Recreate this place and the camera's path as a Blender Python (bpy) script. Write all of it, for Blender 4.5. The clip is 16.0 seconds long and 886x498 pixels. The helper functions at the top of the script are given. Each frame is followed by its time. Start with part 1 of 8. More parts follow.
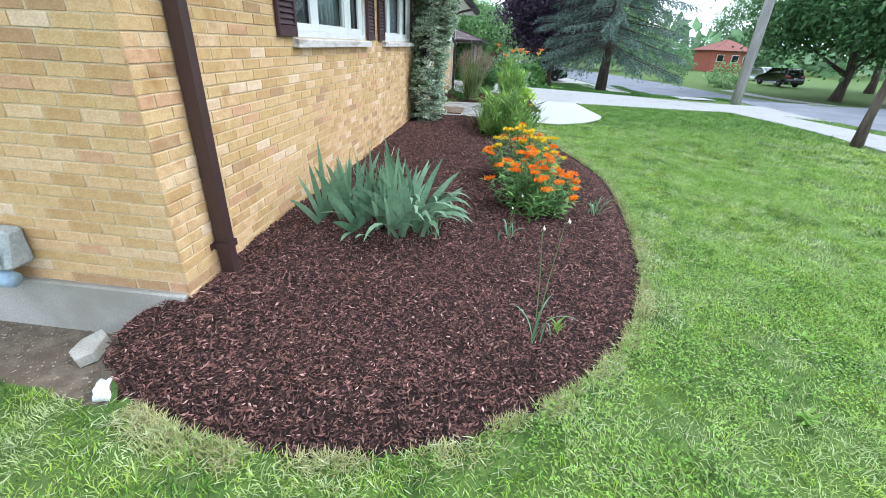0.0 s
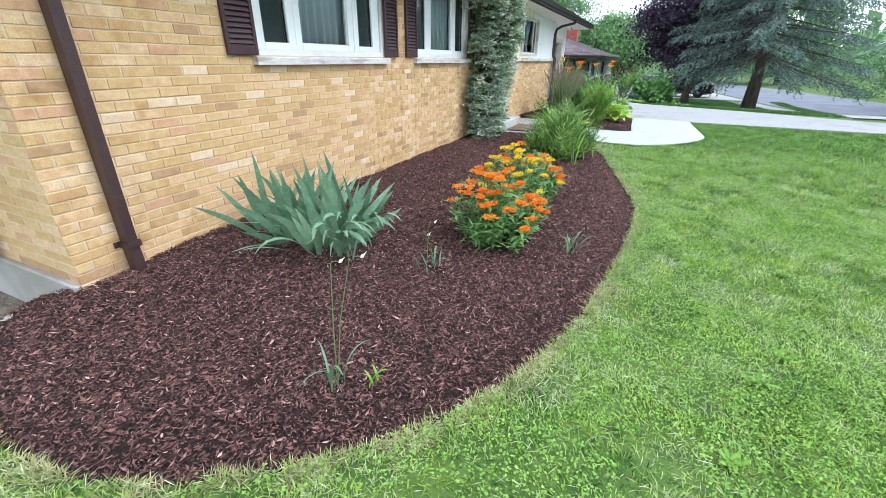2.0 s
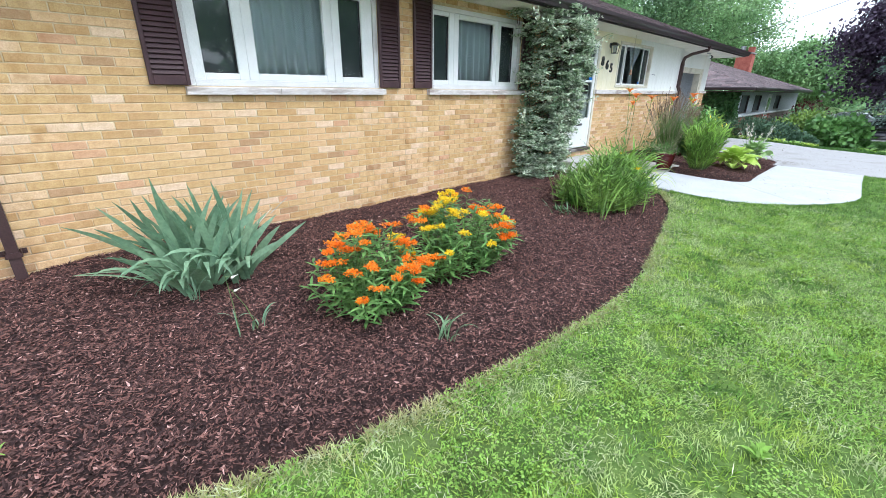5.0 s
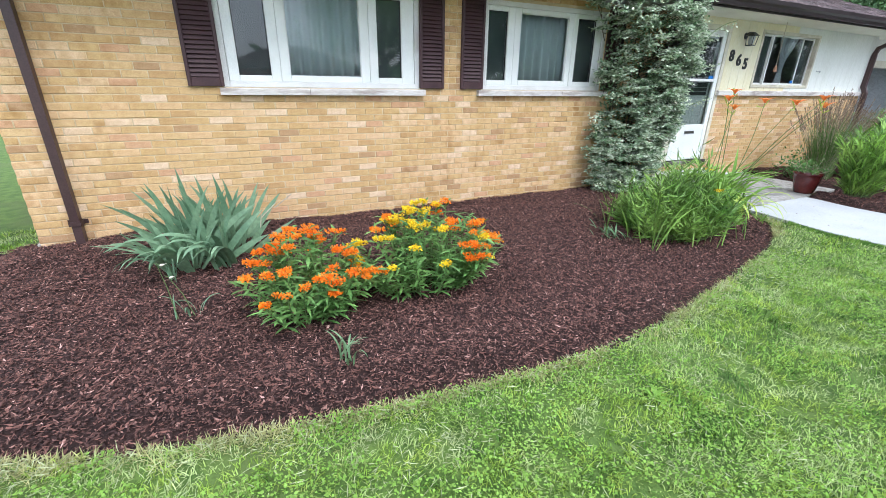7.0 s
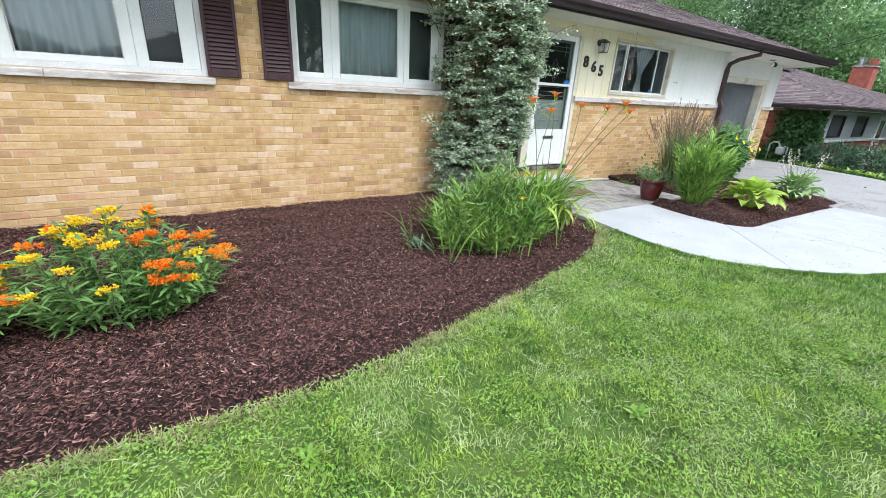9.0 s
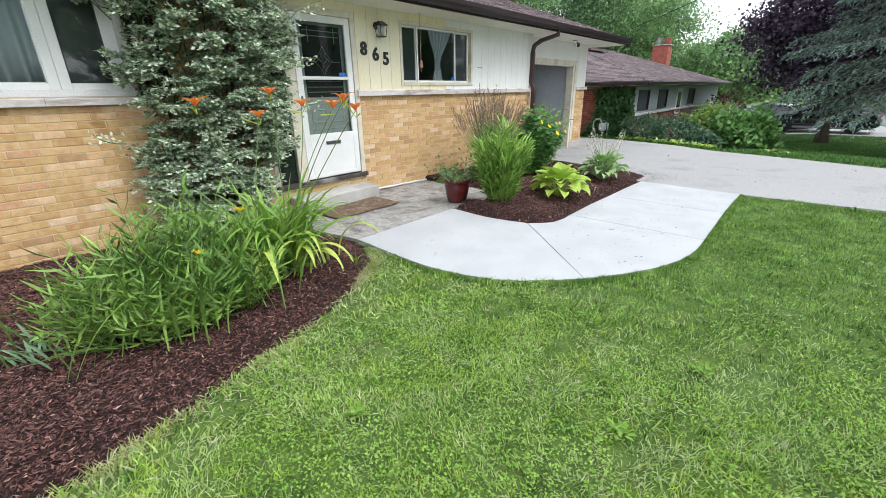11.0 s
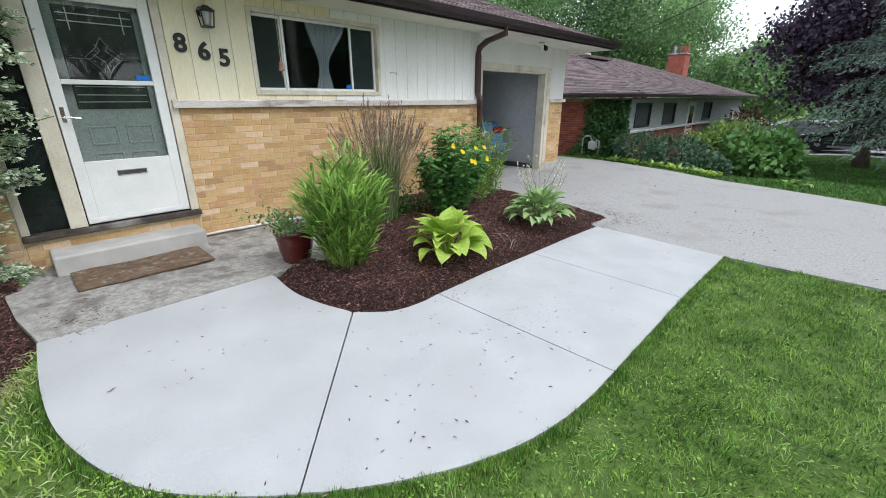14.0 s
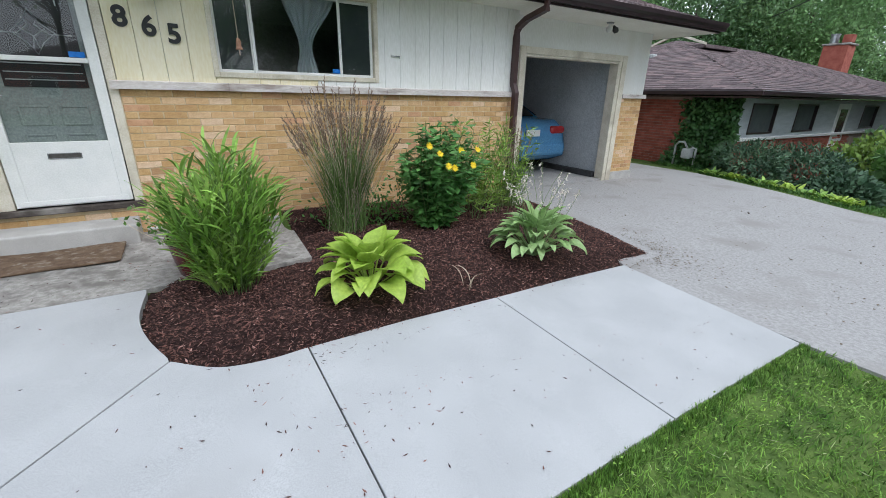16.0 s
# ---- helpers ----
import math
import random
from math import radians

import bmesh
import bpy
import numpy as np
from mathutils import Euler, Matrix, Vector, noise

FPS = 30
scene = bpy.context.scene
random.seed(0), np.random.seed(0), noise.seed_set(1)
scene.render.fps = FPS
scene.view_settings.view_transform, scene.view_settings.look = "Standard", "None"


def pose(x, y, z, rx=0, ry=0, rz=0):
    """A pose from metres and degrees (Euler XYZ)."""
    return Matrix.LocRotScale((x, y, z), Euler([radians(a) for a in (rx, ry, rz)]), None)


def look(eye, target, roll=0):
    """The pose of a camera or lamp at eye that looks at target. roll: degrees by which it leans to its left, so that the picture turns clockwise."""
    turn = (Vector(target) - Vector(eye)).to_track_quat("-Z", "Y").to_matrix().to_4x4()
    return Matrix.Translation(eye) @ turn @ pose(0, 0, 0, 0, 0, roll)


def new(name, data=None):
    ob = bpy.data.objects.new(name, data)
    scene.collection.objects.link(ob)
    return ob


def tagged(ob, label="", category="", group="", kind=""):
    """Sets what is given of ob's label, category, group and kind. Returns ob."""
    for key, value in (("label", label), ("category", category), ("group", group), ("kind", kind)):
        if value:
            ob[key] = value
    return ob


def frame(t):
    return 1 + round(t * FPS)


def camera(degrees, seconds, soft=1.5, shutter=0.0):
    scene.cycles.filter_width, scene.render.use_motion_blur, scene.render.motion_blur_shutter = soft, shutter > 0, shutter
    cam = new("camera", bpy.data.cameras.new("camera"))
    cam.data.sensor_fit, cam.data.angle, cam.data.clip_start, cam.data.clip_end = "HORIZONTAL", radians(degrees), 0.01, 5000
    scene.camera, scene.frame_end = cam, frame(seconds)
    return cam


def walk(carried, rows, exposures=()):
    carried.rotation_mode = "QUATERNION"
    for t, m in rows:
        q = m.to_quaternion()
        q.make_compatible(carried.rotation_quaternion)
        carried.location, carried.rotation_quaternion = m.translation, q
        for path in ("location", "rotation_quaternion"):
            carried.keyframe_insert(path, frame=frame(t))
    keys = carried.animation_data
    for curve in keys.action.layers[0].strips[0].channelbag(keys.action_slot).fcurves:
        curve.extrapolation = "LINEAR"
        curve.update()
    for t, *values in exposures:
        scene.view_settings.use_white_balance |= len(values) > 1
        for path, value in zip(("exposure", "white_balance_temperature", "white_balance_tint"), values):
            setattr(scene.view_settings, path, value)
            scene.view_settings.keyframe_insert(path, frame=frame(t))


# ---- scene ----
cam = camera(93.6, 16.0, soft=0.85)
METRES, EYE, TILT, LEAN, TURN = 12.8, 1.5, 0.0, 0.0, 5.9
ROWS = [
    (0.0, 0.0, 0.0, 0.0, 1.19, -26.35, -2.41),
    (0.5, 0.0301, 0.0083, -0.0026, 5.67, -26.43, -2.39),
    (1.0, 0.062, 0.0159, -0.0025, 10.57, -26.25, -1.78),
    (1.5, 0.0877, 0.0326, -0.0011, 15.24, -25.33, -1.05),
    (2.0, 0.1153, 0.0436, -0.0011, 19.06, -24.62, -0.56),
    (2.5, 0.1399, 0.0552, -0.0007, 22.16, -23.8, -0.28),
    (3.0, 0.1562, 0.0813, -0.0007, 24.35, -22.78, -0.55),
    (3.5, 0.173, 0.102, -0.0007, 27.64, -22.42, -0.55),
    (6.0, 0.2417, 0.211, -0.0007, 49.8, -20.25, -0.67),
    (6.5, 0.2488, 0.2329, 0.0009, 55.48, -20.33, -0.55),
    (7.0, 0.268, 0.2548, 0.0003, 58.81, -21.16, -0.63),
    (7.5, 0.2804, 0.2776, 0.0006, 56.83, -22.24, -1.27),
    (8.0, 0.2835, 0.3069, -0.0007, 52.94, -23.0, -2.7),
    (8.5, 0.2923, 0.3364, -0.0022, 54.24, -21.16, -3.08),
    (9.0, 0.3011, 0.3686, -0.0022, 51.55, -20.72, -2.95),
    (9.5, 0.2997, 0.4076, -0.0024, 43.87, -20.5, -2.3),
    (10.0, 0.304, 0.4448, -0.0035, 40.77, -20.68, -0.37),
    (12.5, 0.3207, 0.6161, 0.0011, 29.22, -20.48, 0.88),
    (13.0, 0.3294, 0.6502, -0.0011, 31.06, -20.07, 1.28),
    (13.5, 0.3371, 0.68, -0.0001, 34.52, -19.67, 1.02),
    (14.0, 0.3391, 0.7154, 0.0005, 38.57, -19.66, 0.13),
    (14.5, 0.3492, 0.7493, -0.0028, 42.94, -19.91, -0.57),
    (15.0, 0.3536, 0.7828, -0.0032, 46.69, -20.3, -0.95),
    (15.5, 0.349, 0.8177, -0.0021, 50.04, -20.57, -1.0),
    (16.0, 0.3556, 0.8503, -0.0045, 53.13, -20.25, -1.15),
]
walk(cam, [(t, pose(0, 0, EYE, TILT, LEAN, TURN) @ pose(METRES * x, METRES * y, METRES * z, 90 + pitch, roll, yaw)) for t, x, y, z, yaw, pitch, roll in ROWS],
     [(0.0, 1.0, 5550, 6), (3.5, 1.0, 5650, 8), (7.0, 0.98, 5750, 9), (9.0, 0.9, 5950, 9), (10.0, 0.85, 6100, 9), (12.5, 0.6, 6250, 9), (14.0, 0.45, 6150, 9), (16.0, 0.3, 5950, 9)])

# ---- world and sun ----
world = bpy.data.worlds.new("overcast_sky")
scene.world = world
world.use_nodes = True
wn = world.node_tree.nodes
wl = world.node_tree.links
SUN_EL, SUN_AZ = 54.0, 72.0
sky = wn.new("ShaderNodeTexSky")
sky.sky_type = "NISHITA"
sky.sun_disc = False
sky.sun_elevation = radians(SUN_EL)
sky.sun_rotation = radians(SUN_AZ)
sky.dust_density = 3.0
sky.air_density = 1.0
# cloud cover: pale grey clouds over the clear sky
wtc = wn.new("ShaderNodeTexCoord")
wcl = wn.new("ShaderNodeTexNoise")
wcl.inputs["Scale"].default_value = 2.6
wcl.inputs["Detail"].default_value = 7
wcr = wn.new("ShaderNodeValToRGB")
wcr.color_ramp.elements[0].position, wcr.color_ramp.elements[1].position = 0.30, 0.62
wcr.color_ramp.elements[0].color = (0.55, 0.55, 0.55, 1)
wcr.color_ramp.elements[1].color = (0.97, 0.97, 0.97, 1)
wmix = wn.new("ShaderNodeMixRGB")
wmix.inputs[2].default_value = (8.6, 8.9, 9.3, 1)
wl.new(wtc.outputs["Generated"], wcl.inputs["Vector"])
wl.new(wcl.outputs["Fac"], wcr.inputs["Fac"])
wl.new(wcr.outputs["Color"], wmix.inputs[0])
wl.new(sky.outputs["Color"], wmix.inputs[1])
wl.new(wmix.outputs["Color"], wn["Background"].inputs["Color"])
wn["Background"].inputs["Strength"].default_value = 0.14

sun_data = bpy.data.lights.new("sun", "SUN")
sun_data.energy = 1.2
sun_data.angle = radians(24)
sun_data.color = (1.0, 0.97, 0.93)
sun_ob = new("sun", sun_data)
sd = Vector((math.sin(radians(SUN_AZ)) * math.cos(radians(SUN_EL)), math.cos(radians(SUN_AZ)) * math.cos(radians(SUN_EL)), math.sin(radians(SUN_EL))))
sun_ob.matrix_world = look(sd * 30, (0, 0, 0))

# ---- materials ----
def mat(name, c1, c2, scale=8.0, rough=0.8, bump=0.2, fine=60.0, c3=None, c3_cover=0.3, rand=0.0, island=0.0, metal=0.0,
        spec=0.3, stretch=(1, 1, 1), transl=0.0, big=None, dist=0.01, emit=None):
    """Two-scale noise material. c1, c2: mottling colours; c3: blotches; rand / island: value spread per object / per loose piece."""
    m = bpy.data.materials.new(name)
    m.use_nodes = True
    n, l = m.node_tree.nodes, m.node_tree.links
    b = n["Principled BSDF"]
    b.inputs["Roughness"].default_value = rough
    b.inputs["Metallic"].default_value = metal
    b.inputs["Specular IOR Level"].default_value = spec
    tc = n.new("ShaderNodeTexCoord")
    mp = n.new("ShaderNodeMapping")
    mp.inputs["Scale"].default_value = stretch
    l.new(tc.outputs["Object"], mp.inputs["Vector"])
    na = n.new("ShaderNodeTexNoise")
    na.inputs["Scale"].default_value, na.inputs["Detail"].default_value = scale, 5
    nb = n.new("ShaderNodeTexNoise")
    nb.inputs["Scale"].default_value, nb.inputs["Detail"].default_value = fine, 4
    for q in (na, nb):
        l.new(mp.outputs["Vector"], q.inputs["Vector"])
    ra = n.new("ShaderNodeValToRGB")
    ra.color_ramp.elements[0].position, ra.color_ramp.elements[1].position = 0.36, 0.64
    ra.color_ramp.elements[0].color, ra.color_ramp.elements[1].color = (*c1, 1), (*c2, 1)
    l.new(na.outputs["Fac"], ra.inputs["Fac"])
    col = ra.outputs["Color"]
    ov = n.new("ShaderNodeMixRGB")
    ov.blend_type = "OVERLAY"
    ov.inputs[0].default_value = 0.45
    l.new(col, ov.inputs[1])
    l.new(nb.outputs["Fac"], ov.inputs[2])
    col = ov.outputs["Color"]
    if c3:
        nc = n.new("ShaderNodeTexNoise")
        nc.inputs["Scale"].default_value, nc.inputs["Detail"].default_value = big or scale * 0.27, 6
        l.new(mp.outputs["Vector"], nc.inputs["Vector"])
        rc = n.new("ShaderNodeValToRGB")
        rc.color_ramp.elements[0].position, rc.color_ramp.elements[1].position = 0.62 - 0.3 * c3_cover, 0.78 - 0.3 * c3_cover
        l.new(nc.outputs["Fac"], rc.inputs["Fac"])
        mx = n.new("ShaderNodeMixRGB")
        mx.inputs[2].default_value = (*c3, 1)
        l.new(rc.outputs["Color"], mx.inputs[0])
        l.new(col, mx.inputs[1])
        col = mx.outputs["Color"]
    for amount, node, sock in ((rand, "ShaderNodeObjectInfo", "Random"), (island, "ShaderNodeNewGeometry", "Random Per Island")):
        if amount:
            src = n.new(node)
            hs = n.new("ShaderNodeHueSaturation")
            mr = n.new("ShaderNodeMapRange")
            mr.inputs["To Min"].default_value, mr.inputs["To Max"].default_value = 1 - amount, 1 + amount
            l.new(src.outputs[sock], mr.inputs["Value"])
            l.new(mr.outputs["Result"], hs.inputs["Value"])
            l.new(col, hs.inputs["Color"])
            col = hs.outputs["Color"]
    l.new(col, b.inputs["Base Color"])
    if bump:
        bp = n.new("ShaderNodeBump")
        bp.inputs["Strength"].default_value, bp.inputs["Distance"].default_value = bump, dist
        l.new(nb.outputs["Fac"], bp.inputs["Height"])
        l.new(bp.outputs["Normal"], b.inputs["Normal"])
    if transl:
        tr = n.new("ShaderNodeBsdfTranslucent")
        l.new(col, tr.inputs["Color"])
        ms = n.new("ShaderNodeMixShader")
        ms.inputs[0].default_value = transl
        l.new(b.outputs[0], ms.inputs[1])
        l.new(tr.outputs[0], ms.inputs[2])
        l.new(ms.outputs[0], n["Material Output"].inputs["Surface"])
    if emit:
        b.inputs["Emission Color"].default_value = (*emit[:3], 1)
        b.inputs["Emission Strength"].default_value = emit[3]
    return m


def ramp_rand(m, stops, source="ShaderNodeObjectInfo", sock="Random", mix=1.0):
    """Multiply a material's base colour by a ramp read at a random number per object or per loose piece."""
    n, l = m.node_tree.nodes, m.node_tree.links
    b = n["Principled BSDF"]
    old = b.inputs["Base Color"].links[0].from_socket
    src = n.new(source)
    r = n.new("ShaderNodeValToRGB")
    while len(r.color_ramp.elements) < len(stops):
        r.color_ramp.elements.new(0.5)
    r.color_ramp.interpolation = "CONSTANT"
    for e, (p, c) in zip(r.color_ramp.elements, stops):
        e.position, e.color = p, (*c, 1)
    mx = n.new("ShaderNodeMixRGB")
    mx.blend_type = "MULTIPLY"
    mx.inputs[0].default_value = mix
    l.new(src.outputs[sock], r.inputs["Fac"])
    l.new(old, mx.inputs[1])
    l.new(r.outputs["Color"], mx.inputs[2])
    l.new(mx.outputs["Color"], b.inputs["Base Color"])
    return m


def glass(name, tint=(0.9, 0.95, 0.95), clear=0.94):
    """Pane: mirror-like gloss by Fresnel over a clear pane."""
    m = bpy.data.materials.new(name)
    m.use_nodes = True
    n, l = m.node_tree.nodes, m.node_tree.links
    n.remove(n["Principled BSDF"])
    tr = n.new("ShaderNodeBsdfTransparent")
    tr.inputs["Color"].default_value = (*[c * clear for c in tint], 1)
    gl = n.new("ShaderNodeBsdfGlossy")
    gl.inputs["Roughness"].default_value = 0.02
    fr = n.new("ShaderNodeFresnel")
    fr.inputs["IOR"].default_value = 1.75
    mx = n.new("ShaderNodeMixShader")
    l.new(fr.outputs[0], mx.inputs[0])
    l.new(tr.outputs[0], mx.inputs[1])
    l.new(gl.outputs[0], mx.inputs[2])
    l.new(mx.outputs[0], n["Material Output"].inputs["Surface"])
    return m


BUFF = [(0.0, (1.0, 0.97, 0.86)), (0.22, (0.93, 0.88, 0.72)), (0.42, (1.05, 1.0, 0.95)), (0.6, (0.86, 0.78, 0.64)), (0.74, (1.1, 1.1, 1.15)),
        (0.85, (0.74, 0.66, 0.62)), (0.90, (0.96, 0.82, 0.84)), (0.95, (1.18, 1.25, 1.5))]
M_BRICK = ramp_rand(mat("buff_brick", (0.54, 0.357, 0.185), (0.64, 0.452, 0.26), 14, 0.85, 0.35, 140, c3=(0.40, 0.235, 0.10), c3_cover=0.15, big=5, dist=0.004), BUFF)
M_BRICKJ = ramp_rand(mat("buff_brick_joined", (0.54, 0.357, 0.185), (0.64, 0.452, 0.26), 14, 0.85, 0.35, 140, c3=(0.40, 0.235, 0.10), c3_cover=0.15, big=5, dist=0.004), BUFF,
                     "ShaderNodeNewGeometry", "Random Per Island")
M_MORTAR = mat("mortar", (0.55, 0.425, 0.255), (0.64, 0.515, 0.345), 9, 0.95, 0.5, 180, c3=(0.45, 0.34, 0.21), c3_cover=0.25)
M_RED = mat("red_brick", (0.255, 0.072, 0.052), (0.345, 0.112, 0.08), 6, 0.9, 0.3, 90, island=0.25)
M_CONC = mat("new_concrete", (0.39, 0.395, 0.40), (0.44, 0.445, 0.45), 2.2, 0.8, 0.04, 220, c3=(0.36, 0.36, 0.36), c3_cover=0.15, big=1.1, dist=0.003)
M_OLDC = mat("old_concrete", (0.27, 0.255, 0.235), (0.40, 0.38, 0.355), 22, 0.92, 0.6, 160, c3=(0.19, 0.177, 0.162), c3_cover=0.42, big=6.0, dist=0.006)
M_STEP = mat("step_concrete", (0.42, 0.405, 0.385), (0.50, 0.485, 0.46), 6, 0.9, 0.35, 130, c3=(0.32, 0.30, 0.28), c3_cover=0.2, dist=0.004)
M_FOUND = mat("foundation_concrete", (0.36, 0.335, 0.295), (0.46, 0.43, 0.385), 4, 0.92, 0.4, 90, c3=(0.28, 0.25, 0.21), c3_cover=0.3, dist=0.006)
M_DRIVE = mat("driveway_concrete", (0.29, 0.282, 0.275), (0.375, 0.367, 0.36), 34, 0.92, 0.25, 150, c3=(0.28, 0.268, 0.255), c3_cover=0.25, big=1.6, dist=0.006)
M_ROAD = mat("road_asphalt", (0.155, 0.160, 0.190), (0.20, 0.205, 0.235), 0.8, 0.9, 0.4, 90)
M_SOIL = mat("lawn_soil", (0.062, 0.110, 0.022), (0.110, 0.170, 0.036), 7, 0.95, 0.6, 70, c3=(0.10, 0.13, 0.040), c3_cover=0.2, big=0.9, dist=0.02)
M_DIRT = mat("dry_dirt", (0.12, 0.095, 0.07), (0.21, 0.17, 0.125), 10, 0.97, 0.8, 60, c3=(0.12, 0.09, 0.065), c3_cover=0.4, dist=0.02)
M_MULCH = mat("mulch_bed_base", (0.016, 0.008, 0.007), (0.045, 0.022, 0.018), 26, 0.95, 1.0, 120, stretch=(1, 1, 1), dist=0.03)
M_CHIP = ramp_rand(mat("mulch_chip", (0.095, 0.047, 0.040), (0.145, 0.076, 0.065), 30, 0.9, 0.4, 200), [(0.0, (0.34, 0.33, 0.35)), (0.3, (0.72, 0.71, 0.7)),
                   (0.55, (1.18, 1.12, 1.06)), (0.8, (1.75, 1.62, 1.5)), (0.93, (2.6, 2.8, 2.7)), (0.988, (4.2, 5.0, 5.0))], "ShaderNodeNewGeometry", "Random Per Island")
M_BROWN = mat("brown_painted_metal", (0.048, 0.024, 0.024), (0.060, 0.031, 0.030), 4, 0.42, 0.08, 90, c3=(0.075, 0.045, 0.04), c3_cover=0.1, spec=0.5)
M_GUT = mat("dark_gutter_metal", (0.022, 0.013, 0.015), (0.032, 0.019, 0.021), 4, 0.35, 0.05, 90, spec=0.5)
M_SHUT = mat("brown_shutter_paint", (0.050, 0.023, 0.027), (0.064, 0.031, 0.034), 5, 0.55, 0.1, 90, spec=0.4)
M_WHITE = mat("white_vinyl", (0.74, 0.75, 0.73), (0.80, 0.80, 0.78), 5, 0.4, 0.04, 90, spec=0.5)
M_CREAM = mat("cream_siding_paint", (0.75, 0.67, 0.44), (0.80, 0.73, 0.52), 1.5, 0.6, 0.12, 60, stretch=(1, 1, 0.25), c3=(0.80, 0.76, 0.62), c3_cover=0.12, big=0.35)
M_PALE = mat("whiter_siding", (0.74, 0.74, 0.70), (0.80, 0.80, 0.77), 1.5, 0.6, 0.12, 60, stretch=(1, 1, 0.25), c3=(0.70, 0.68, 0.62), c3_cover=0.12, big=0.8)
M_TRIM = mat("cream_trim_paint", (0.60, 0.55, 0.44), (0.70, 0.65, 0.54), 7, 0.6, 0.2, 80, c3=(0.42, 0.37, 0.29), c3_cover=0.12)
M_CASE = mat("white_casing_paint", (0.64, 0.63, 0.62), (0.72, 0.71, 0.70), 6, 0.6, 0.2, 80, c3=(0.5, 0.47, 0.44), c3_cover=0.1)
M_SILL = mat("weathered_sill_paint", (0.58, 0.53, 0.50), (0.68, 0.63, 0.60), 6, 0.75, 0.4, 80, stretch=(1, 0.3, 1.4), c3=(0.36, 0.30, 0.27), c3_cover=0.28, big=9)
M_SOFFIT = mat("soffit_paint", (0.76, 0.74, 0.66), (0.82, 0.80, 0.73), 2, 0.7, 0.1, 60)
M_SHING = ramp_rand(mat("brown_shingle", (0.140, 0.110, 0.112), (0.195, 0.155, 0.158), 12, 0.95, 0.7, 220, dist=0.004),
                    [(0.0, (0.8, 0.8, 0.8)), (0.3, (1.0, 0.97, 0.97)), (0.6, (1.2, 1.12, 1.1)), (0.85, (0.62, 0.6, 0.62))], "ShaderNodeNewGeometry", "Random Per Island")
M_DARK = mat("dark_interior", (0.05, 0.05, 0.05), (0.07, 0.07, 0.072), 3, 0.9, 0.0, 20)
M_ROOM = mat("room_wall", (0.50, 0.50, 0.48), (0.56, 0.56, 0.54), 2, 0.9, 0.0, 20)
M_CURT = mat("pale_curtain", (0.74, 0.81, 0.82), (0.80, 0.86, 0.87), 3, 0.9, 0.1, 90, transl=0.25)
M_SCREEN = mat("insect_screen", (0.085, 0.10, 0.10), (0.11, 0.125, 0.125), 4, 0.8, 0.1, 300)
M_GLASS = glass("window_glass")
M_GDOOR = mat("grey_door_paint", (0.36, 0.40, 0.38), (0.41, 0.45, 0.43), 4, 0.5, 0.05, 60)
M_BLACK = mat("black_paint", (0.012, 0.012, 0.013), (0.02, 0.02, 0.021), 6, 0.4, 0.05, 80, spec=0.5)
M_METAL = mat("grey_metal", (0.30, 0.31, 0.32), (0.40, 0.41, 0.42), 8, 0.4, 0.1, 90, metal=0.8)
M_CHROME = mat("chrome", (0.6, 0.6, 0.6), (0.7, 0.7, 0.7), 8, 0.15, 0.0, 90, metal=1.0)
M_UTIL = mat("grey_utility_paint", (0.34, 0.36, 0.35), (0.42, 0.44, 0.43), 5, 0.55, 0.15, 70, c3=(0.3, 0.27, 0.22), c3_cover=0.1)
M_ROCK = mat("pale_rock", (0.72, 0.70, 0.66), (0.82, 0.80, 0.77), 12, 0.9, 0.6, 60)
M_MAT = mat("worn_coir_mat", (0.13, 0.085, 0.055), (0.19, 0.13, 0.085), 14, 0.98, 0.9, 200, c3=(0.30, 0.25, 0.20), c3_cover=0.25, big=18)
M_POT = mat("oxblood_glazed_ceramic", (0.075, 0.012, 0.012), (0.11, 0.02, 0.017), 5, 0.18, 0.05, 40, spec=0.6)
M_BLUE = mat("blue_plastic", (0.02, 0.16, 0.55), (0.03, 0.19, 0.6), 6, 0.4, 0.0, 40)
M_LBLUE = mat("pale_blue_plastic", (0.36, 0.48, 0.60), (0.42, 0.54, 0.66), 6, 0.45, 0.05, 40)
M_BARK = mat("bark", (0.075, 0.058, 0.045), (0.14, 0.11, 0.09), 9, 0.95, 1.0, 40, stretch=(1, 1, 0.25), dist=0.03)
M_POLE = mat("weathered_pole_wood", (0.30, 0.29, 0.27), (0.42, 0.41, 0.385), 4, 0.9, 0.5, 60, stretch=(1, 1, 0.1))


def leaf(name, c1, c2, rough=0.5, isl=0.35, tr=0.25, spec=0.4, scale=3.0):
    return mat(name, c1, c2, scale, rough, 0.0, 40, island=isl, transl=tr, spec=spec)


M_GRASS = mat("lawn_blade", (0.185, 0.315, 0.034), (0.40, 0.515, 0.095), 6.5, 0.6, 0.0, 40, c3=(0.41, 0.47, 0.23), c3_cover=0.42, big=3.2, island=0.42, transl=0.35, spec=0.3)
M_GRASS2 = mat("lush_lawn_blade", (0.066, 0.158, 0.019), (0.165, 0.285, 0.048), 6.5, 0.6, 0.0, 40, c3=(0.20, 0.33, 0.075), c3_cover=0.34, big=3.0, island=0.7, transl=0.3, spec=0.3)
M_PALEG = mat("sun_bleached_lawn_blade", (0.34, 0.44, 0.15), (0.50, 0.58, 0.27), 6.5, 0.7, 0.0, 40, island=0.35, transl=0.35, spec=0.3)
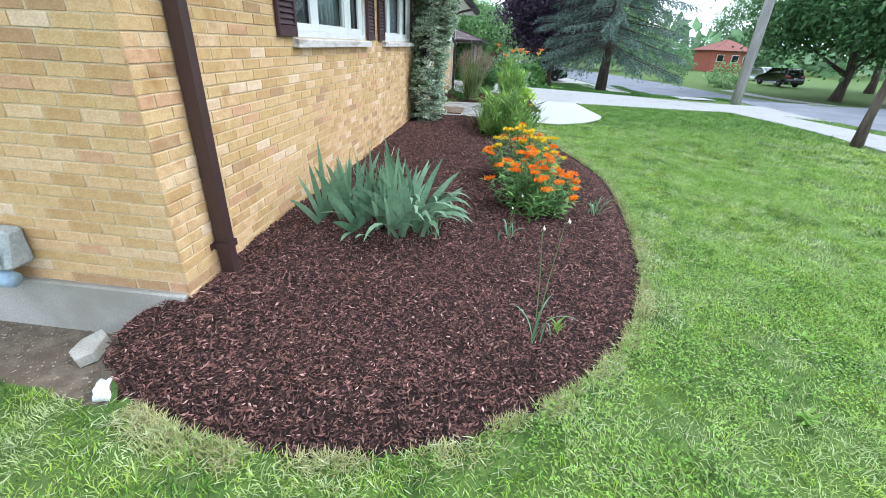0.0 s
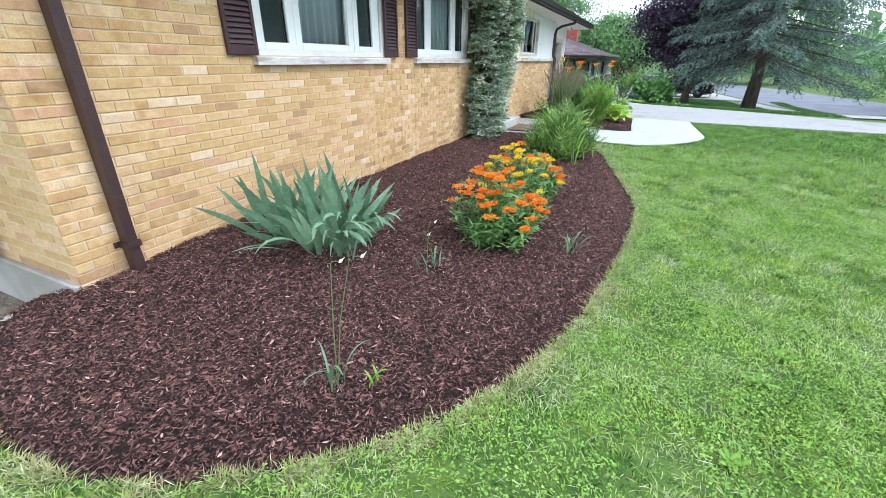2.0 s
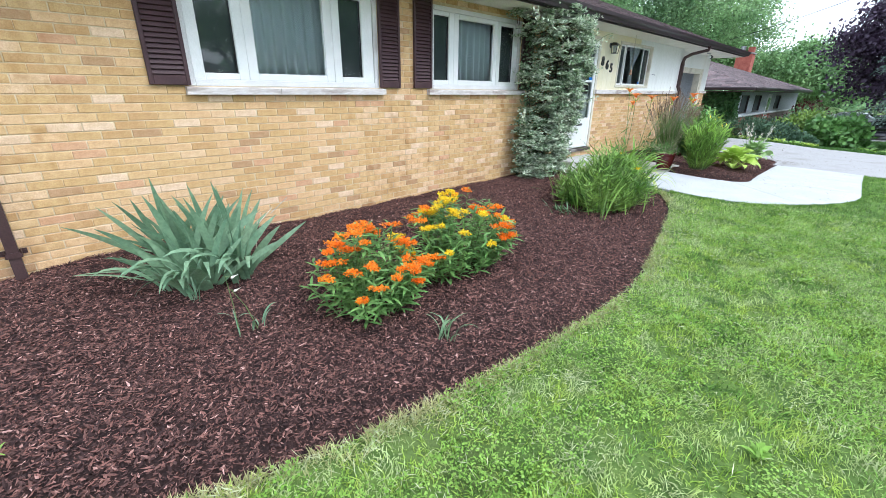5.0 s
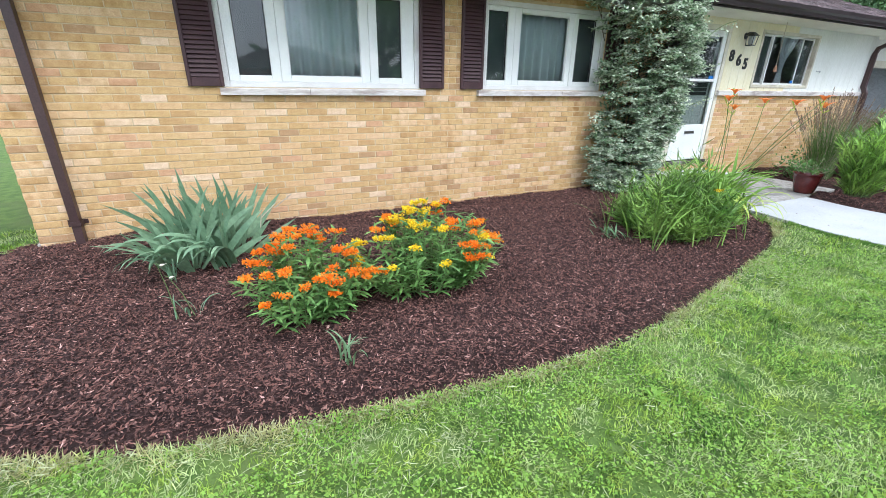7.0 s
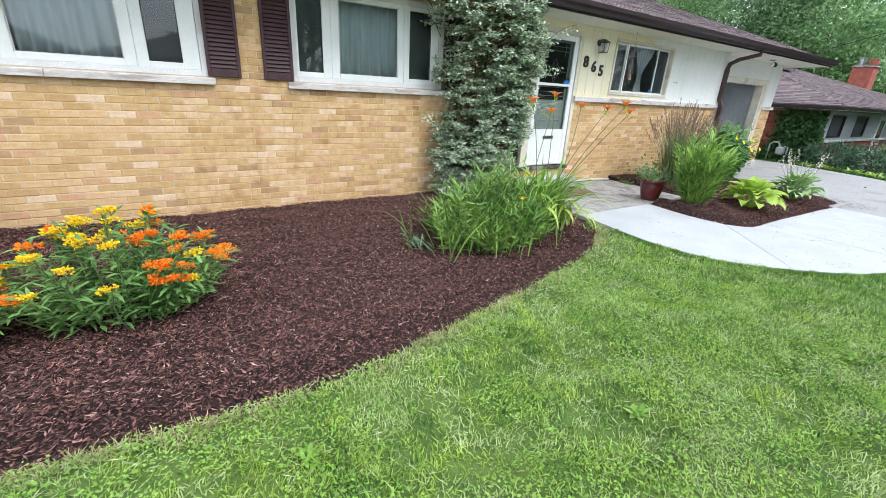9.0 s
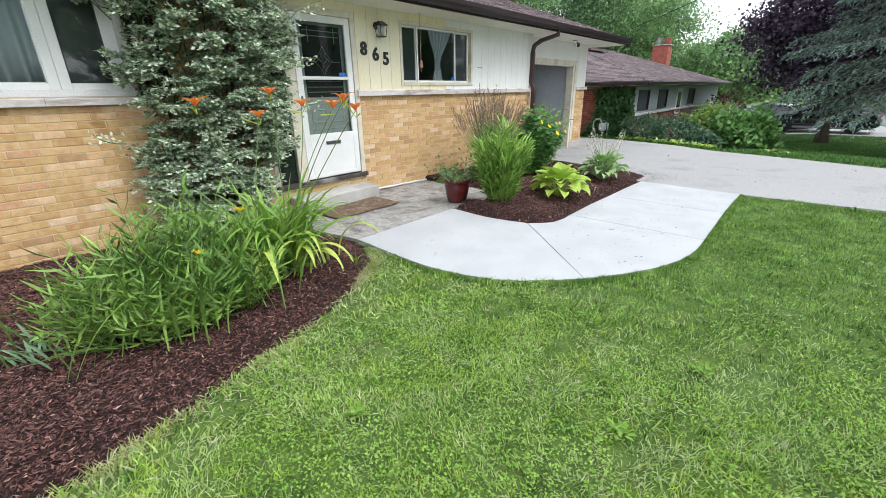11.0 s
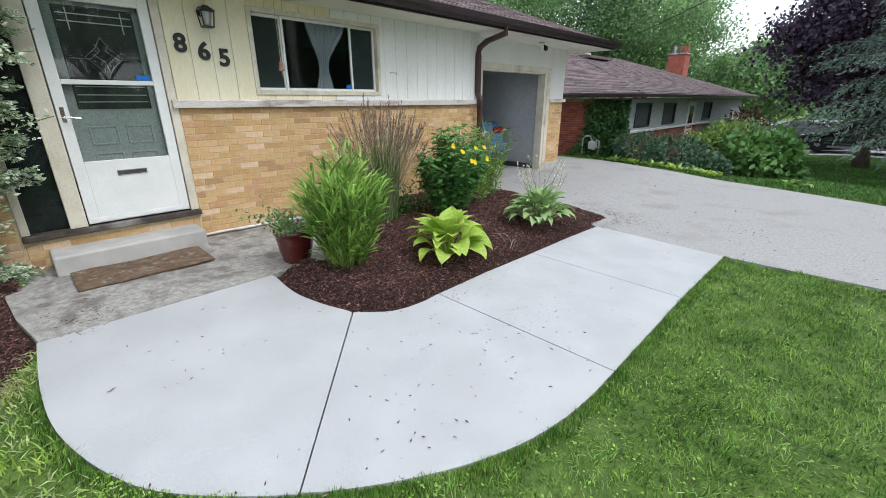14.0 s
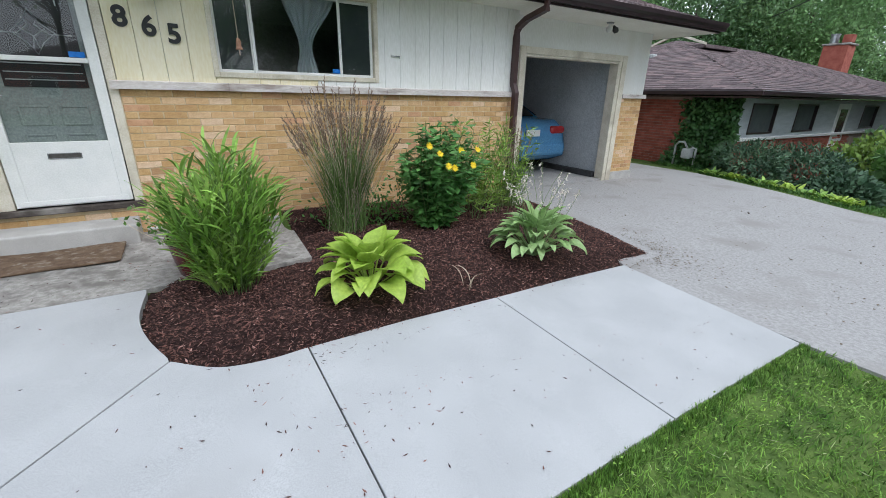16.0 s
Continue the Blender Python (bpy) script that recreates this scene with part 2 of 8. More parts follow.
# grass next door: blade colour darkened to stand for shade under the trees
M_SHADEG = mat("tree_shaded_lawn_blade", (0.048, 0.125, 0.022), (0.088, 0.19, 0.036), 1.6, 0.6, 0.0, 40, c3=(0.11, 0.22, 0.045), c3_cover=0.3, big=1.1, island=0.42, transl=0.3, spec=0.3)
M_STRAW = leaf("dry_clippings", (0.40, 0.44, 0.24), (0.52, 0.55, 0.34), 0.8, 0.3, 0.3, 0.2)
M_EDGE = leaf("cut_edge_straw", (0.27, 0.29, 0.11), (0.44, 0.42, 0.20), 0.8, 0.35, 0.3, 0.2)
M_CLOVER = leaf("lawn_weed_leaf", (0.18, 0.33, 0.045), (0.28, 0.44, 0.085), 0.6, 0.25, 0.3, 0.3)
M_IRIS = leaf("iris_leaf", (0.105, 0.195, 0.110), (0.20, 0.305, 0.18), 0.45, 0.5, 0.15)
M_MILK = leaf("milkweed_leaf", (0.085, 0.19, 0.045), (0.18, 0.33, 0.09), 0.5, 0.3, 0.2)
M_ORANGE = leaf("orange_petal", (0.88, 0.22, 0.008), (0.95, 0.32, 0.014), 0.6, 0.2, 0.3)
M_YELLOW = leaf("yellow_petal", (0.85, 0.58, 0.01), (0.90, 0.68, 0.02), 0.6, 0.15, 0.3)
M_LILY = leaf("daylily_leaf", (0.165, 0.31, 0.045), (0.29, 0.44, 0.085), 0.5, 0.3, 0.25)
M_COREO = leaf("coreopsis_leaf", (0.085, 0.185, 0.028), (0.25, 0.39, 0.080), 0.5, 0.45, 0.2)
M_LILYY = leaf("yellowed_daylily_leaf", (0.36, 0.47, 0.07), (0.48, 0.56, 0.12), 0.5, 0.2, 0.25)
M_LILYO = leaf("daylily_petal", (0.85, 0.20, 0.04), (0.90, 0.30, 0.07), 0.6, 0.15, 0.3)
M_EUON = leaf("variegated_leaf_green", (0.125, 0.22, 0.105), (0.23, 0.335, 0.185), 0.45, 0.4, 0.15)
M_EUONW = leaf("variegated_leaf_white", (0.54, 0.61, 0.45), (0.72, 0.77, 0.62), 0.5, 0.25, 0.2)
M_REED = leaf("grass_clump_blade", (0.14, 0.28, 0.04), (0.34, 0.51, 0.11), 0.5, 0.5, 0.25)
M_REED2 = leaf("feather_grass_blade", (0.10, 0.19, 0.045), (0.20, 0.28, 0.10), 0.6, 0.35, 0.25)
M_PLUME = leaf("grass_plume", (0.20, 0.14, 0.10), (0.30, 0.22, 0.16), 0.9, 0.3, 0.2)
M_HOSTA = leaf("chartreuse_hosta_leaf", (0.32, 0.47, 0.06), (0.46, 0.60, 0.11), 0.45, 0.2, 0.3)
M_HOSTB = leaf("green_hosta_leaf", (0.23, 0.37, 0.12), (0.36, 0.50, 0.22), 0.45, 0.25, 0.2)
M_SUNL = leaf("sunflower_leaf", (0.065, 0.185, 0.042), (0.125, 0.29, 0.07), 0.5, 0.3, 0.2)
M_STEM = leaf("green_stem", (0.12, 0.19, 0.06), (0.17, 0.25, 0.09), 0.6, 0.2, 0.1)
M_DRYST = leaf("dry_stalk", (0.40, 0.33, 0.24), (0.52, 0.45, 0.35), 0.8, 0.2, 0.1)
M_BUD = leaf("papery_bud", (0.66, 0.60, 0.52), (0.76, 0.71, 0.64), 0.8, 0.1, 0.2)
M_SPRUCE = leaf("blue_spruce_needles", (0.125, 0.185, 0.150), (0.215, 0.285, 0.240), 0.7, 0.4, 0.3, 0.2, 1.0)
M_PURPLE = leaf("purple_maple_leaf", (0.055, 0.034, 0.062), (0.085, 0.058, 0.095), 0.5, 0.45, 0.2, 0.35, 1.0)
M_TREE = leaf("tree_leaf", (0.19, 0.325, 0.14), (0.31, 0.46, 0.20), 0.6, 0.4, 0.4, 0.25, 0.5)
M_TREE2 = leaf("dark_tree_leaf", (0.145, 0.255, 0.125), (0.235, 0.36, 0.18), 0.6, 0.4, 0.4, 0.25, 0.5)
M_TREE3 = leaf("deep_green_tree_leaf", (0.07, 0.15, 0.055), (0.13, 0.235, 0.085), 0.6, 0.45, 0.3, 0.25, 0.5)
M_SHRUB = leaf("shrub_leaf", (0.085, 0.20, 0.045), (0.15, 0.29, 0.07), 0.5, 0.35, 0.2)
M_BRIGHT = leaf("broad_shrub_leaf", (0.09, 0.205, 0.05), (0.175, 0.325, 0.085), 0.45, 0.4, 0.2)
M_GOLD = leaf("yellow_green_shrub_leaf", (0.17, 0.28, 0.05), (0.30, 0.42, 0.09), 0.5, 0.4, 0.2)
M_YEW = leaf("yew_needles", (0.055, 0.115, 0.065), (0.11, 0.185, 0.10), 0.6, 0.4, 0.1)
M_IVY = leaf("ivy_leaf", (0.045, 0.115, 0.035), (0.075, 0.165, 0.05), 0.4, 0.35, 0.15)
M_RUST = leaf("red_shrub_leaf", (0.10, 0.03, 0.03), (0.16, 0.05, 0.045), 0.5, 0.35, 0.2)

# ---- mesh helpers ----
BASE = {}


def thing(name, at, label, category, group="", kind=""):
    """A thing: an empty at its base; its parts are built in world coordinates."""
    ob = new(name)
    ob.empty_display_size = 0.1
    ob.location = at
    BASE[ob] = Vector(at)
    return tagged(ob, label, category, group, kind)


def local_thing(name, label, category, group="", kind=""):
    """A thing whose parts are built round the origin; it is put in place afterwards."""
    ob = thing(name, (0, 0, 0), label, category, group, kind)
    return ob


def root_base(ob):
    while ob.parent:
        ob = ob.parent
    return BASE.get(ob, Vector((0, 0, 0)))


def part(name, bm, material, parent=None, label="", smooth=False):
    me = bpy.data.meshes.new(name)
    if parent is not None:
        off = root_base(parent)
        if off.length:
            bmesh.ops.translate(bm, verts=bm.verts, vec=-off)
    bm.to_mesh(me)
    bm.free()
    if smooth:
        me.shade_smooth()
    me.materials.append(material)
    ob = new(name, me)
    if parent is not None:
        ob.parent = parent
    return tagged(ob, label)


def np_part(name, V, F, material, parent=None, label="", smooth=False):
    """A mesh from numpy arrays of corners and equal-sided faces."""
    V = np.asarray(V, dtype=np.float32)
    F = np.asarray(F, dtype=np.int32)
    if parent is not None:
        V = V - np.array(root_base(parent), dtype=np.float32)
    me = bpy.data.meshes.new(name)
    me.vertices.add(len(V))
    me.vertices.foreach_set("co", V.ravel())
    k = F.shape[1]
    me.loops.add(F.size)
    me.loops.foreach_set("vertex_index", F.ravel())
    me.polygons.add(len(F))
    me.polygons.foreach_set("loop_start", np.arange(0, F.size, k, dtype=np.int32))
    me.update(calc_edges=True)
    if smooth:
        me.shade_smooth()
    else:
        me.shade_flat()
    me.materials.append(material)
    ob = new(name, me)
    if parent is not None:
        ob.parent = parent
    return tagged(ob, label)


def box(x0, y0, z0, x1, y1, z1, bevel=0.0, bm=None, seg=1):
    bm = bm or bmesh.new()
    r = bmesh.ops.create_cube(bm, size=1.0)
    for v in r["verts"]:
        v.co = Vector((x0 + (v.co.x + 0.5) * (x1 - x0), y0 + (v.co.y + 0.5) * (y1 - y0), z0 + (v.co.z + 0.5) * (z1 - z0)))
    if bevel:
        es = list({e for v in r["verts"] for e in v.link_edges})
        bmesh.ops.bevel(bm, geom=es, offset=bevel, segments=seg, affect="EDGES", profile=0.5)
    return bm


def prism(pts, z0, z1, bevel=0.0):
    """An upright slab over a plan outline (counter-clockwise); z1 a number or a function of x and y."""
    bm = bmesh.new()
    top = [bm.verts.new((x, y, z1(x, y) if callable(z1) else z1)) for x, y in pts]
    f = bm.faces.new(top)
    low = [bm.verts.new((x, y, z0)) for x, y in pts]
    n = len(pts)
    for i in range(n):
        bm.faces.new((low[i], low[(i + 1) % n], top[(i + 1) % n], top[i]))
    bm.faces.new(list(reversed(low)))
    if bevel:
        bmesh.ops.bevel(bm, geom=list(f.edges), offset=bevel, segments=2, affect="EDGES", profile=0.5)
    bmesh.ops.recalc_face_normals(bm, faces=bm.faces)
    return bm


def tube(path, radius, sides=8, bm=None, square=None, cap=True):
    """A tube along a path; radius a number or one per point; square=(w, d) for a rectangular section."""
    bm = bm or bmesh.new()
    P = [Vector(p) for p in path]
    R = radius if hasattr(radius, "__len__") else [radius] * len(P)
    rings = []
    for i, p in enumerate(P):
        d = (P[min(i + 1, len(P) - 1)] - P[max(i - 1, 0)]).normalized()
        up = Vector((0, 0, 1)) if abs(d.z) < 0.9 else Vector((0, 1, 0))
        a = d.cross(up).normalized()
        b = a.cross(d).normalized()
        if square:
            offs = [(-square[0], -square[1]), (square[0], -square[1]), (square[0], square[1]), (-square[0], square[1])]
        else:
            offs = [(R[i] * math.cos(2 * math.pi * k / sides), R[i] * math.sin(2 * math.pi * k / sides)) for k in range(sides)]
        rings.append([bm.verts.new(p + a * u + b * v) for u, v in offs])
    n = len(rings[0])
    for r0, r1 in zip(rings, rings[1:]):
        for k in range(n):
            bm.faces.new((r0[k], r0[(k + 1) % n], r1[(k + 1) % n], r1[k]))
    if cap:
        bm.faces.new(list(reversed(rings[0])))
        bm.faces.new(rings[-1])
    return bm


def pane_bm(x, y0, y1, z0, z1):
    """A window pane that faces the street."""
    bm = bmesh.new()
    bm.faces.new([bm.verts.new(p) for p in ((x, y0, z0), (x, y1, z0), (x, y1, z1), (x, y0, z1))])
    return bm


def lathe(profile, at=(0, 0, 0), n=24, bm=None):
    bm = bm or bmesh.new()
    rings = [[bm.verts.new((at[0] + r * math.cos(2 * math.pi * k / n), at[1] + r * math.sin(2 * math.pi * k / n), at[2] + z)) for k in range(n)] for r, z in profile]
    for a, b in zip(rings, rings[1:]):
        for k in range(n):
            bm.faces.new((a[k], a[(k + 1) % n], b[(k + 1) % n], b[k]))
    bm.faces.new(list(reversed(rings[0])))
    bm.faces.new(rings[-1])
    return bm


def spline(pts, per=8, closed=False):
    """Catmull-Rom curve through plan points."""
    P = [np.array(p, float) for p in pts]
    n = len(P)
    out = []
    for i in range(n if closed else n - 1):
        a, b, c, d = (P[(i + k) % n] if closed else P[min(max(i + k, 0), n - 1)] for k in (-1, 0, 1, 2))
        for s in np.arange(per) / per:
            out.append(0.5 * (2 * b + (c - a) * s + (2 * a - 5 * b + 4 * c - d) * s * s + (3 * b - a - 3 * c + d) * s ** 3))
    if not closed:
        out.append(P[-1])
    return [tuple(p) for p in out]


def inside(poly, X, Y):
    res = np.zeros(X.shape, bool)
    n = len(poly)
    for i in range(n):
        (x0, y0), (x1, y1) = poly[i], poly[(i + 1) % n]
        if y0 == y1:
            continue
        res ^= ((y0 > Y) != (y1 > Y)) & (X < (x1 - x0) * (Y - y0) / (y1 - y0) + x0)
    return res


def nearest(line, X, Y, closed=True):
    """Distance to an outline, and the nearest point on it."""
    best = np.full(X.shape, 1e9)
    bx, by = X.copy(), Y.copy()
    n = len(line)
    for i in range(n if closed else n - 1):
        (x0, y0), (x1, y1) = line[i], line[(i + 1) % n]
        dx, dy = x1 - x0, y1 - y0
        L = dx * dx + dy * dy
        if L < 1e-12:
            continue
        s = np.clip(((X - x0) * dx + (Y - y0) * dy) / L, 0, 1)
        px, py = x0 + s * dx, y0 + s * dy
        d = np.hypot(X - px, Y - py)
        w = d < best
        best[w], bx[w], by[w] = d[w], px[w], py[w]
    return best, bx, by


def S(t):
    t = np.clip(t, 0, 1)
    return t * t * (3 - 2 * t)


# ---- plan ----
FX = -1.63            # front face of the brick
Y0, Y1 = 1.83, 15.52  # ends of the long front wall
GX = -1.85            # garage front, set back
Y2 = 18.86            # far end of the house
BACK = -9.6
SOFF = 2.56           # soffit height
BED_1 = spline([(-1.60, 1.26), (-1.25, 1.11), (-0.85, 1.06), (-0.30, 1.12), (0.19, 1.37), (0.66, 1.78), (1.04, 2.39), (1.30, 3.25), (1.45, 4.3),
                (1.52, 5.4), (1.44, 6.1), (1.18, 7.25), (0.86, 8.45), (0.50, 9.12), (0.05, 9.36)], 6) + [(-0.02, 9.37), (-1.0, 9.37), (-1.63, 9.3), (-1.64, 1.86), (-1.74, 1.82), (-1.84, 1.68), (-1.87, 1.52), (-1.78, 1.36)]
BED_2 = spline([(0.0, 10.89), (0.42, 10.86), (0.73, 10.92), (1.0, 11.03), (1.17, 11.25), (1.21, 11.5), (1.19, 11.73), (1.16, 12.4), (1.15, 13.17), (1.13, 13.94), (1.13, 14.71),
                (1.14, 15.34)], 5) + [(0.7, 15.42), (0.12, 15.5), (-0.7, 15.62), (-1.25, 15.66), (-1.63, 15.5), (-1.64, 12.12), (-0.9, 12.11), (-0.17, 12.06), (-0.05, 11.5)]
WALK_OUT = spline([(-0.02, 9.38), (0.57, 9.36), (1.01, 9.39), (1.45, 9.52), (1.75, 9.69), (2.1, 10.03), (2.40, 10.45), (2.58, 10.85), (2.65, 11.25), (2.65, 11.73)], 5)


# ---- ground, beds, paving ----
def far_edge(x):
    """Far side of the driveway."""
    return 20.25 - 0.30 * x


def terrain(x, y):
    x, y = np.asarray(x, float), np.asarray(y, float)
    z = (0.09 - 0.06 * S(x / 1.6)) * S((y - 7.6) / 1.8) - 0.028 * (np.clip(y, 11, 14.8) - 11)
    z = z - 0.15 * S((-1.3 - x) / 0.8) * S((2.4 - y) / 0.6)
    fall = S((y - 20.25 + 0.30 * np.clip(x, -6, 6) - 0.3) / (1.8 + 5.0 * S((x - 0.5) / 2.5)))
    return z - fall * (0.75 - 0.15 * S((x - 0.8) / 2.2)) - 0.25 * S((y - 24) / 10)


def bed_height(d, x, y):
    n = 0.010 * np.sin(7.3 * x + 3.1 * y) * np.sin(5.1 * y - 4.0 * x) + 0.006 * np.sin(21 * x + 9 * y) * np.sin(17 * y - 13 * x)
    n = n + 0.065 * S((4.4 - y) / 1.6) * S((y - 1.45) / 0.5) * S((-0.75 - x) / 0.7)
    return -0.055 + 0.10 * S(d / 0.28) + 0.075 * S(d / 1.9) + n * S(d / 0.2)


fx = np.arange(-4.0, 7.6, 0.05)
fy = np.arange(-3.0, 15.8, 0.05)
gx = np.concatenate([[-600, -300, -150, -80, -50, -30, -20, -14, -10, -7.5, -6, -5, -4.4], fx, [8, 9, 10, 12, 14, 17, 20, 25, 32, 45, 70, 110, 180, 300, 600]])
gy = np.concatenate([[-600, -300, -150, -80, -50, -30, -20, -14, -10, -7.5, -6, -5, -4, -3.4], fy,
                     np.arange(16.0, 26, 0.4), [27, 28, 30, 33, 37, 42, 50, 60, 75, 100, 140, 200, 300, 600]])
NX, NY = len(gx), len(gy)
PX, PY = [a.ravel().copy() for a in np.meshgrid(gx, gy, indexing="ij")]
for poly in (BED_1, BED_2):
    near = (PX > -3) & (PX < 2.5) & (PY > 0) & (PY < 16.2)
    d, qx, qy = nearest(poly, PX[near], PY[near])
    snap = d < 0.026
    ids = np.nonzero(near)[0][snap]
    PX[ids], PY[ids] = qx[snap], qy[snap]
PZ = terrain(PX, PY) - 0.035
for poly in (BED_1, BED_2):
    ins = inside(poly, PX, PY)
    ids = np.nonzero(ins)[0]
    d, _, _ = nearest([p for p in poly if p[0] > -1.6], PX[ids], PY[ids], closed=False)
    PZ[ids] = terrain(PX[ids], PY[ids]) * (PY[ids] > 2.4) + bed_height(d, PX[ids], PY[ids])
idx = np.arange(NX * NY).reshape(NX, NY)
quads = np.stack([idx[:-1, :-1], idx[1:, :-1], idx[1:, 1:], idx[:-1, 1:]], -1).reshape(-1, 4)
cx, cy = PX[quads].mean(1), PY[quads].mean(1)
in_bed = {1: inside(BED_1, cx, cy), 2: inside(BED_2, cx, cy)}
DIRT = [(-6.0, 1.9), (-6.0, 1.30), (-2.6, 1.36), (-2.1, 1.32), (-1.7, 1.22), (-1.7, 1.9)]
in_dirt = inside(DIRT, cx, cy) & ~in_bed[1]
V = np.stack([PX, PY, PZ], -1)


def sub_mesh(name, mask, material, label, category, kind="structure"):
    f = quads[mask]
    used, inv = np.unique(f, return_inverse=True)
    ob = np_part(name, V[used], inv.reshape(-1, 4), material, smooth=True)
    return tagged(ob, label, category, kind=kind)


ground = sub_mesh("ground", ~(in_bed[1] | in_bed[2] | in_dirt), M_SOIL, "green lawn ground running out to the street and beyond", "lawn")
sub_mesh("mulch_bed_1", in_bed[1], M_MULCH, "curved garden bed of dark brown shredded mulch along the brick wall", "garden bed")
sub_mesh("mulch_bed_2", in_bed[2], M_MULCH, "mulched garden bed between the walk and the driveway", "garden bed")
dirt = sub_mesh("dirt_strip", in_dirt, M_DIRT, "bare dry dirt strip beside the foundation", "dirt")


def slab(name, pts, parent, material, top=None, thick=0.12, bevel=0.004, label=""):
    return part(name, prism(pts, -0.3, top or (lambda x, y: float(terrain(x, y))), bevel), material, parent, label)


walk_way = thing("front_walk", (1.9, 11.5, 0), "new pale concrete front walk with tooled joints", "walkway", kind="structure")
inner = spline([(0.0, 10.89), (0.42, 10.86), (0.73, 10.92), (1.0, 11.03)], 5)
slab("slab", [(0.0, 10.88), (-0.005, 9.38)] + WALK_OUT[1:26] + [(2.092, 10.03)] + [(1.0, 11.02)] + inner[-2:0:-1], walk_way, M_CONC)
mid_out = [p for p in WALK_OUT if p[1] > 10.05 and p[0] > 1.9]
inner2 = spline([(1.006, 11.028), (1.17, 11.25), (1.21, 11.5), (1.19, 11.72)], 5)
slab("slab", [(2.098, 10.038)] + mid_out[:-1] + [(2.65, 11.722)] + inner2[::-1], walk_way, M_CONC)
slab("slab", [(2.65, 11.729), (2.61, 13.14), (1.15, 13.165), (1.16, 12.4), (1.19, 11.729)], walk_way, M_CONC)
slab("slab", [(2.61, 13.148), (2.60, 14.62), (1.13, 14.74), (1.13, 13.94), (1.15, 13.173)], walk_way, M_CONC)
patio = thing("old_patio", (-0.8, 10.6, 0), "old weathered grey concrete pad at the front door", "patio", kind="structure")
slab("slab", [(-0.012, 9.385), (-0.005, 10.88), (-0.06, 11.5), (-0.17, 12.10), (-1.62, 12.16), (-1.62, 9.2), (-0.5, 9.30)], patio, M_OLDC)

# driveway, sidewalk and road follow the ground
def ribbon(name, left, right, lift, material, label, category, cross=10, along=6):
    L, R = np.array(spline(left, along)), np.array(spline(right, along))
    n = min(len(L), len(R))
    s = np.linspace(0, 1, cross + 1)[None, :, None]
    P = L[:n, None] * (1 - s) + R[:n, None] * s
    z = terrain(P[..., 0], P[..., 1]) + lift
    P = np.concatenate([P, z[..., None]], -1)
    skirt = P.copy()
    skirt[..., 2] -= 0.25
    P = np.concatenate([skirt[:, :1], P, skirt[:, -1:]], 1)
    c = cross + 3
    i = np.arange(n * c).reshape(n, c)
    F = np.stack([i[:-1, :-1], i[:-1, 1:], i[1:, 1:], i[1:, :-1]], -1).reshape(-1, 4)
    ob = np_part(name, P.reshape(-1, 3), F, material)
    return tagged(ob, label, category, kind="structure")


ribbon("driveway", [(-9.0, 14.9), (-2.4, 15.3), (-1.2, 15.45), (0.6, 15.2), (1.13, 14.76), (2.6, 14.66), (5.0, 14.72), (7.4, 14.6), (9.7, 13.6)],
       [(-9.0, 20.6), (-2.4, 20.7), (-1.2, 20.6), (0.0, 20.2), (1.2, 19.9), (2.6, 19.5), (5.0, 18.6), (7.4, 17.5), (9.7, 17.2)], -0.012, M_DRIVE,
       "wide pale grey concrete driveway with worn gritty surface", "driveway", 14, 8)
ribbon("sidewalk_1", [(7.35, -40), (7.35, -10), (7.35, 5), (7.35, 14.62)], [(8.8, -40), (8.8, -10), (8.8, 5), (8.8, 14.3)], 0.0, M_DRIVE,
       "pale concrete public sidewalk along the street lawn", "sidewalk")
ribbon("sidewalk_2", [(7.3, 18.3), (7.2, 24), (6.6, 33), (3.4, 48), (-6, 70)], [(8.6, 18.4), (8.5, 24), (8.0, 33), (4.8, 48.6), (-5, 71)], 0.0, M_DRIVE,
       "pale concrete sidewalk past the neighbouring lawn", "sidewalk")
ribbon("road", [(9.9, -60), (9.8, -15), (9.7, 8), (9.6, 16), (9.3, 24), (8.4, 33), (5.0, 50), (-6, 75)], [(16.6, -60), (16.4, -15), (16.2, 8), (16.2, 18), (16.4, 28), (15.6, 40), (11.0, 60), (0, 88)],
       -0.05 + 0.03, M_ROAD, "blue-grey asphalt residential street curving away", "road")
ribbon("sidewalk_3", [(18.2, -40), (18.2, 0), (18.2, 20), (17.8, 38)], [(19.4, -40), (19.4, 0), (19.4, 20), (19.0, 38)], 0.0, M_DRIVE, "pale concrete sidewalk across the street", "sidewalk")

# ---- brick walls ----
COURSE, BL, MJ, PROUD = 0.0667, 0.203, 0.008, 0.0045
brick_mesh = {}


def brick_geo(length):
    """One brick front: bevelled face and four sides, built along x, facing -y."""
    w, h, c, d = length / 2, (COURSE - MJ) / 2, 0.0028, 0.012
    v = [(-w, d, -h), (w, d, -h), (w, d, h), (-w, d, h), (-w, -PROUD + c, -h), (w, -PROUD + c, -h), (w, -PROUD + c, h), (-w, -PROUD + c, h),
         (-w + c, -PROUD, -h + c), (w - c, -PROUD, -h + c), (w - c, -PROUD, h - c), (-w + c, -PROUD, h - c)]
    f = [(8, 9, 10, 11)]
    for i in range(4):
        j = (i + 1) % 4
        f += [(4 + i, 4 + j, 8 + j, 8 + i), (i, j, 4 + j, 4 + i)]
    return v, f


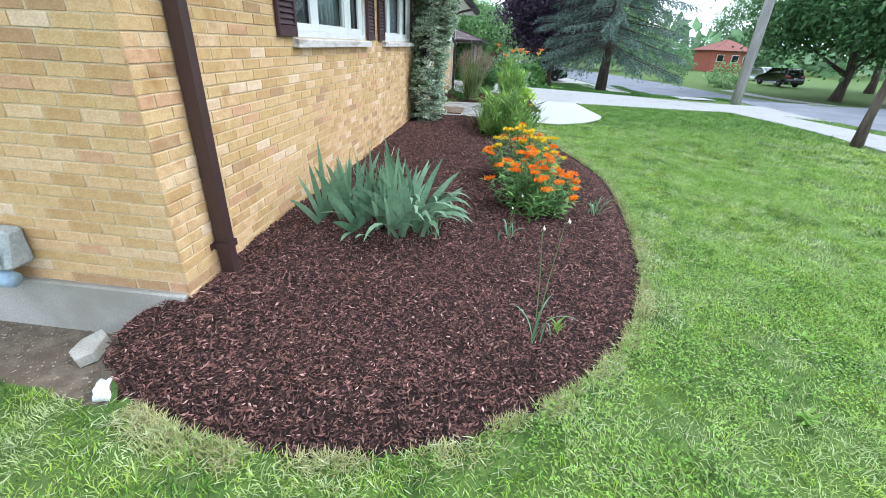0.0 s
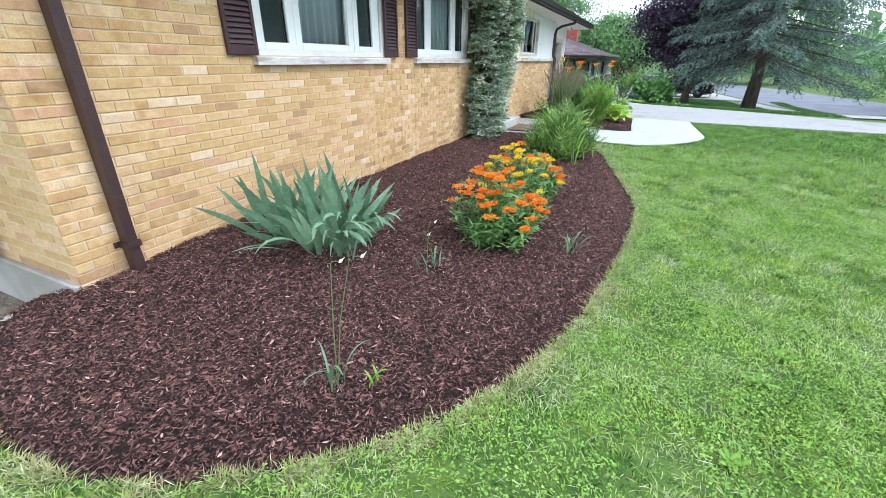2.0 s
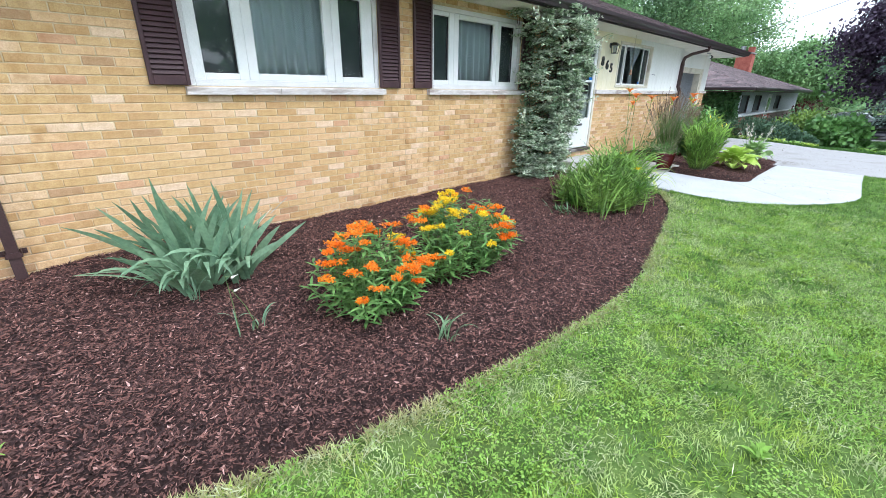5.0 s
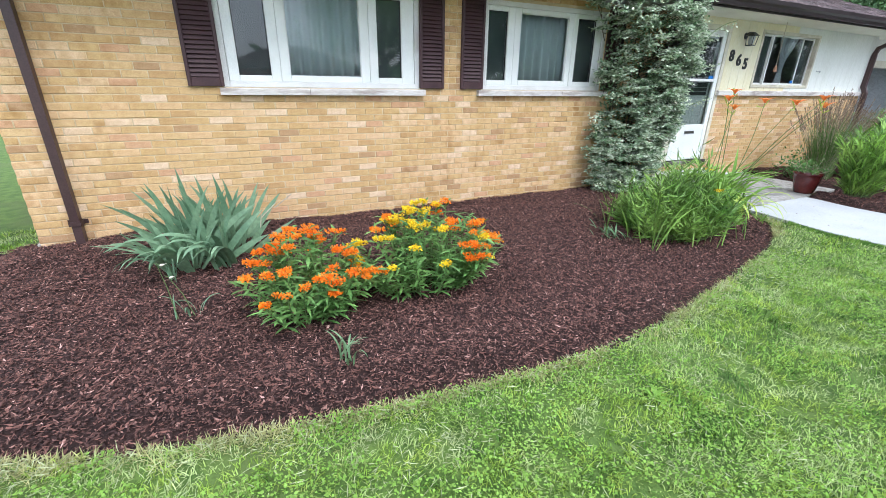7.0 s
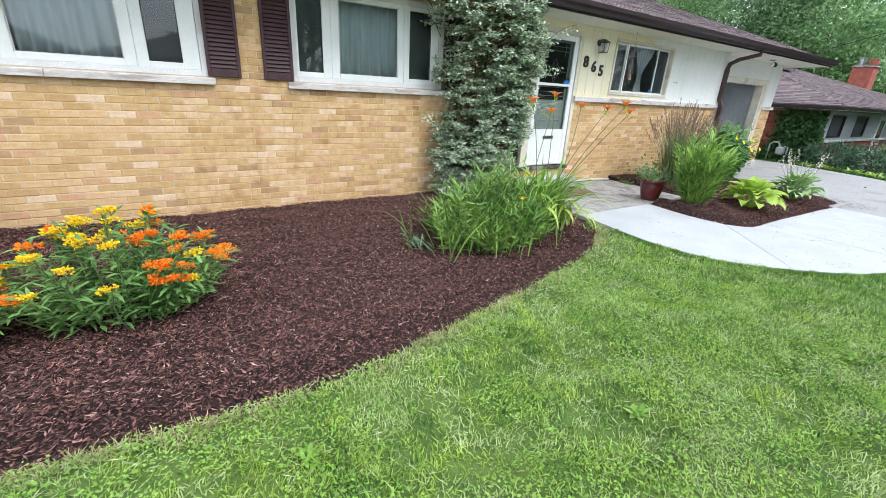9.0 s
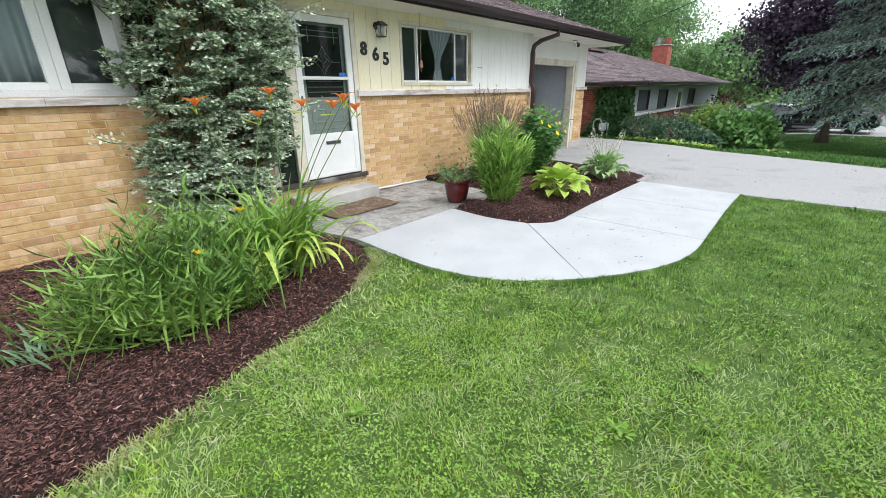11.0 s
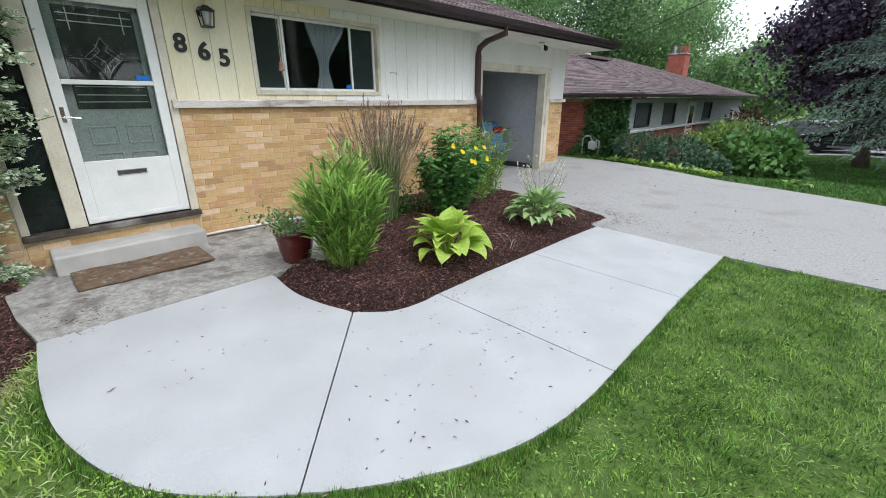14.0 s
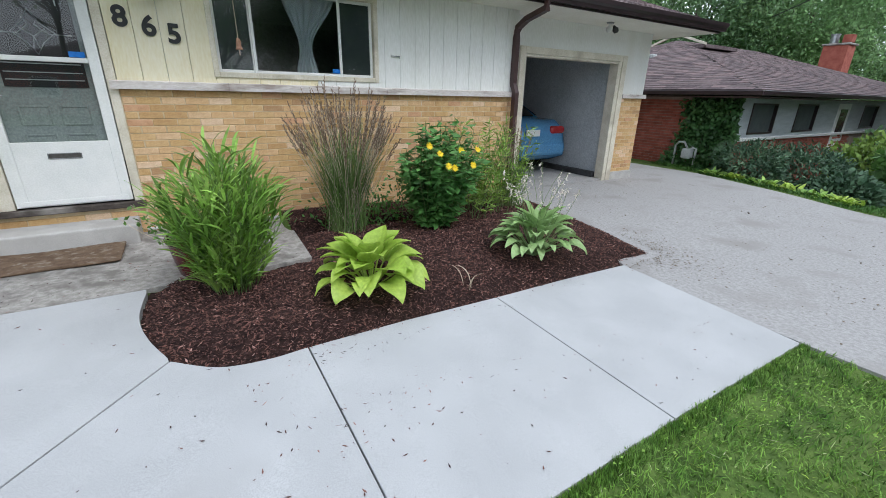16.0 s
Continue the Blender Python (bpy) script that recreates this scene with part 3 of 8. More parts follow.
def brick_data(length):
    key = round(length, 3)
    if key not in brick_mesh:
        me = bpy.data.meshes.new("brick")
        v, f = brick_geo(key)
        me.from_pydata(v, [], f)
        me.shade_flat()
        me.materials.append(M_BRICK)
        brick_mesh[key] = me
    return brick_mesh[key]


def brick_wall(wall, origin, turn, length, z0, z1, holes, near_u, seed):
    """Bricks in running bond on a wall face. holes: (u0, u1, z0, z1). The 300 nearest near_u are parts, the rest one joined mesh."""
    rnd = random.Random(seed)
    spots = []
    row = 0
    z = z0
    while z + COURSE <= z1 + 0.02:
        zc = z + COURSE / 2
        cuts = [(a, b) for a, b, c, d in holes if c < zc < d]
        spans, u = [], 0.0
        for a, b in sorted(cuts):
            spans.append((u, a))
            u = b
        spans.append((u, length))
        for a, b in spans:
            if b - a < 0.03:
                continue
            start = -(BL / 2) * (row % 2)
            k = math.floor((a - start) / BL)
            while start + k * BL < b:
                e0, e1 = max(a, start + k * BL), min(b, start + (k + 1) * BL)
                if e1 - e0 > 0.03:
                    spots.append(((e0 + e1) / 2, zc, round(e1 - e0 - MJ, 2), rnd.random()))
                k += 1
        z += COURSE
        row += 1
    M = pose(*origin, 0, 0, turn)
    spots.sort(key=lambda s: abs(s[0] - near_u) + 0.4 * abs(s[1] - 0.9))
    base = root_base(wall)
    for u, zc, L, r in spots[:300]:
        ob = new("brick", brick_data(L))
        ob.parent = wall
        ob.matrix_basis = Matrix.Translation(-base) @ M @ pose(u, (r - 0.5) * 0.004, zc, (r - 0.5) * 0.8, 0, (r * 7 % 1 - 0.5) * 0.6)
    if len(spots) > 300:
        vv, ff = [], []
        for u, zc, L, r in spots[300:]:
            v, f = brick_geo(L)
            n = len(vv)
            mm = M @ pose(u, (r - 0.5) * 0.004, zc)
            vv += [mm @ Vector(p) for p in v]
            ff += [[n + i for i in q] for q in f]
        tagged(np_part("brickwork", vv, ff, M_BRICKJ, wall), kind="stuff")


def wall_bm(x0, x1, y0, y1, z0, z1, holes=()):
    """A wall along y as blocks round its openings (y0, y1, z0, z1)."""
    bm = bmesh.new()
    ys = sorted({y0, y1, *[h[0] for h in holes], *[h[1] for h in holes]})
    for a, b in zip(ys, ys[1:]):
        cut = [h for h in holes if h[0] < (a + b) / 2 < h[1]]
        z = z0
        for h in sorted(cut, key=lambda q: q[2]):
            if h[2] > z:
                box(x0, a, z, x1, b, h[2], bm=bm)
            z = h[3]
        if z < z1:
            box(x0, a, z, x1, b, z1, bm=bm)
    return bm


W1, W2, W3 = (3.53, 5.53, 1.49, 2.46), (6.34, 8.24, 1.49, 2.46), (11.68, 13.38, 1.59, 2.44)
DOOR = (9.48, 10.84, 0.38, 2.46)
BR = FX - PROUD  # mortar plane behind the bricks
wall_front = thing("wall_front", (BR, 5.0, 0), "buff-yellow brick front wall with pale mortar joints", "wall", kind="structure")
part("backing", wall_bm(BR - 0.2, BR, Y0 + 0.007, 9.42, -0.3, SOFF, (W1, W2)), M_MORTAR, wall_front)
wall_porch = thing("wall_porch", (BR, 12.5, 0), "low buff brick wall under cream siding beside the door", "wall", kind="structure")
part("backing", wall_bm(BR - 0.2, BR, 9.42, Y1 - 0.007, -0.3, 1.45, ((9.48, 10.84, 0.38, 1.45),)), M_MORTAR, wall_porch)
wall_end = thing("wall_end", (-3.5, Y0, 0), "buff-yellow brick end wall on a concrete foundation", "wall", kind="structure")
part("backing", box(BACK, Y0 + 0.007, 0.15, BR - 0.2, Y0 + 0.2, SOFF), M_MORTAR, wall_end)
foundation = part("foundation", box(BACK, Y0 - 0.03, -0.6, FX - 0.02, Y0 + 0.18, 0.15, 0.01), M_FOUND)
tagged(foundation, "stained grey concrete foundation ledge under the brick", "foundation", kind="structure")

# siding above the porch brick, garage front, hidden walls
siding = thing("wall_siding", (BR, 12.5, 1.5), "cream vertical grooved board siding above the brick", "siding", kind="structure")
part("header_board", box(BR - 0.06, 9.42, DOOR[3], BR + 0.012, 10.848, SOFF), M_CREAM, siding)
ys = [10.85 + i * 0.2033 for i in range(24) if 10.85 + i * 0.2033 < Y1]
for a, b in zip(ys, ys[1:] + [Y1]):
    lo, hi = a + 0.0015, b - 0.0015
    bm = bmesh.new()
    if hi > W3[0] and lo < W3[1]:
        box(BR - 0.06, lo, 1.45, BR + 0.012, hi, W3[2], 0.003, bm=bm)
        box(BR - 0.06, lo, W3[3], BR + 0.012, hi, SOFF, 0.003, bm=bm)
        if lo < W3[0]:
            box(BR - 0.06, lo, W3[2], BR + 0.012, W3[0], W3[3], bm=bm)
        if hi > W3[1]:
            box(BR - 0.06, W3[1], W3[2], BR + 0.012, hi, W3[3], bm=bm)
    else:
        box(BR - 0.06, lo, 1.45, BR + 0.012, hi, SOFF, 0.003, bm=bm)
    # boards from y = 12.6 on take the whiter colour
    part("board", bm, M_CREAM if lo < 12.6 else M_PALE, siding, "" if lo < 12.6 else "whiter board")
part("sheathing", wall_bm(BR - 0.2, BR - 0.062, 10.84, Y1 - 0.01, 1.45, SOFF, (W3,)), M_ROOM, siding)

wall_garage = thing("wall_garage", (GX, 17.3, 0), "set-back cream garage front with buff brick pier", "wall", kind="structure")
GO = (15.86, 18.10, -0.3, 2.06)
part("boards", wall_bm(GX - 0.18, GX, Y1, 18.24, -0.3, SOFF, (GO,)), M_PALE, wall_garage)
part("boards", box(GX - 0.18, 18.24, 1.53, GX, Y2, SOFF), M_PALE, wall_garage)
part("pier", box(GX - 0.18, 18.24, 0.12, GX - PROUD, Y2 - 0.007, 1.46), M_MORTAR, wall_garage)
part("pier_base", box(GX - 0.19, 18.225, -0.3, GX + 0.025, Y2 + 0.02, 0.12, 0.01), M_STEP, wall_garage)
part("pier_cap", box(GX - 0.2, 18.225, 1.46, GX + 0.05, Y2 + 0.05, 1.53, 0.006), M_SILL, wall_garage)
part("return_wall", box(GX - 0.01, Y1 - 0.2, -0.3, BR - 0.01, Y1 - 0.012, SOFF), M_CREAM, wall_garage)
bm = bmesh.new()
box(GX - 0.16, 18.01, -0.3, GX + 0.02, GO[1] - 0.002, 2.058, 0.0, bm)
box(GX - 0.16, GO[0] + 0.002, -0.3, GX + 0.02, GO[0] + 0.03, 2.058, 0.0, bm)
box(GX - 0.15, GO[0] + 0.032, 2.025, GX + 0.017, 18.008, 2.057, 0.0, bm)
box(GX - 0.001, GO[1] + 0.0, -0.3, GX + 0.035, GO[1] + 0.12, 2.16, 0.0, bm)
box(GX - 0.001, GO[0] - 0.10, -0.3, GX + 0.035, GO[0], 2.16, 0.004, bm)
box(GX - 0.001, GO[0] + 0.002, 2.061, GX + 0.032, GO[1] - 0.002, 2.158, 0.0, bm)
tagged(part("garage_trim", bm, M_TRIM), "cream painted wooden trim round the open garage doorway", "trim", kind="structure")
garage = thing("garage_interior", (-4.5, 17.0, 0), "open garage interior with grey painted walls", "garage", kind="structure")
part("floor", box(-8.2, Y1, -0.5, GX, Y2 - 0.1, float(terrain(-2.0, 17)) + 0.02), M_DRIVE, garage)
part("partition", box(-8.0, 18.11, -0.3, GX - 0.18, 18.21, 2.5), mat("garage_wallboard", (0.44, 0.46, 0.48), (0.52, 0.54, 0.56), 2, 0.9, 0.05, 40, c3=(0.36, 0.37, 0.38), c3_cover=0.2), garage)
part("kerb", box(-8.0, 17.98, -0.3, GX - 0.2, 18.11, 0.10, 0.01), M_DARK, garage)
part("back_wall", box(-8.2, Y1, -0.3, -8.0, 18.21, 2.5), M_ROOM, garage)
part("side_wall", box(-8.2, Y1 + 0.0, -0.3, GX - 0.2, Y1 + 0.1, 2.5), M_ROOM, garage)
part("garage_ceiling", box(-8.2, Y1, 2.45, GX - 0.18, 18.21, 2.54), M_ROOM, garage)
hidden = thing("wall_back", (BACK, 10, 0), "plain back and side walls of the house", "wall", kind="structure")
part("wall", box(BACK, Y0 + 0.2, -0.8, BACK + 0.2, Y2, SOFF), M_MORTAR, hidden)
part("wall", box(BACK + 0.2, Y2 - 0.2, -0.8, GX - 0.19, Y2 - 0.02, SOFF), M_MORTAR, hidden)

# rooms behind the windows
rooms = thing("rooms_inside", (-3.5, 7, 0.4), "dim room interiors seen through the windows", "room", kind="structure")
part("room_floor", box(-5.2, Y0 + 0.2, 0.25, BR - 0.2, Y1 - 0.2, 0.36), M_DARK, rooms)
part("room_wall", box(-5.4, Y0 + 0.2, 0.36, -5.2, Y1 - 0.2, SOFF), M_ROOM, rooms)
for yy in (5.9, 8.9, 11.2, 15.3):
    part("room_wall", box(-5.2, yy - 0.05, 0.36, BR - 0.21, yy + 0.05, SOFF), M_ROOM, rooms)
tagged(part("ceiling_1", box(BACK + 0.2, Y0 + 0.2, SOFF - 0.004, BR - 0.21, Y1 - 0.1, SOFF + 0.08), M_ROOM), "plain white indoor ceiling", "ceiling", kind="structure")

# ---- roof ----
EX, EY0, EY1, EXB = -1.08, Y0 - 0.6, 19.62, BACK - 0.55
roof = thing("roof", ((EX + EXB) / 2, 10, SOFF), "low hipped roof of weathered brown asphalt shingles", "roof", kind="structure")
SL, EZ = 0.40, 2.70


def hip_faces(ex, exb, ey0, ey1, ez, sl):
    m, h = (ex + exb) / 2, (ex - exb) / 2
    rz = ez + sl * h
    a, b, c, d = Vector((ex, ey0, ez)), Vector((ex, ey1, ez)), Vector((exb, ey1, ez)), Vector((exb, ey0, ez))
    r0, r1 = Vector((m, ey0 + h, rz)), Vector((m, ey1 - h, rz))
    return [(a, b, r1, r0), (b, c, r1), (c, d, r0, r1), (d, a, r0)]


def hip_roof(ex, exb, ey0, ey1, ez, sl, parent, mat_, expo=0.14, tab=0.32, slopes=(0, 1)):
    bm = bmesh.new()
    fs = hip_faces(ex, exb, ey0, ey1, ez, sl)
    for f in fs:
        bm.faces.new([bm.verts.new(p - Vector((0, 0, 0.03))) for p in f])
    part("deck", bm, M_DARK, parent)
    rnd = random.Random(3)
    for si, f in enumerate(fs):
        if si not in slopes:
            continue
        a, b = f[0], f[1]
        u = (b - a).normalized()
        up = (f[2] - f[1])
        up = (up - u * up.dot(u)).normalized()
        nrm = u.cross(up)
        W = (b - a).length
        H = (f[2] - a).dot(up)
        vv, ff = [], []
        rows = int(H / expo)
        for r in range(rows):
            t0, t1 = r * expo, (r + 1) * expo + 0.03
            k0, k1 = (f[-1] - a).dot(u) * t0 / H, W - (b - f[2]).dot(u) * t0 / H
            x = k0 - rnd.random() * tab
            while x < k1:
                w = tab * rnd.uniform(0.75, 1.2)
                x0, x1 = max(x, k0), min(x + w - 0.006, k1)
                x += w
                if x1 - x0 < 0.03:
                    continue
                th = rnd.uniform(0.008, 0.014)
                n = len(vv)
                q0, q1 = max(x0, (f[-1] - a).dot(u) * t1 / H), min(x1, W - (b - f[2]).dot(u) * t1 / H)
                if q1 <= q0:
                    q0 = q1 = (x0 + x1) / 2
                for (s, t, h) in ((x0, t0, 0.0), (x1, t0, 0.0), (x1, t0, th), (x0, t0, th), (q1, t1, 0.002), (q0, t1, 0.002)):
                    vv.append(a + u * s + up * t + nrm * h)
                ff += [(n, n + 1, n + 2, n + 3), (n + 3, n + 2, n + 4, n + 5)]
        tagged(np_part("shingles", vv, ff, mat_, parent), kind="stuff")


hip_roof(EX, EXB, EY0, EY1, EZ, SL, roof, M_SHING, slopes=(0, 1, 3))
bm = bmesh.new()
box(EXB, EY0 + 0.01, SOFF, EX - 0.02, EY1 - 0.01, SOFF + 0.02, bm=bm)
tagged(part("ceiling_soffit", bm, M_SOFFIT), "painted boxed soffit under the eaves", "soffit", kind="structure")
bm = bmesh.new()
box(EX - 0.03, EY0, SOFF + 0.0, EX, EY1, EZ, bm=bm)
box(EXB, EY1 - 0.03, SOFF, EX - 0.03, EY1, EZ, bm=bm)
box(EXB, EY0, SOFF, EX - 0.03, EY0 + 0.03, EZ, bm=bm)
tagged(part("fascia", bm, M_GUT), "dark brown fascia board along the eaves", "fascia", kind="structure")


def gutter(y0, y1, x, z, parent):
    """Ogee gutter: a section swept along y."""
    sec = [(0.0, 0.0), (0.0, -0.115), (0.075, -0.12), (0.085, -0.075), (0.115, -0.05), (0.12, 0.0), (0.108, 0.0), (0.10, -0.04), (0.07, -0.065), (0.062, -0.108), (0.012, -0.105), (0.012, 0.0)]
    bm = bmesh.new()
    r = [[bm.verts.new((x + a, y, z + b)) for a, b in sec] for y in (y0, y1)]
    n = len(sec)
    for k in range(n):
        bm.faces.new((r[0][k], r[0][(k + 1) % n], r[1][(k + 1) % n], r[1][k]))
    bm.faces.new(r[0][::-1])
    bm.faces.new(r[1])
    bmesh.ops.recalc_face_normals(bm, faces=bm.faces)
    return part("channel", bm, M_GUT, parent)


gut = thing("gutter", (EX, 10, 2.6), "dark brown metal eaves gutter", "gutter", kind="structure")
gutter(EY0, EY1 + 0.02, EX + 0.001, 2.70, gut)


def downspout(y, path, label, straps):
    ob = thing("downspout", (path[-1][0], y, path[-1][2]), label, "downspout")
    part("pipe", tube(path, 0, square=(0.040, 0.033)), M_BROWN, ob)
    for z in straps:
        bm = box(FX + 0.002, y - 0.075, z - 0.02, FX + 0.006, y + 0.075, z + 0.02)
        box(path[-1][0] + 0.036, y - 0.045, z - 0.02, path[-1][0] + 0.041, y + 0.045, z + 0.02, bm=bm)
        box(FX + 0.002, y - 0.047, z - 0.02, path[-1][0] + 0.041, y - 0.042, z + 0.02, bm=bm)
        box(FX + 0.002, y + 0.042, z - 0.02, path[-1][0] + 0.041, y + 0.047, z + 0.02, bm=bm)
        for s in (-0.062, 0.062):
            box(FX + 0.006, y + s - 0.006, z - 0.006, FX + 0.012, y + s + 0.006, z + 0.006, bm=bm)
        part("strap", bm, M_BROWN, ob)
    return ob


SX = FX + 0.05
downspout(2.15, [(-1.02, 2.15, 2.60), (-1.04, 2.15, 2.50), (-1.5, 2.15, 2.36), (SX, 2.15, 2.28), (SX, 2.15, 1.2), (SX, 2.15, 0.30), (SX + 0.01, 2.15, 0.10)],
          "brown metal downspout strapped to the brick near the corner", [0.33])
downspout(15.46, [(-1.02, 15.46, 2.60), (-1.03, 15.46, 2.50), (-1.40, 15.46, 2.42), (-1.55, 15.46, 2.34), (SX, 15.46, 2.2), (SX, 15.46, 1.62), (SX + 0.06, 15.46, 1.50), (SX + 0.06, 15.46, 0.02)],
          "brown metal downspout with a long elbow beside the garage", [])

# ---- windows, sills, shutters ----
def sill(y0, y1, z0, z1, joints, label):
    ob = thing("window_sill", (FX, (y0 + y1) / 2, z0), label, "sill", kind="structure")
    ys_ = [y0, *joints, y1]
    for a, b in zip(ys_, ys_[1:]):
        bm = bmesh.new()
        sec = [(-0.12, z0), (0.055, z0), (0.058, z1 - 0.008), (0.05, z1 - 0.002), (-0.12, z1 + 0.012)]
        r = [[bm.verts.new((FX + p, y, z)) for p, z in sec] for y in (a + 0.002, b - 0.002)]
        for k in range(5):
            bm.faces.new((r[0][k], r[0][(k + 1) % 5], r[1][(k + 1) % 5], r[1][k]))
        bm.faces.new(r[0][::-1])
        bm.faces.new(r[1])
        bmesh.ops.recalc_face_normals(bm, faces=bm.faces)
        part("stone", bm, M_SILL, ob)
    return ob


sill(3.49, 5.58, 1.42, 1.482, [4.31], "weathered pale window sill with peeling paint")
sill(6.27, 8.36, 1.42, 1.482, [7.55], "weathered pale window sill with peeling paint")
sill(10.79, 15.53, 1.44, 1.515, [11.76, 13.5], "weathered cream ledge capping the low brick wall")


def bar(bm, y0, y1, z0, z1, x0, x1, bev=0.004):
    box(x0, y0, z0, x1, y1, z1, bev, bm=bm)


def ring(bm, y0, y1, z0, z1, w, x0, x1):
    bar(bm, y0, y0 + w, z0, z1, x0, x1)
    bar(bm, y1 - w, y1, z0, z1, x0, x1)
    bar(bm, y0 + w, y1 - w, z0, z0 + w, x0, x1)
    bar(bm, y0 + w, y1 - w, z1 - w, z1, x0, x1)


def window3(name, o, lights, label):
    """A picture window with a casement at each side. lights: glass spans along y."""
    ob = thing(name, (FX, (o[0] + o[1]) / 2, o[2]), label, "window", kind="structure")
    bm = bmesh.new()
    ring(bm, o[0], o[1], o[2], o[3], 0.055, FX - 0.10, FX - 0.012)
    part("casing", bm, M_CASE, ob, "white painted wooden casing")
    zb, zt = o[2] + 0.055, o[3] - 0.055
    edges = [o[0] + 0.057, (lights[0][1] + lights[1][0]) / 2, (lights[1][1] + lights[2][0]) / 2, o[1] - 0.057]
    for i, (a, b) in enumerate(lights):
        e0, e1 = edges[i] + 0.001, edges[i + 1] - 0.001
        fr = bmesh.new()
        xf = FX - 0.03 if i != 1 else FX - 0.034
        bar(fr, e0, a, zb, zt, FX - 0.09, xf)
        bar(fr, b, e1, zb, zt, FX - 0.09, xf)
        bar(fr, a, b, zb, zb + 0.055, FX - 0.09, xf)
        bar(fr, a, b, zt - 0.05, zt, FX - 0.09, xf)
        sash = part("sash", fr, M_WHITE, ob, "white vinyl sash")
        bead = bmesh.new()
        ring(bead, a - 0.001, b + 0.001, zb + 0.054, zt - 0.049, 0.008, FX - 0.07, FX - 0.048)
        part("bead", bead, M_BLACK if i != 1 else M_WHITE, sash)
        pane = part("pane", pane_bm(FX - 0.064, a, b, zb + 0.05, zt - 0.045), M_GLASS, sash, "reflective window glass")
        pane.visible_shadow = False
        if i != 1:
            part("insect_screen", box(FX - 0.082, a, zb + 0.05, FX - 0.080, b, zt - 0.045), M_SCREEN, sash, "dark insect screen")
    return ob


window3("window_1", W1, [(3.68, 3.97), (4.15, 4.875), (5.06, 5.33)], "white three-part picture window in the brick wall")
window3("window_2", W2, [(6.42, 6.69), (6.88, 7.62), (7.77, 8.08)], "white three-part picture window partly behind the climbing shrub")


def curtain(y0, y1, z0, z1, x, folds, label, depth=0.035, seed=0):
    rnd = random.Random(seed)
    n = folds * 8
    ph = [rnd.uniform(-0.5, 0.5) for _ in range(5)]
    V_, F_ = [], []
    for i in range(n + 1):
        s = i / n
        dx = depth * math.sin(2 * math.pi * folds * s + 1.5 * math.sin(5 * s + ph[0])) + 0.012 * math.sin(13 * s + ph[1])
        for j, z in enumerate((z0, (z0 + z1) / 2, z1)):
            V_.append((x + dx * (1 - 0.25 * j), y0 + s * (y1 - y0), z))
    for i in range(n):
        for j in range(2):
            a = i * 3 + j
            F_.append((a, a + 3, a + 4, a + 1))
    ob = np_part("curtain", V_, F_, M_CURT, smooth=True)
    md = ob.modifiers.new("cloth", "SOLIDIFY")
    md.thickness = 0.003
    return tagged(ob, label, "curtain")


curtain(4.06, 4.97, 1.52, 2.44, FX - 0.15, 9, "pale blue-grey curtain drawn across the picture window", 0.032, 1)
curtain(6.80, 7.69, 1.52, 2.44, FX - 0.15, 8, "pale grey curtain hanging in soft folds behind glass", 0.045, 2)

# kitchen slider
kw = thing("window_3", (FX, 12.5, 1.59), "white sliding window with dark screens beside the house number", "window", kind="structure")
bm = bmesh.new()
ring(bm, W3[0] - 0.03, W3[1] + 0.03, W3[2] - 0.02, W3[3] + 0.02, 0.05, FX - 0.06, FX + 0.022)
part("casing", bm, M_TRIM, kw, "cream painted wooden casing")
for a, b in ((11.70, 12.06), (12.04, 12.98), (12.96, 13.36)):
    bm = bmesh.new()
    xo = FX - 0.02 if a == 12.04 else FX - 0.045
    ring(bm, a, b, W3[2] + 0.03, W3[3] - 0.03, 0.03, xo - 0.025, xo)
    sash = part("sash", bm, M_WHITE, kw, "white vinyl sash")
    pane = part("pane", pane_bm(xo - 0.012, a + 0.028, b - 0.028, W3[2] + 0.058, W3[3] - 0.058), M_GLASS, sash, "reflective window glass")
    pane.visible_shadow = False
    if a != 12.04:
        part("insect_screen", box(xo - 0.022, a + 0.028, W3[2] + 0.058, xo - 0.020, b - 0.028, W3[3] - 0.058), M_SCREEN, sash, "dark insect screen")
part("sticker", box(FX - 0.018, 12.86, 1.655, FX - 0.015, 12.945, 1.70), M_BLUE, kw, "blue square sticker on the glass")

# tied curtain in the kitchen window
V_, F_ = [], []
nz, nu = 22, 40
for i in range(nz + 1):
    s = i / nz
    z = 2.44 - s * 0.86
    wide = 0.46 if s < 0.05 else 0.46 - 0.35 * float(S(s / 0.62)) if s < 0.62 else 0.11 + 0.10 * float(S((s - 0.62) / 0.38))
    cyy = 12.66 - 0.06 * float(S(s / 0.62))
    for k in range(nu + 1):
        q = k / nu
        V_.append((FX - 0.10 + 0.015 * math.sin(q * 2 * math.pi * 6), cyy + (q - 0.5) * 2 * wide * 0.62, z))
for i in range(nz):
    for k in range(nu):
        a = i * (nu + 1) + k
        F_.append((a, a + nu + 1, a + nu + 2, a + 1))
ob = np_part("curtain", V_, F_, mat("sheer_white_curtain", (0.80, 0.84, 0.88), (0.86, 0.89, 0.92), 4, 0.9, 0.1, 80, transl=0.3), smooth=True)
md = ob.modifiers.new("cloth", "SOLIDIFY")
md.thickness = 0.003
tagged(ob, "sheer white curtain tied in the middle of the window", "curtain")


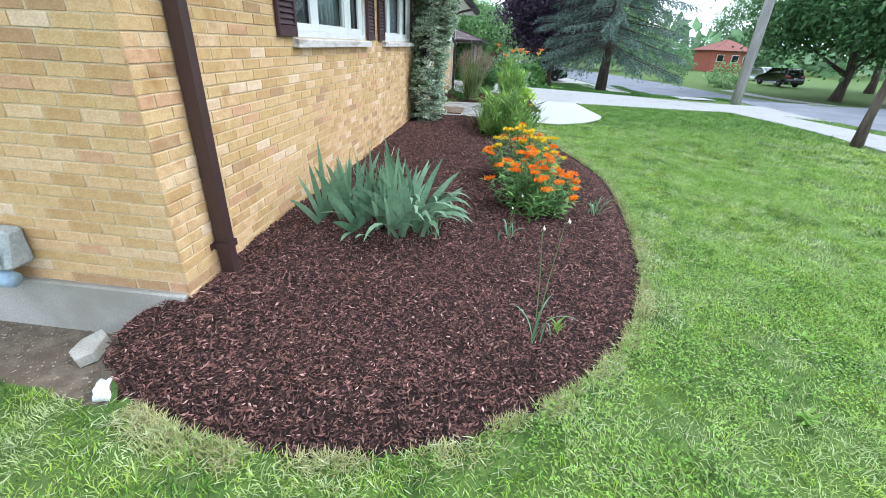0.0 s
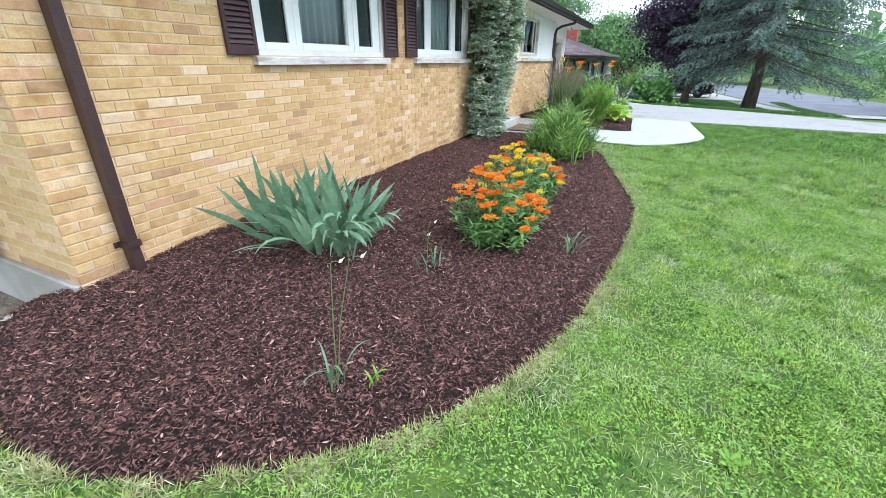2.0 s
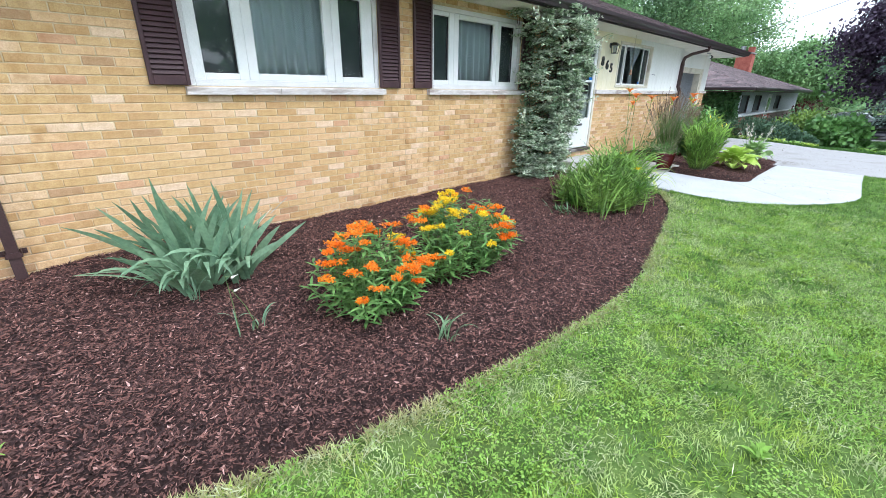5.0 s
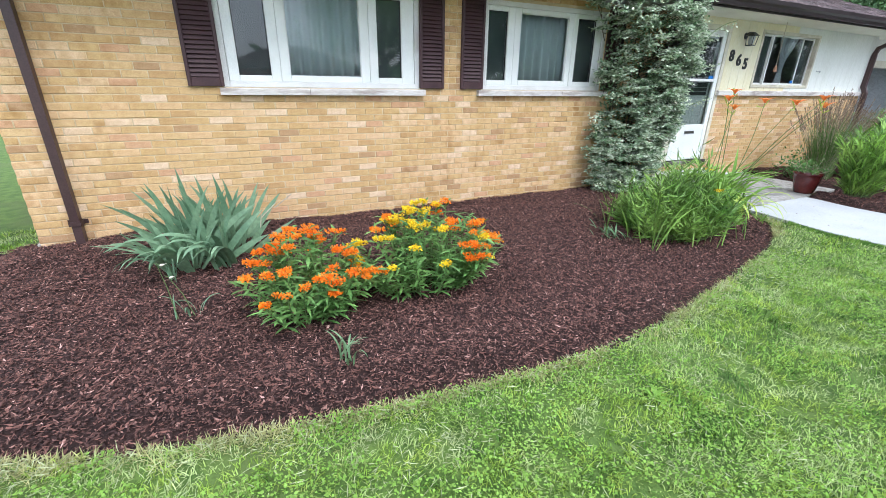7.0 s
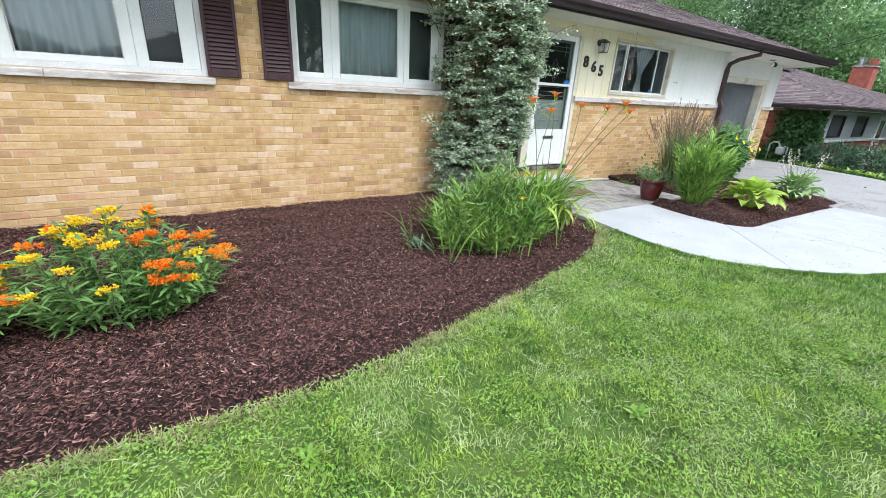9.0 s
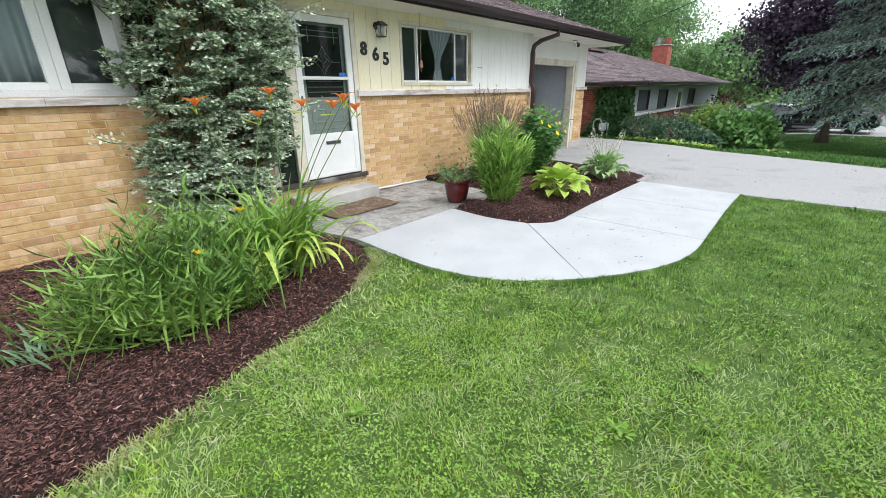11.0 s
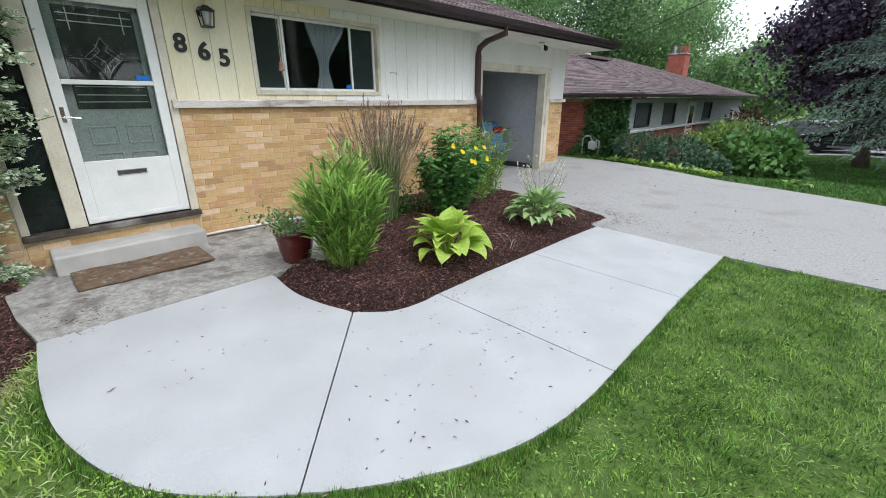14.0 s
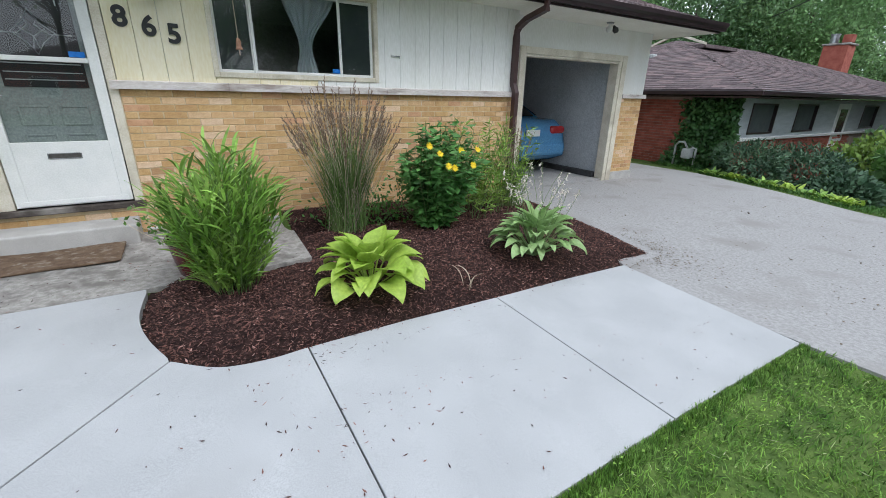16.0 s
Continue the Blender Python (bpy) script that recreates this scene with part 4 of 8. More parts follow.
def shutter(yc, w, z0, z1):
    ob = thing("shutter", (FX, yc, z0), "dark brown louvred shutter fixed to the brick", "shutter", "window shutters")
    x0, x1 = FX + 0.002, FX + 0.034
    a, b = yc - w / 2, yc + w / 2
    bm = bmesh.new()
    bar(bm, a, a + 0.032, z0, z1, x0, x1)
    bar(bm, b - 0.032, b, z0, z1, x0, x1)
    bar(bm, a + 0.032, b - 0.032, z0, z0 + 0.075, x0, x1 - 0.002)
    bar(bm, a + 0.032, b - 0.032, z1 - 0.06, z1, x0, x1 - 0.002)
    part("frame", bm, M_SHUT, ob)
    part("backing", box(x0, a + 0.03, z0 + 0.07, x0 + 0.006, b - 0.03, z1 - 0.05), M_SHUT, ob)
    z = z0 + 0.08
    while z < z1 - 0.085:
        bm = bmesh.new()
        vs = [(x0 + 0.012, z + 0.034), (x0 + 0.006, z + 0.034), (x1 - 0.010, z), (x1 - 0.003, z + 0.004)]
        r = [[bm.verts.new((p, y, q)) for p, q in vs] for y in (a + 0.033, b - 0.033)]
        for k in range(4):
            bm.faces.new((r[0][k], r[0][(k + 1) % 4], r[1][(k + 1) % 4], r[1][k]))
        bm.faces.new(r[0][::-1])
        bm.faces.new(r[1])
        bmesh.ops.recalc_face_normals(bm, faces=bm.faces)
        part("slat", bm, M_SHUT, ob)
        z += 0.0385
    return ob


for yc in (3.388, 5.672, 6.19, 8.39):
    shutter(yc, 0.30, 1.495, 2.53)

# ---- front door ----
door = thing("door_1", (FX, 10.33, 0.4), "white storm door over a grey panelled front door with mail slot", "door", kind="structure")
bm = bmesh.new()
bar(bm, 9.77, 9.90, 0.40, 2.46, FX - 0.12, FX + 0.012)
bar(bm, 10.77, 10.845, 0.40, 2.46, FX - 0.12, FX + 0.012)
bar(bm, 9.90, 10.77, 2.385, 2.46, FX - 0.12, FX + 0.012)
bar(bm, 9.44, 9.50, 0.40, 2.46, FX - 0.12, FX + 0.012)
bar(bm, 9.50, 9.77, 2.385, 2.46, FX - 0.12, FX + 0.010)
part("door_frame", bm, M_TRIM, door, "cream painted wooden frame")
bm = box(FX - 0.14, 9.44, 0.345, FX + 0.05, 10.86, 0.40, 0.006)
part("threshold", bm, mat("worn_dark_threshold", (0.045, 0.035, 0.03), (0.09, 0.075, 0.065), 9, 0.8, 0.4, 70, c3=(0.28, 0.26, 0.24), c3_cover=0.3), door, "worn dark wooden threshold")
d0, d1 = 9.91, 10.76
bm = bmesh.new()
bar(bm, d0, d0 + 0.085, 0.415, 2.38, FX - 0.035, FX + 0.004)
bar(bm, d1 - 0.085, d1, 0.415, 2.38, FX - 0.035, FX + 0.004)
bar(bm, d0 + 0.085, d1 - 0.085, 2.30, 2.38, FX - 0.035, FX + 0.004)
bar(bm, d0 + 0.085, d1 - 0.085, 1.645, 1.685, FX - 0.033, FX + 0.003)
bar(bm, d0 + 0.085, d1 - 0.085, 0.415, 0.985, FX - 0.033, FX + 0.002)
bar(bm, d0 + 0.03, d1 - 0.03, 0.425, 0.47, FX + 0.002, FX + 0.008)
storm = part("storm_door", bm, M_WHITE, door, "white aluminium storm door")
for z0, z1 in ((0.985, 1.645), (1.685, 2.30)):
    pane = part("pane", pane_bm(FX - 0.018, d0 + 0.08, d1 - 0.08, z0 - 0.005, z1 + 0.005), M_GLASS, storm, "clear reflective storm glass")
    pane.visible_shadow = False
ms = bmesh.new()
ring(ms, 10.22, 10.46, 0.835, 0.888, 0.008, FX + 0.001, FX + 0.010)
part("mail_slot_frame", ms, M_METAL, storm, "metal mail slot frame")
part("mail_flap", box(FX + 0.001, 10.228, 0.843, FX + 0.006, 10.452, 0.880, 0.002), mat("bronze_flap", (0.10, 0.095, 0.09), (0.14, 0.13, 0.12), 9, 0.4, 0.1, 60, metal=0.6), storm, "dull bronze mail flap")
hd = tube([(FX + 0.004, 9.95, 1.375), (FX + 0.05, 9.95, 1.375), (FX + 0.055, 9.99, 1.37), (FX + 0.05, 10.06, 1.365)], 0.008, 8)
box(FX + 0.004, 9.935, 1.33, FX + 0.012, 9.965, 1.46, 0.003, bm=hd)
part("handle", hd, M_CHROME, storm, "chrome lever handle")
part("sticker", box(FX - 0.015, 10.55, 1.69, FX - 0.012, 10.66, 1.735), M_BLUE, storm, "blue sticker on the glass")
# grey inner door with leaded lights
inner_d = part("inner_door", box(FX - 0.10, d0 + 0.02, 0.415, FX - 0.06, d1 - 0.02, 2.37, 0.003), M_GDOOR, door, "grey panelled inner door")
for y0_, y1_, z0_, z1_ in ((10.10, 10.32, 1.12, 1.29), (10.38, 10.60, 1.12, 1.29), (10.10, 10.32, 0.62, 1.05), (10.38, 10.60, 0.62, 1.05)):
    bm = bmesh.new()
    ring(bm, y0_, y1_, z0_, z1_, 0.018, FX - 0.062, FX - 0.054)
    part("moulding", bm, M_GDOOR, inner_d)
part("door_light", box(FX - 0.061, 10.07, 1.44, FX - 0.053, 10.63, 2.27, 0.002), M_BLACK, inner_d, "dark leaded glass light")
bm = bmesh.new()
came = 0.004
for z in (1.50, 1.56, 1.63, 2.15, 2.21):
    box(FX - 0.053, 10.09, z - came, FX - 0.048, 10.61, z + came, bm=bm)
for y in (10.16, 10.54):
    box(FX - 0.053, y - came, 2.08, FX - 0.048, y + came, 2.25, bm=bm)
cy_, cz_ = 10.35, 1.87
pts = [(0, 0.17), (0.05, 0.08), (0.14, 0.0), (0.05, -0.08), (0, -0.17), (-0.05, -0.08), (-0.14, 0.0), (-0.05, 0.08), (0, 0.17)]
tube([(FX - 0.05, cy_ + a, cz_ + b) for a, b in pts], 0.004, 4, bm)
for sgn in (-1, 1):
    tube([(FX - 0.05, cy_ + sgn * 0.25, cz_ - 0.01), (FX - 0.05, cy_ + sgn * 0.1, cz_ - 0.01), (FX - 0.05, cy_ + sgn * 0.02, cz_ + 0.06), (FX - 0.05, cy_ + sgn * 0.05, cz_ + 0.11)], 0.004, 4, bm)
    tube([(FX - 0.05, cy_ + sgn * 0.08, cz_ + 0.03), (FX - 0.05, cy_, cz_ - 0.03), (FX - 0.05, cy_ - sgn * 0.02, cz_ - 0.12)], 0.004, 4, bm)
part("leading", bm, mat("silver_came", (0.5, 0.53, 0.52), (0.6, 0.62, 0.61), 9, 0.35, 0.0, 60, metal=0.7), inner_d, "silver leaded tracery")
# ribbed sidelight
sl_ = thing("sidelight", (FX, 9.64, 0.4), "narrow dark ribbed glass sidelight beside the door", "window", kind="structure")
n = 26
V_, F_ = [], []
for i in range(n * 4 + 1):
    y = 9.50 + 0.27 * i / (n * 4)
    dx = 0.005 * math.cos(i * math.pi / 2)
    V_ += [(FX - 0.05 + dx, y, 0.40), (FX - 0.05 + dx, y, 2.39)]
for i in range(n * 4):
    F_.append((2 * i, 2 * i + 2, 2 * i + 3, 2 * i + 1))
np_part("ribbed_glass", V_, F_, mat("dark_ribbed_glass", (0.012, 0.02, 0.018), (0.02, 0.03, 0.027), 3, 0.12, 0.0, 30, spec=0.7), sl_, "dark green ribbed glass", smooth=True)

rb = random.Random(4)
caulk = tube([(FX + 0.012 + 0.006 * rb.random(), 10.82 + 0.1 * i, float(terrain(-1.6, 10.82 + 0.1 * i)) + 0.010 + 0.008 * rb.random()) for i in range(14)], [0.012 + 0.008 * rb.random() for _ in range(14)], 8)
tagged(part("sealant", caulk, M_CASE, smooth=True), "rough white sealant bead where the brick meets the pad", "sealant", kind="structure")
step_ = part("door_step", box(-1.615, 9.58, -0.1, -1.27, 10.78, 0.255, 0.02, seg=3), M_STEP)
tagged(step_, "grey poured concrete step below the front door", "step", kind="structure")
mat_ob = thing("door_mat", (-0.98, 10.18, float(terrain(-1, 10.2))), "worn brown coir door mat lying before the step", "door mat")
zt = float(terrain(-1, 10.2))
bm = box(-1.235, 9.66, zt, -0.735, 10.67, zt + 0.022, 0.006)
bmesh.ops.subdivide_edges(bm, edges=bm.edges, cuts=6, use_grid_fill=True)
for v in bm.verts:
    v.co.z += 0.006 * math.sin(9 * v.co.y + 4 * v.co.x) * (v.co.z > zt + 0.01)
    v.co.x += 0.008 * math.sin(14 * v.co.y)
part("mat_body", bm, M_MAT, mat_ob)

# ---- small fixtures on the house ----
def number(ch, y, z, h=0.165):
    cu = bpy.data.curves.new("digit", "FONT")
    cu.body, cu.size, cu.extrude, cu.offset, cu.align_x, cu.align_y = ch, h * 1.38, 0.008, 0.007, "CENTER", "CENTER"
    tmp = new("digit", cu)
    me = bpy.data.meshes.new_from_object(tmp.evaluated_get(bpy.context.evaluated_depsgraph_get()))
    bpy.data.objects.remove(tmp)
    me.materials.clear()
    me.materials.append(M_BLACK)
    ob = new("house_number", me)
    ob.matrix_world = pose(FX + 0.014, y, z, 90, 0, 90)
    return tagged(ob, "black metal house number digit " + ch + " on cream siding", "house number", "house number digits")


number("8", 10.97, 2.035)
number("6", 11.175, 1.975)
number("5", 11.365, 1.925)

lamp = thing("wall_lamp", (FX, 11.22, 2.2), "black lantern wall lamp with frosted glass", "lamp")
part("backplate", lathe([(0.0, 0.0), (0.05, 0.0), (0.05, 0.012), (0.0, 0.014)], n=16), M_BLACK, lamp).matrix_basis = pose(0, 0, 0.14, 0, 90, 0) @ Matrix.Translation((0, 0, 0)) @ Matrix.Translation(BASE[lamp])
lx = FX + 0.11
part("arm", tube([(FX, 11.22, 2.34), (FX + 0.05, 11.22, 2.385), (lx, 11.22, 2.38)], 0.009, 8), M_BLACK, lamp)
bm = bmesh.new()
r0 = [bm.verts.new((lx + a * 0.072, 11.22 + b * 0.072, 2.335)) for a, b in ((-1, -1), (1, -1), (1, 1), (-1, 1))]
r1 = [bm.verts.new((lx + a * 0.02, 11.22 + b * 0.02, 2.385)) for a, b in ((-1, -1), (1, -1), (1, 1), (-1, 1))]
for k in range(4):
    bm.faces.new((r0[k], r0[(k + 1) % 4], r1[(k + 1) % 4], r1[k]))
bm.faces.new(r1)
bm.faces.new(r0[::-1])
part("cap", bm, M_BLACK, lamp)
bm = bmesh.new()
for a, b in ((-1, -1), (1, -1), (1, 1), (-1, 1)):
    tube([(lx + a * 0.06, 11.22 + b * 0.06, 2.335), (lx + a * 0.045, 11.22 + b * 0.045, 2.20)], 0.006, 4, bm)
box(lx - 0.05, 11.17, 2.19, lx + 0.05, 11.27, 2.203, bm=bm)
part("cage", bm, M_BLACK, lamp)
part("shade", lathe([(0.030, 2.205 - 2.2), (0.042, 0.06), (0.05, 0.13)], (lx, 11.22, 2.2), 12), mat("frosted_glass", (0.55, 0.58, 0.57), (0.62, 0.64, 0.63), 5, 0.3, 0.0, 40, transl=0.4), lamp, "frosted glass chimney", True)

flood = thing("flood_light", (-1.5, 17.25, SOFF), "small twin-head security light under the soffit", "light")
part("base", lathe([(0.0, -0.02), (0.055, -0.02), (0.055, 0.0), (0.0, 0.0)], (-1.5, 17.25, SOFF), 14), M_METAL, flood)
for s in (-1, 1):
    bm = lathe([(0.012, -0.10), (0.035, -0.09), (0.048, -0.04), (0.02, 0.0), (0.012, 0.02)], (0, 0, 0), 12)
    bmesh.ops.transform(bm, matrix=pose(-1.47, 17.25 + s * 0.06, SOFF - 0.06, 0, -30, s * 40), verts=bm.verts)
    part("head", bm, M_WHITE if s < 0 else M_BLACK, flood, smooth=True)

chime = thing("wind_chime", (-1.42, 11.88, SOFF), "small wooden wind chime on a cord under the eaves", "wind chime")
part("cord", tube([(-1.42, 11.88, SOFF), (-1.42, 11.885, 1.92)], 0.0035, 5), M_DRYST, chime)
part("bell", lathe([(0.012, 0.10), (0.022, 0.07), (0.022, 0.03), (0.034, 0.0)][::-1], (-1.42, 11.885, 1.82), 12), mat("rust_bell", (0.24, 0.12, 0.08), (0.33, 0.19, 0.13), 20, 0.7, 0.2, 60), chime)
part("clapper", tube([(-1.42, 11.885, 1.84), (-1.42, 11.885, 1.77)], 0.005, 6), M_DRYST, chime)
hook = thing("wall_hook", (FX, 13.62, 1.86), "small metal hook on the siding", "hook")
part("wire", tube([(FX, 13.58, 1.875), (FX + 0.03, 13.58, 1.875), (FX + 0.03, 13.68, 1.875), (FX + 0.03, 13.68, 1.85)], 0.006, 6), M_METAL, hook)

meter = thing("utility_box", (-2.68, Y0 - 0.1, 0.3), "grey metal utility box on the end wall", "utility box")
bm = box(-2.95, Y0 - 0.16, 0.28, -2.53, Y0 - 0.005, 0.50, 0.02)
for v in bm.verts:
    if v.co.z > 0.4 and v.co.y < Y0 - 0.08:
        v.co.y += 0.05
part("housing", bm, M_UTIL, meter)
part("cover", box(-2.93, Y0 - 0.172, 0.30, -2.56, Y0 - 0.16, 0.42, 0.006), M_UTIL, meter)
part("outlet", tube([(-2.95, Y0 - 0.09, 0.275), (-2.80, Y0 - 0.10, 0.235), (-2.66, Y0 - 0.11, 0.205), (-2.60, Y0 - 0.11, 0.20)], [0.055, 0.055, 0.052, 0.045], 14), M_LBLUE, meter, "pale blue plastic outlet pipe", True)


def rock(at, size, seed, material, label, squash=0.7):
    bm = bmesh.new()
    bmesh.ops.create_icosphere(bm, subdivisions=3, radius=1.0)
    for v in bm.verts:
        n = noise.noise(v.co * 1.3 + Vector((seed, 0, 0))) * 0.5 + noise.noise(v.co * 3.1 + Vector((0, seed, 0))) * 0.2
        v.co = v.co * (1 + n)
        v.co = Vector((v.co.x * size[0], v.co.y * size[1], v.co.z * size[2]))
        v.co += Vector(at)
    ob = thing("rock", at, label, "rock")
    return part("stone", bm, material, ob, smooth=True)


rock((-1.735, 1.305, -0.075), (0.052, 0.060, 0.055), 3, M_ROCK, "white rough rock at the tip of the mulch bed")
pv = thing("paver", (-2.17, 1.56, -0.15), "pale broken concrete paver lying in the dirt", "paver")
bm = prism([(-2.22, 1.55), (-2.13, 1.50), (-2.07, 1.56), (-2.11, 1.70), (-2.18, 1.74), (-2.23, 1.65)], -0.18, -0.115, 0.01)
bmesh.ops.rotate(bm, cent=(-2.1, 1.5, -0.12), matrix=Euler((0.12, -0.08, 0)).to_matrix(), verts=bm.verts)
part("slab", bm, M_FOUND, pv)

# ---- plant helpers ----
rng = np.random.default_rng(7)


def soil_z(x, y):
    """Surface of the mulch or lawn at a plan point."""
    x, y = float(x), float(y)
    for poly in (BED_1, BED_2):
        if inside(poly, np.array([x]), np.array([y]))[0]:
            d, _, _ = nearest([p for p in poly if p[0] > -1.6], np.array([x]), np.array([y]), closed=False)
            return float(terrain(x, y)) * (y > 2.4) + float(bed_height(d, x, y)[0])
    return float(terrain(x, y)) - 0.035


def unit(a):
    return a / np.maximum(np.linalg.norm(a, axis=-1, keepdims=True), 1e-9)


def leaves(P, D, L, W, roll=None, fold=0.0):
    """Flat pointed leaves: bases P, directions D, lengths L, widths W. Returns corners and quads."""
    n = len(P)
    D = unit(D)
    rv = unit(rng.normal(size=(n, 3))) if roll is None else roll
    side = unit(np.cross(D, rv))
    L, W = np.broadcast_to(L, n)[:, None], np.broadcast_to(W, n)[:, None]
    nrm = np.cross(side, D)
    mid = P + D * L * 0.45 - nrm * fold * L
    V = np.stack([P, mid + side * W / 2, P + D * L, mid - side * W / 2], 1).reshape(-1, 3)
    return V, np.arange(4 * n).reshape(n, 4)


def blades(B, az, L, W, lean, curl, k=6, power=1.4, keel=0.0, taper=0.9, base_w=0.5, twist=0.0, turn=0.0):
    """Curving strap leaves. lean: angle from upright at the base; curl: further bend to the tip (radians)."""
    n = len(B)
    az, L, W, lean, curl, twist = [np.broadcast_to(np.asarray(a, float), n) for a in (az, L, W, lean, curl, twist)]
    s = np.linspace(0, 1, k + 1)
    th = lean[:, None] + curl[:, None] * s[None] ** power
    step = L[:, None] / k
    dr = np.concatenate([np.zeros((n, 1)), np.cumsum(np.sin((th[:, 1:] + th[:, :-1]) / 2) * step, 1)], 1)
    dz = np.concatenate([np.zeros((n, 1)), np.cumsum(np.cos((th[:, 1:] + th[:, :-1]) / 2) * step, 1)], 1)
    h = np.stack([np.cos(az), np.sin(az), np.zeros(n)], -1)
    sd0 = np.stack([-np.sin(az), np.cos(az), np.zeros(n)], -1)
    C = B[:, None] + h[:, None] * dr[..., None] + np.array([0, 0, 1.0]) * dz[..., None]
    nr = -h[:, None] * np.cos(th)[..., None] + np.array([0, 0, 1.0]) * np.sin(th)[..., None]
    tw = turn + twist[:, None] * s[None]
    sd = sd0[:, None] * np.cos(tw)[..., None] + nr * np.sin(tw)[..., None]
    prof = np.clip((base_w + (1 - base_w) * np.minimum(s / 0.35, 1)) * (1 - np.clip((s - 0.45) / 0.55, 0, 1) ** 2 * taper), 0.03, 1)
    half = sd * (W[:, None] * prof[None] / 2)[..., None]
    if keel:
        rows = np.stack([C + half, C - nr * keel * (W[:, None] * prof[None])[..., None], C - half], 2)
        c = 3
    else:
        rows = np.stack([C + half, C - half], 2)
        c = 2
    V = rows.reshape(-1, 3)
    i = np.arange(n * (k + 1) * c).reshape(n, k + 1, c)
    F = np.stack([i[:, :-1, :-1], i[:, :-1, 1:], i[:, 1:, 1:], i[:, 1:, :-1]], -1).reshape(-1, 4)
    return V, F, C


def merge(items):
    Vs, Fs, n = [], [], 0
    for v, f in items:
        Vs.append(v)
        Fs.append(np.asarray(f) + n)
        n += len(v)
    return np.concatenate(Vs), np.concatenate(Fs)


def each_blade(name, parent, material, V, F, n, label="", smooth=True):
    """Every blade of a set as a mesh of its own."""
    pv_, pf = len(V) // n, len(F) // n
    for i in range(n):
        np_part(name, V[i * pv_:(i + 1) * pv_], F[i * pf:(i + 1) * pf] - i * pv_, material, parent, label, smooth)


def stems(A, Bp, r0, r1, bend=0.0, sides=4, k=3):
    """Thin tapered stems from A to Bp."""
    n = len(A)
    s = np.linspace(0, 1, k + 1)
    mid = np.zeros((n, 1, 3))
    if bend:
        mid = rng.normal(size=(n, 1, 3)) * bend
    C = A[:, None] * (1 - s)[None, :, None] + Bp[:, None] * s[None, :, None] + mid * (4 * s * (1 - s))[None, :, None]
    D = unit(Bp - A)
    a = unit(np.cross(D, np.where(np.abs(D[:, 2:3]) < 0.9, np.array([[0, 0, 1.0]]), np.array([[1.0, 0, 0]]))))
    b = np.cross(D, a)
    ang = np.arange(sides) * 2 * np.pi / sides
    R = (np.broadcast_to(r0, n)[:, None] * (1 - s) + np.broadcast_to(r1, n)[:, None] * s)
    ringv = a[:, None, None] * np.cos(ang)[None, None, :, None] + b[:, None, None] * np.sin(ang)[None, None, :, None]
    V = (C[:, :, None] + ringv * R[:, :, None, None]).reshape(-1, 3)
    i = np.arange(n * (k + 1) * sides).reshape(n, k + 1, sides)
    j = np.roll(i, -1, 2)
    F = np.stack([i[:, :-1], j[:, :-1], j[:, 1:], i[:, 1:]], -1).reshape(-1, 4)
    return V, F


def pts(x, y, z):
    return np.stack(np.broadcast_arrays(np.asarray(x, float), np.asarray(y, float), np.asarray(z, float)), -1)


def put(name, x, y, label, category, group=""):
    z = soil_z(x, y)
    return thing(name, (x, y, z), label, category, group), z


# ---- iris ----
iris, iz = put("iris_plant", -0.90, 3.24, "clump of grey-green sword-shaped iris leaves in mulch", "plant")
fans = [(-1.30, 3.08), (-1.22, 3.34), (-1.12, 3.16), (-1.05, 3.46), (-0.98, 3.02), (-0.95, 3.30), (-0.84, 3.14), (-0.80, 3.44), (-0.74, 3.02), (-0.68, 3.24), (-0.60, 3.10), (-0.62, 3.36)]
for i, (fx_, fy_) in enumerate(fans):
    n = 7
    spread = np.linspace(-1, 1, n)
    fan_az = math.pi / 2 + rng.normal(0, 0.85)
    az = np.where(spread > 0, fan_az, fan_az + math.pi) + rng.normal(0, 0.12, n)
    lean = np.abs(spread) * rng.uniform(0.4, 0.85) + rng.uniform(0, 0.10, n)
    B = pts(fx_ + 0.07 * spread * math.cos(fan_az), fy_ + 0.07 * spread * math.sin(fan_az), iz - 0.04)
    Vb, Fb, _ = blades(B, az, rng.uniform(0.40, 0.74, n), rng.uniform(0.046, 0.064, n), lean, rng.uniform(0.05, 0.45, n), 8, 1.8, 0.0, 0.97, 0.85, rng.normal(0, 0.25, n), 1.25)
    each_blade("leaf", iris, M_IRIS, Vb, Fb, n)
# leaves that have flopped over on the street side
n = 32
az = rng.normal(-0.35, 0.75, n)
B = pts(-0.56 + rng.uniform(-0.12, 0.10, n), 3.12 + rng.uniform(-0.24, 0.34, n), iz - 0.02)
Vb, Fb, _ = blades(B, az, rng.uniform(0.42, 0.62, n), rng.uniform(0.040, 0.056, n), rng.uniform(0.15, 0.65, n), rng.uniform(1.5, 2.2, n), 9, 2.0, 0.08, 0.95, 0.85, rng.normal(0, 0.6, n))
each_blade("leaf", iris, M_IRIS, Vb, Fb, n)
n = 8
Vb, Fb, _ = blades(pts(-0.95 + rng.normal(0, 0.14, n), 3.1 + rng.normal(0, 0.12, n), iz), np.array([-1.4, -1.7, 1.5, -1.2, -1.9, 1.2, -1.5, -1.0]), rng.uniform(0.42, 0.56, n), 0.042, rng.uniform(0.85, 1.15, n), rng.uniform(0.2, 0.5, n), 7, 1.5, 0.1)
each_blade("leaf", iris, M_IRIS, Vb, Fb, n)
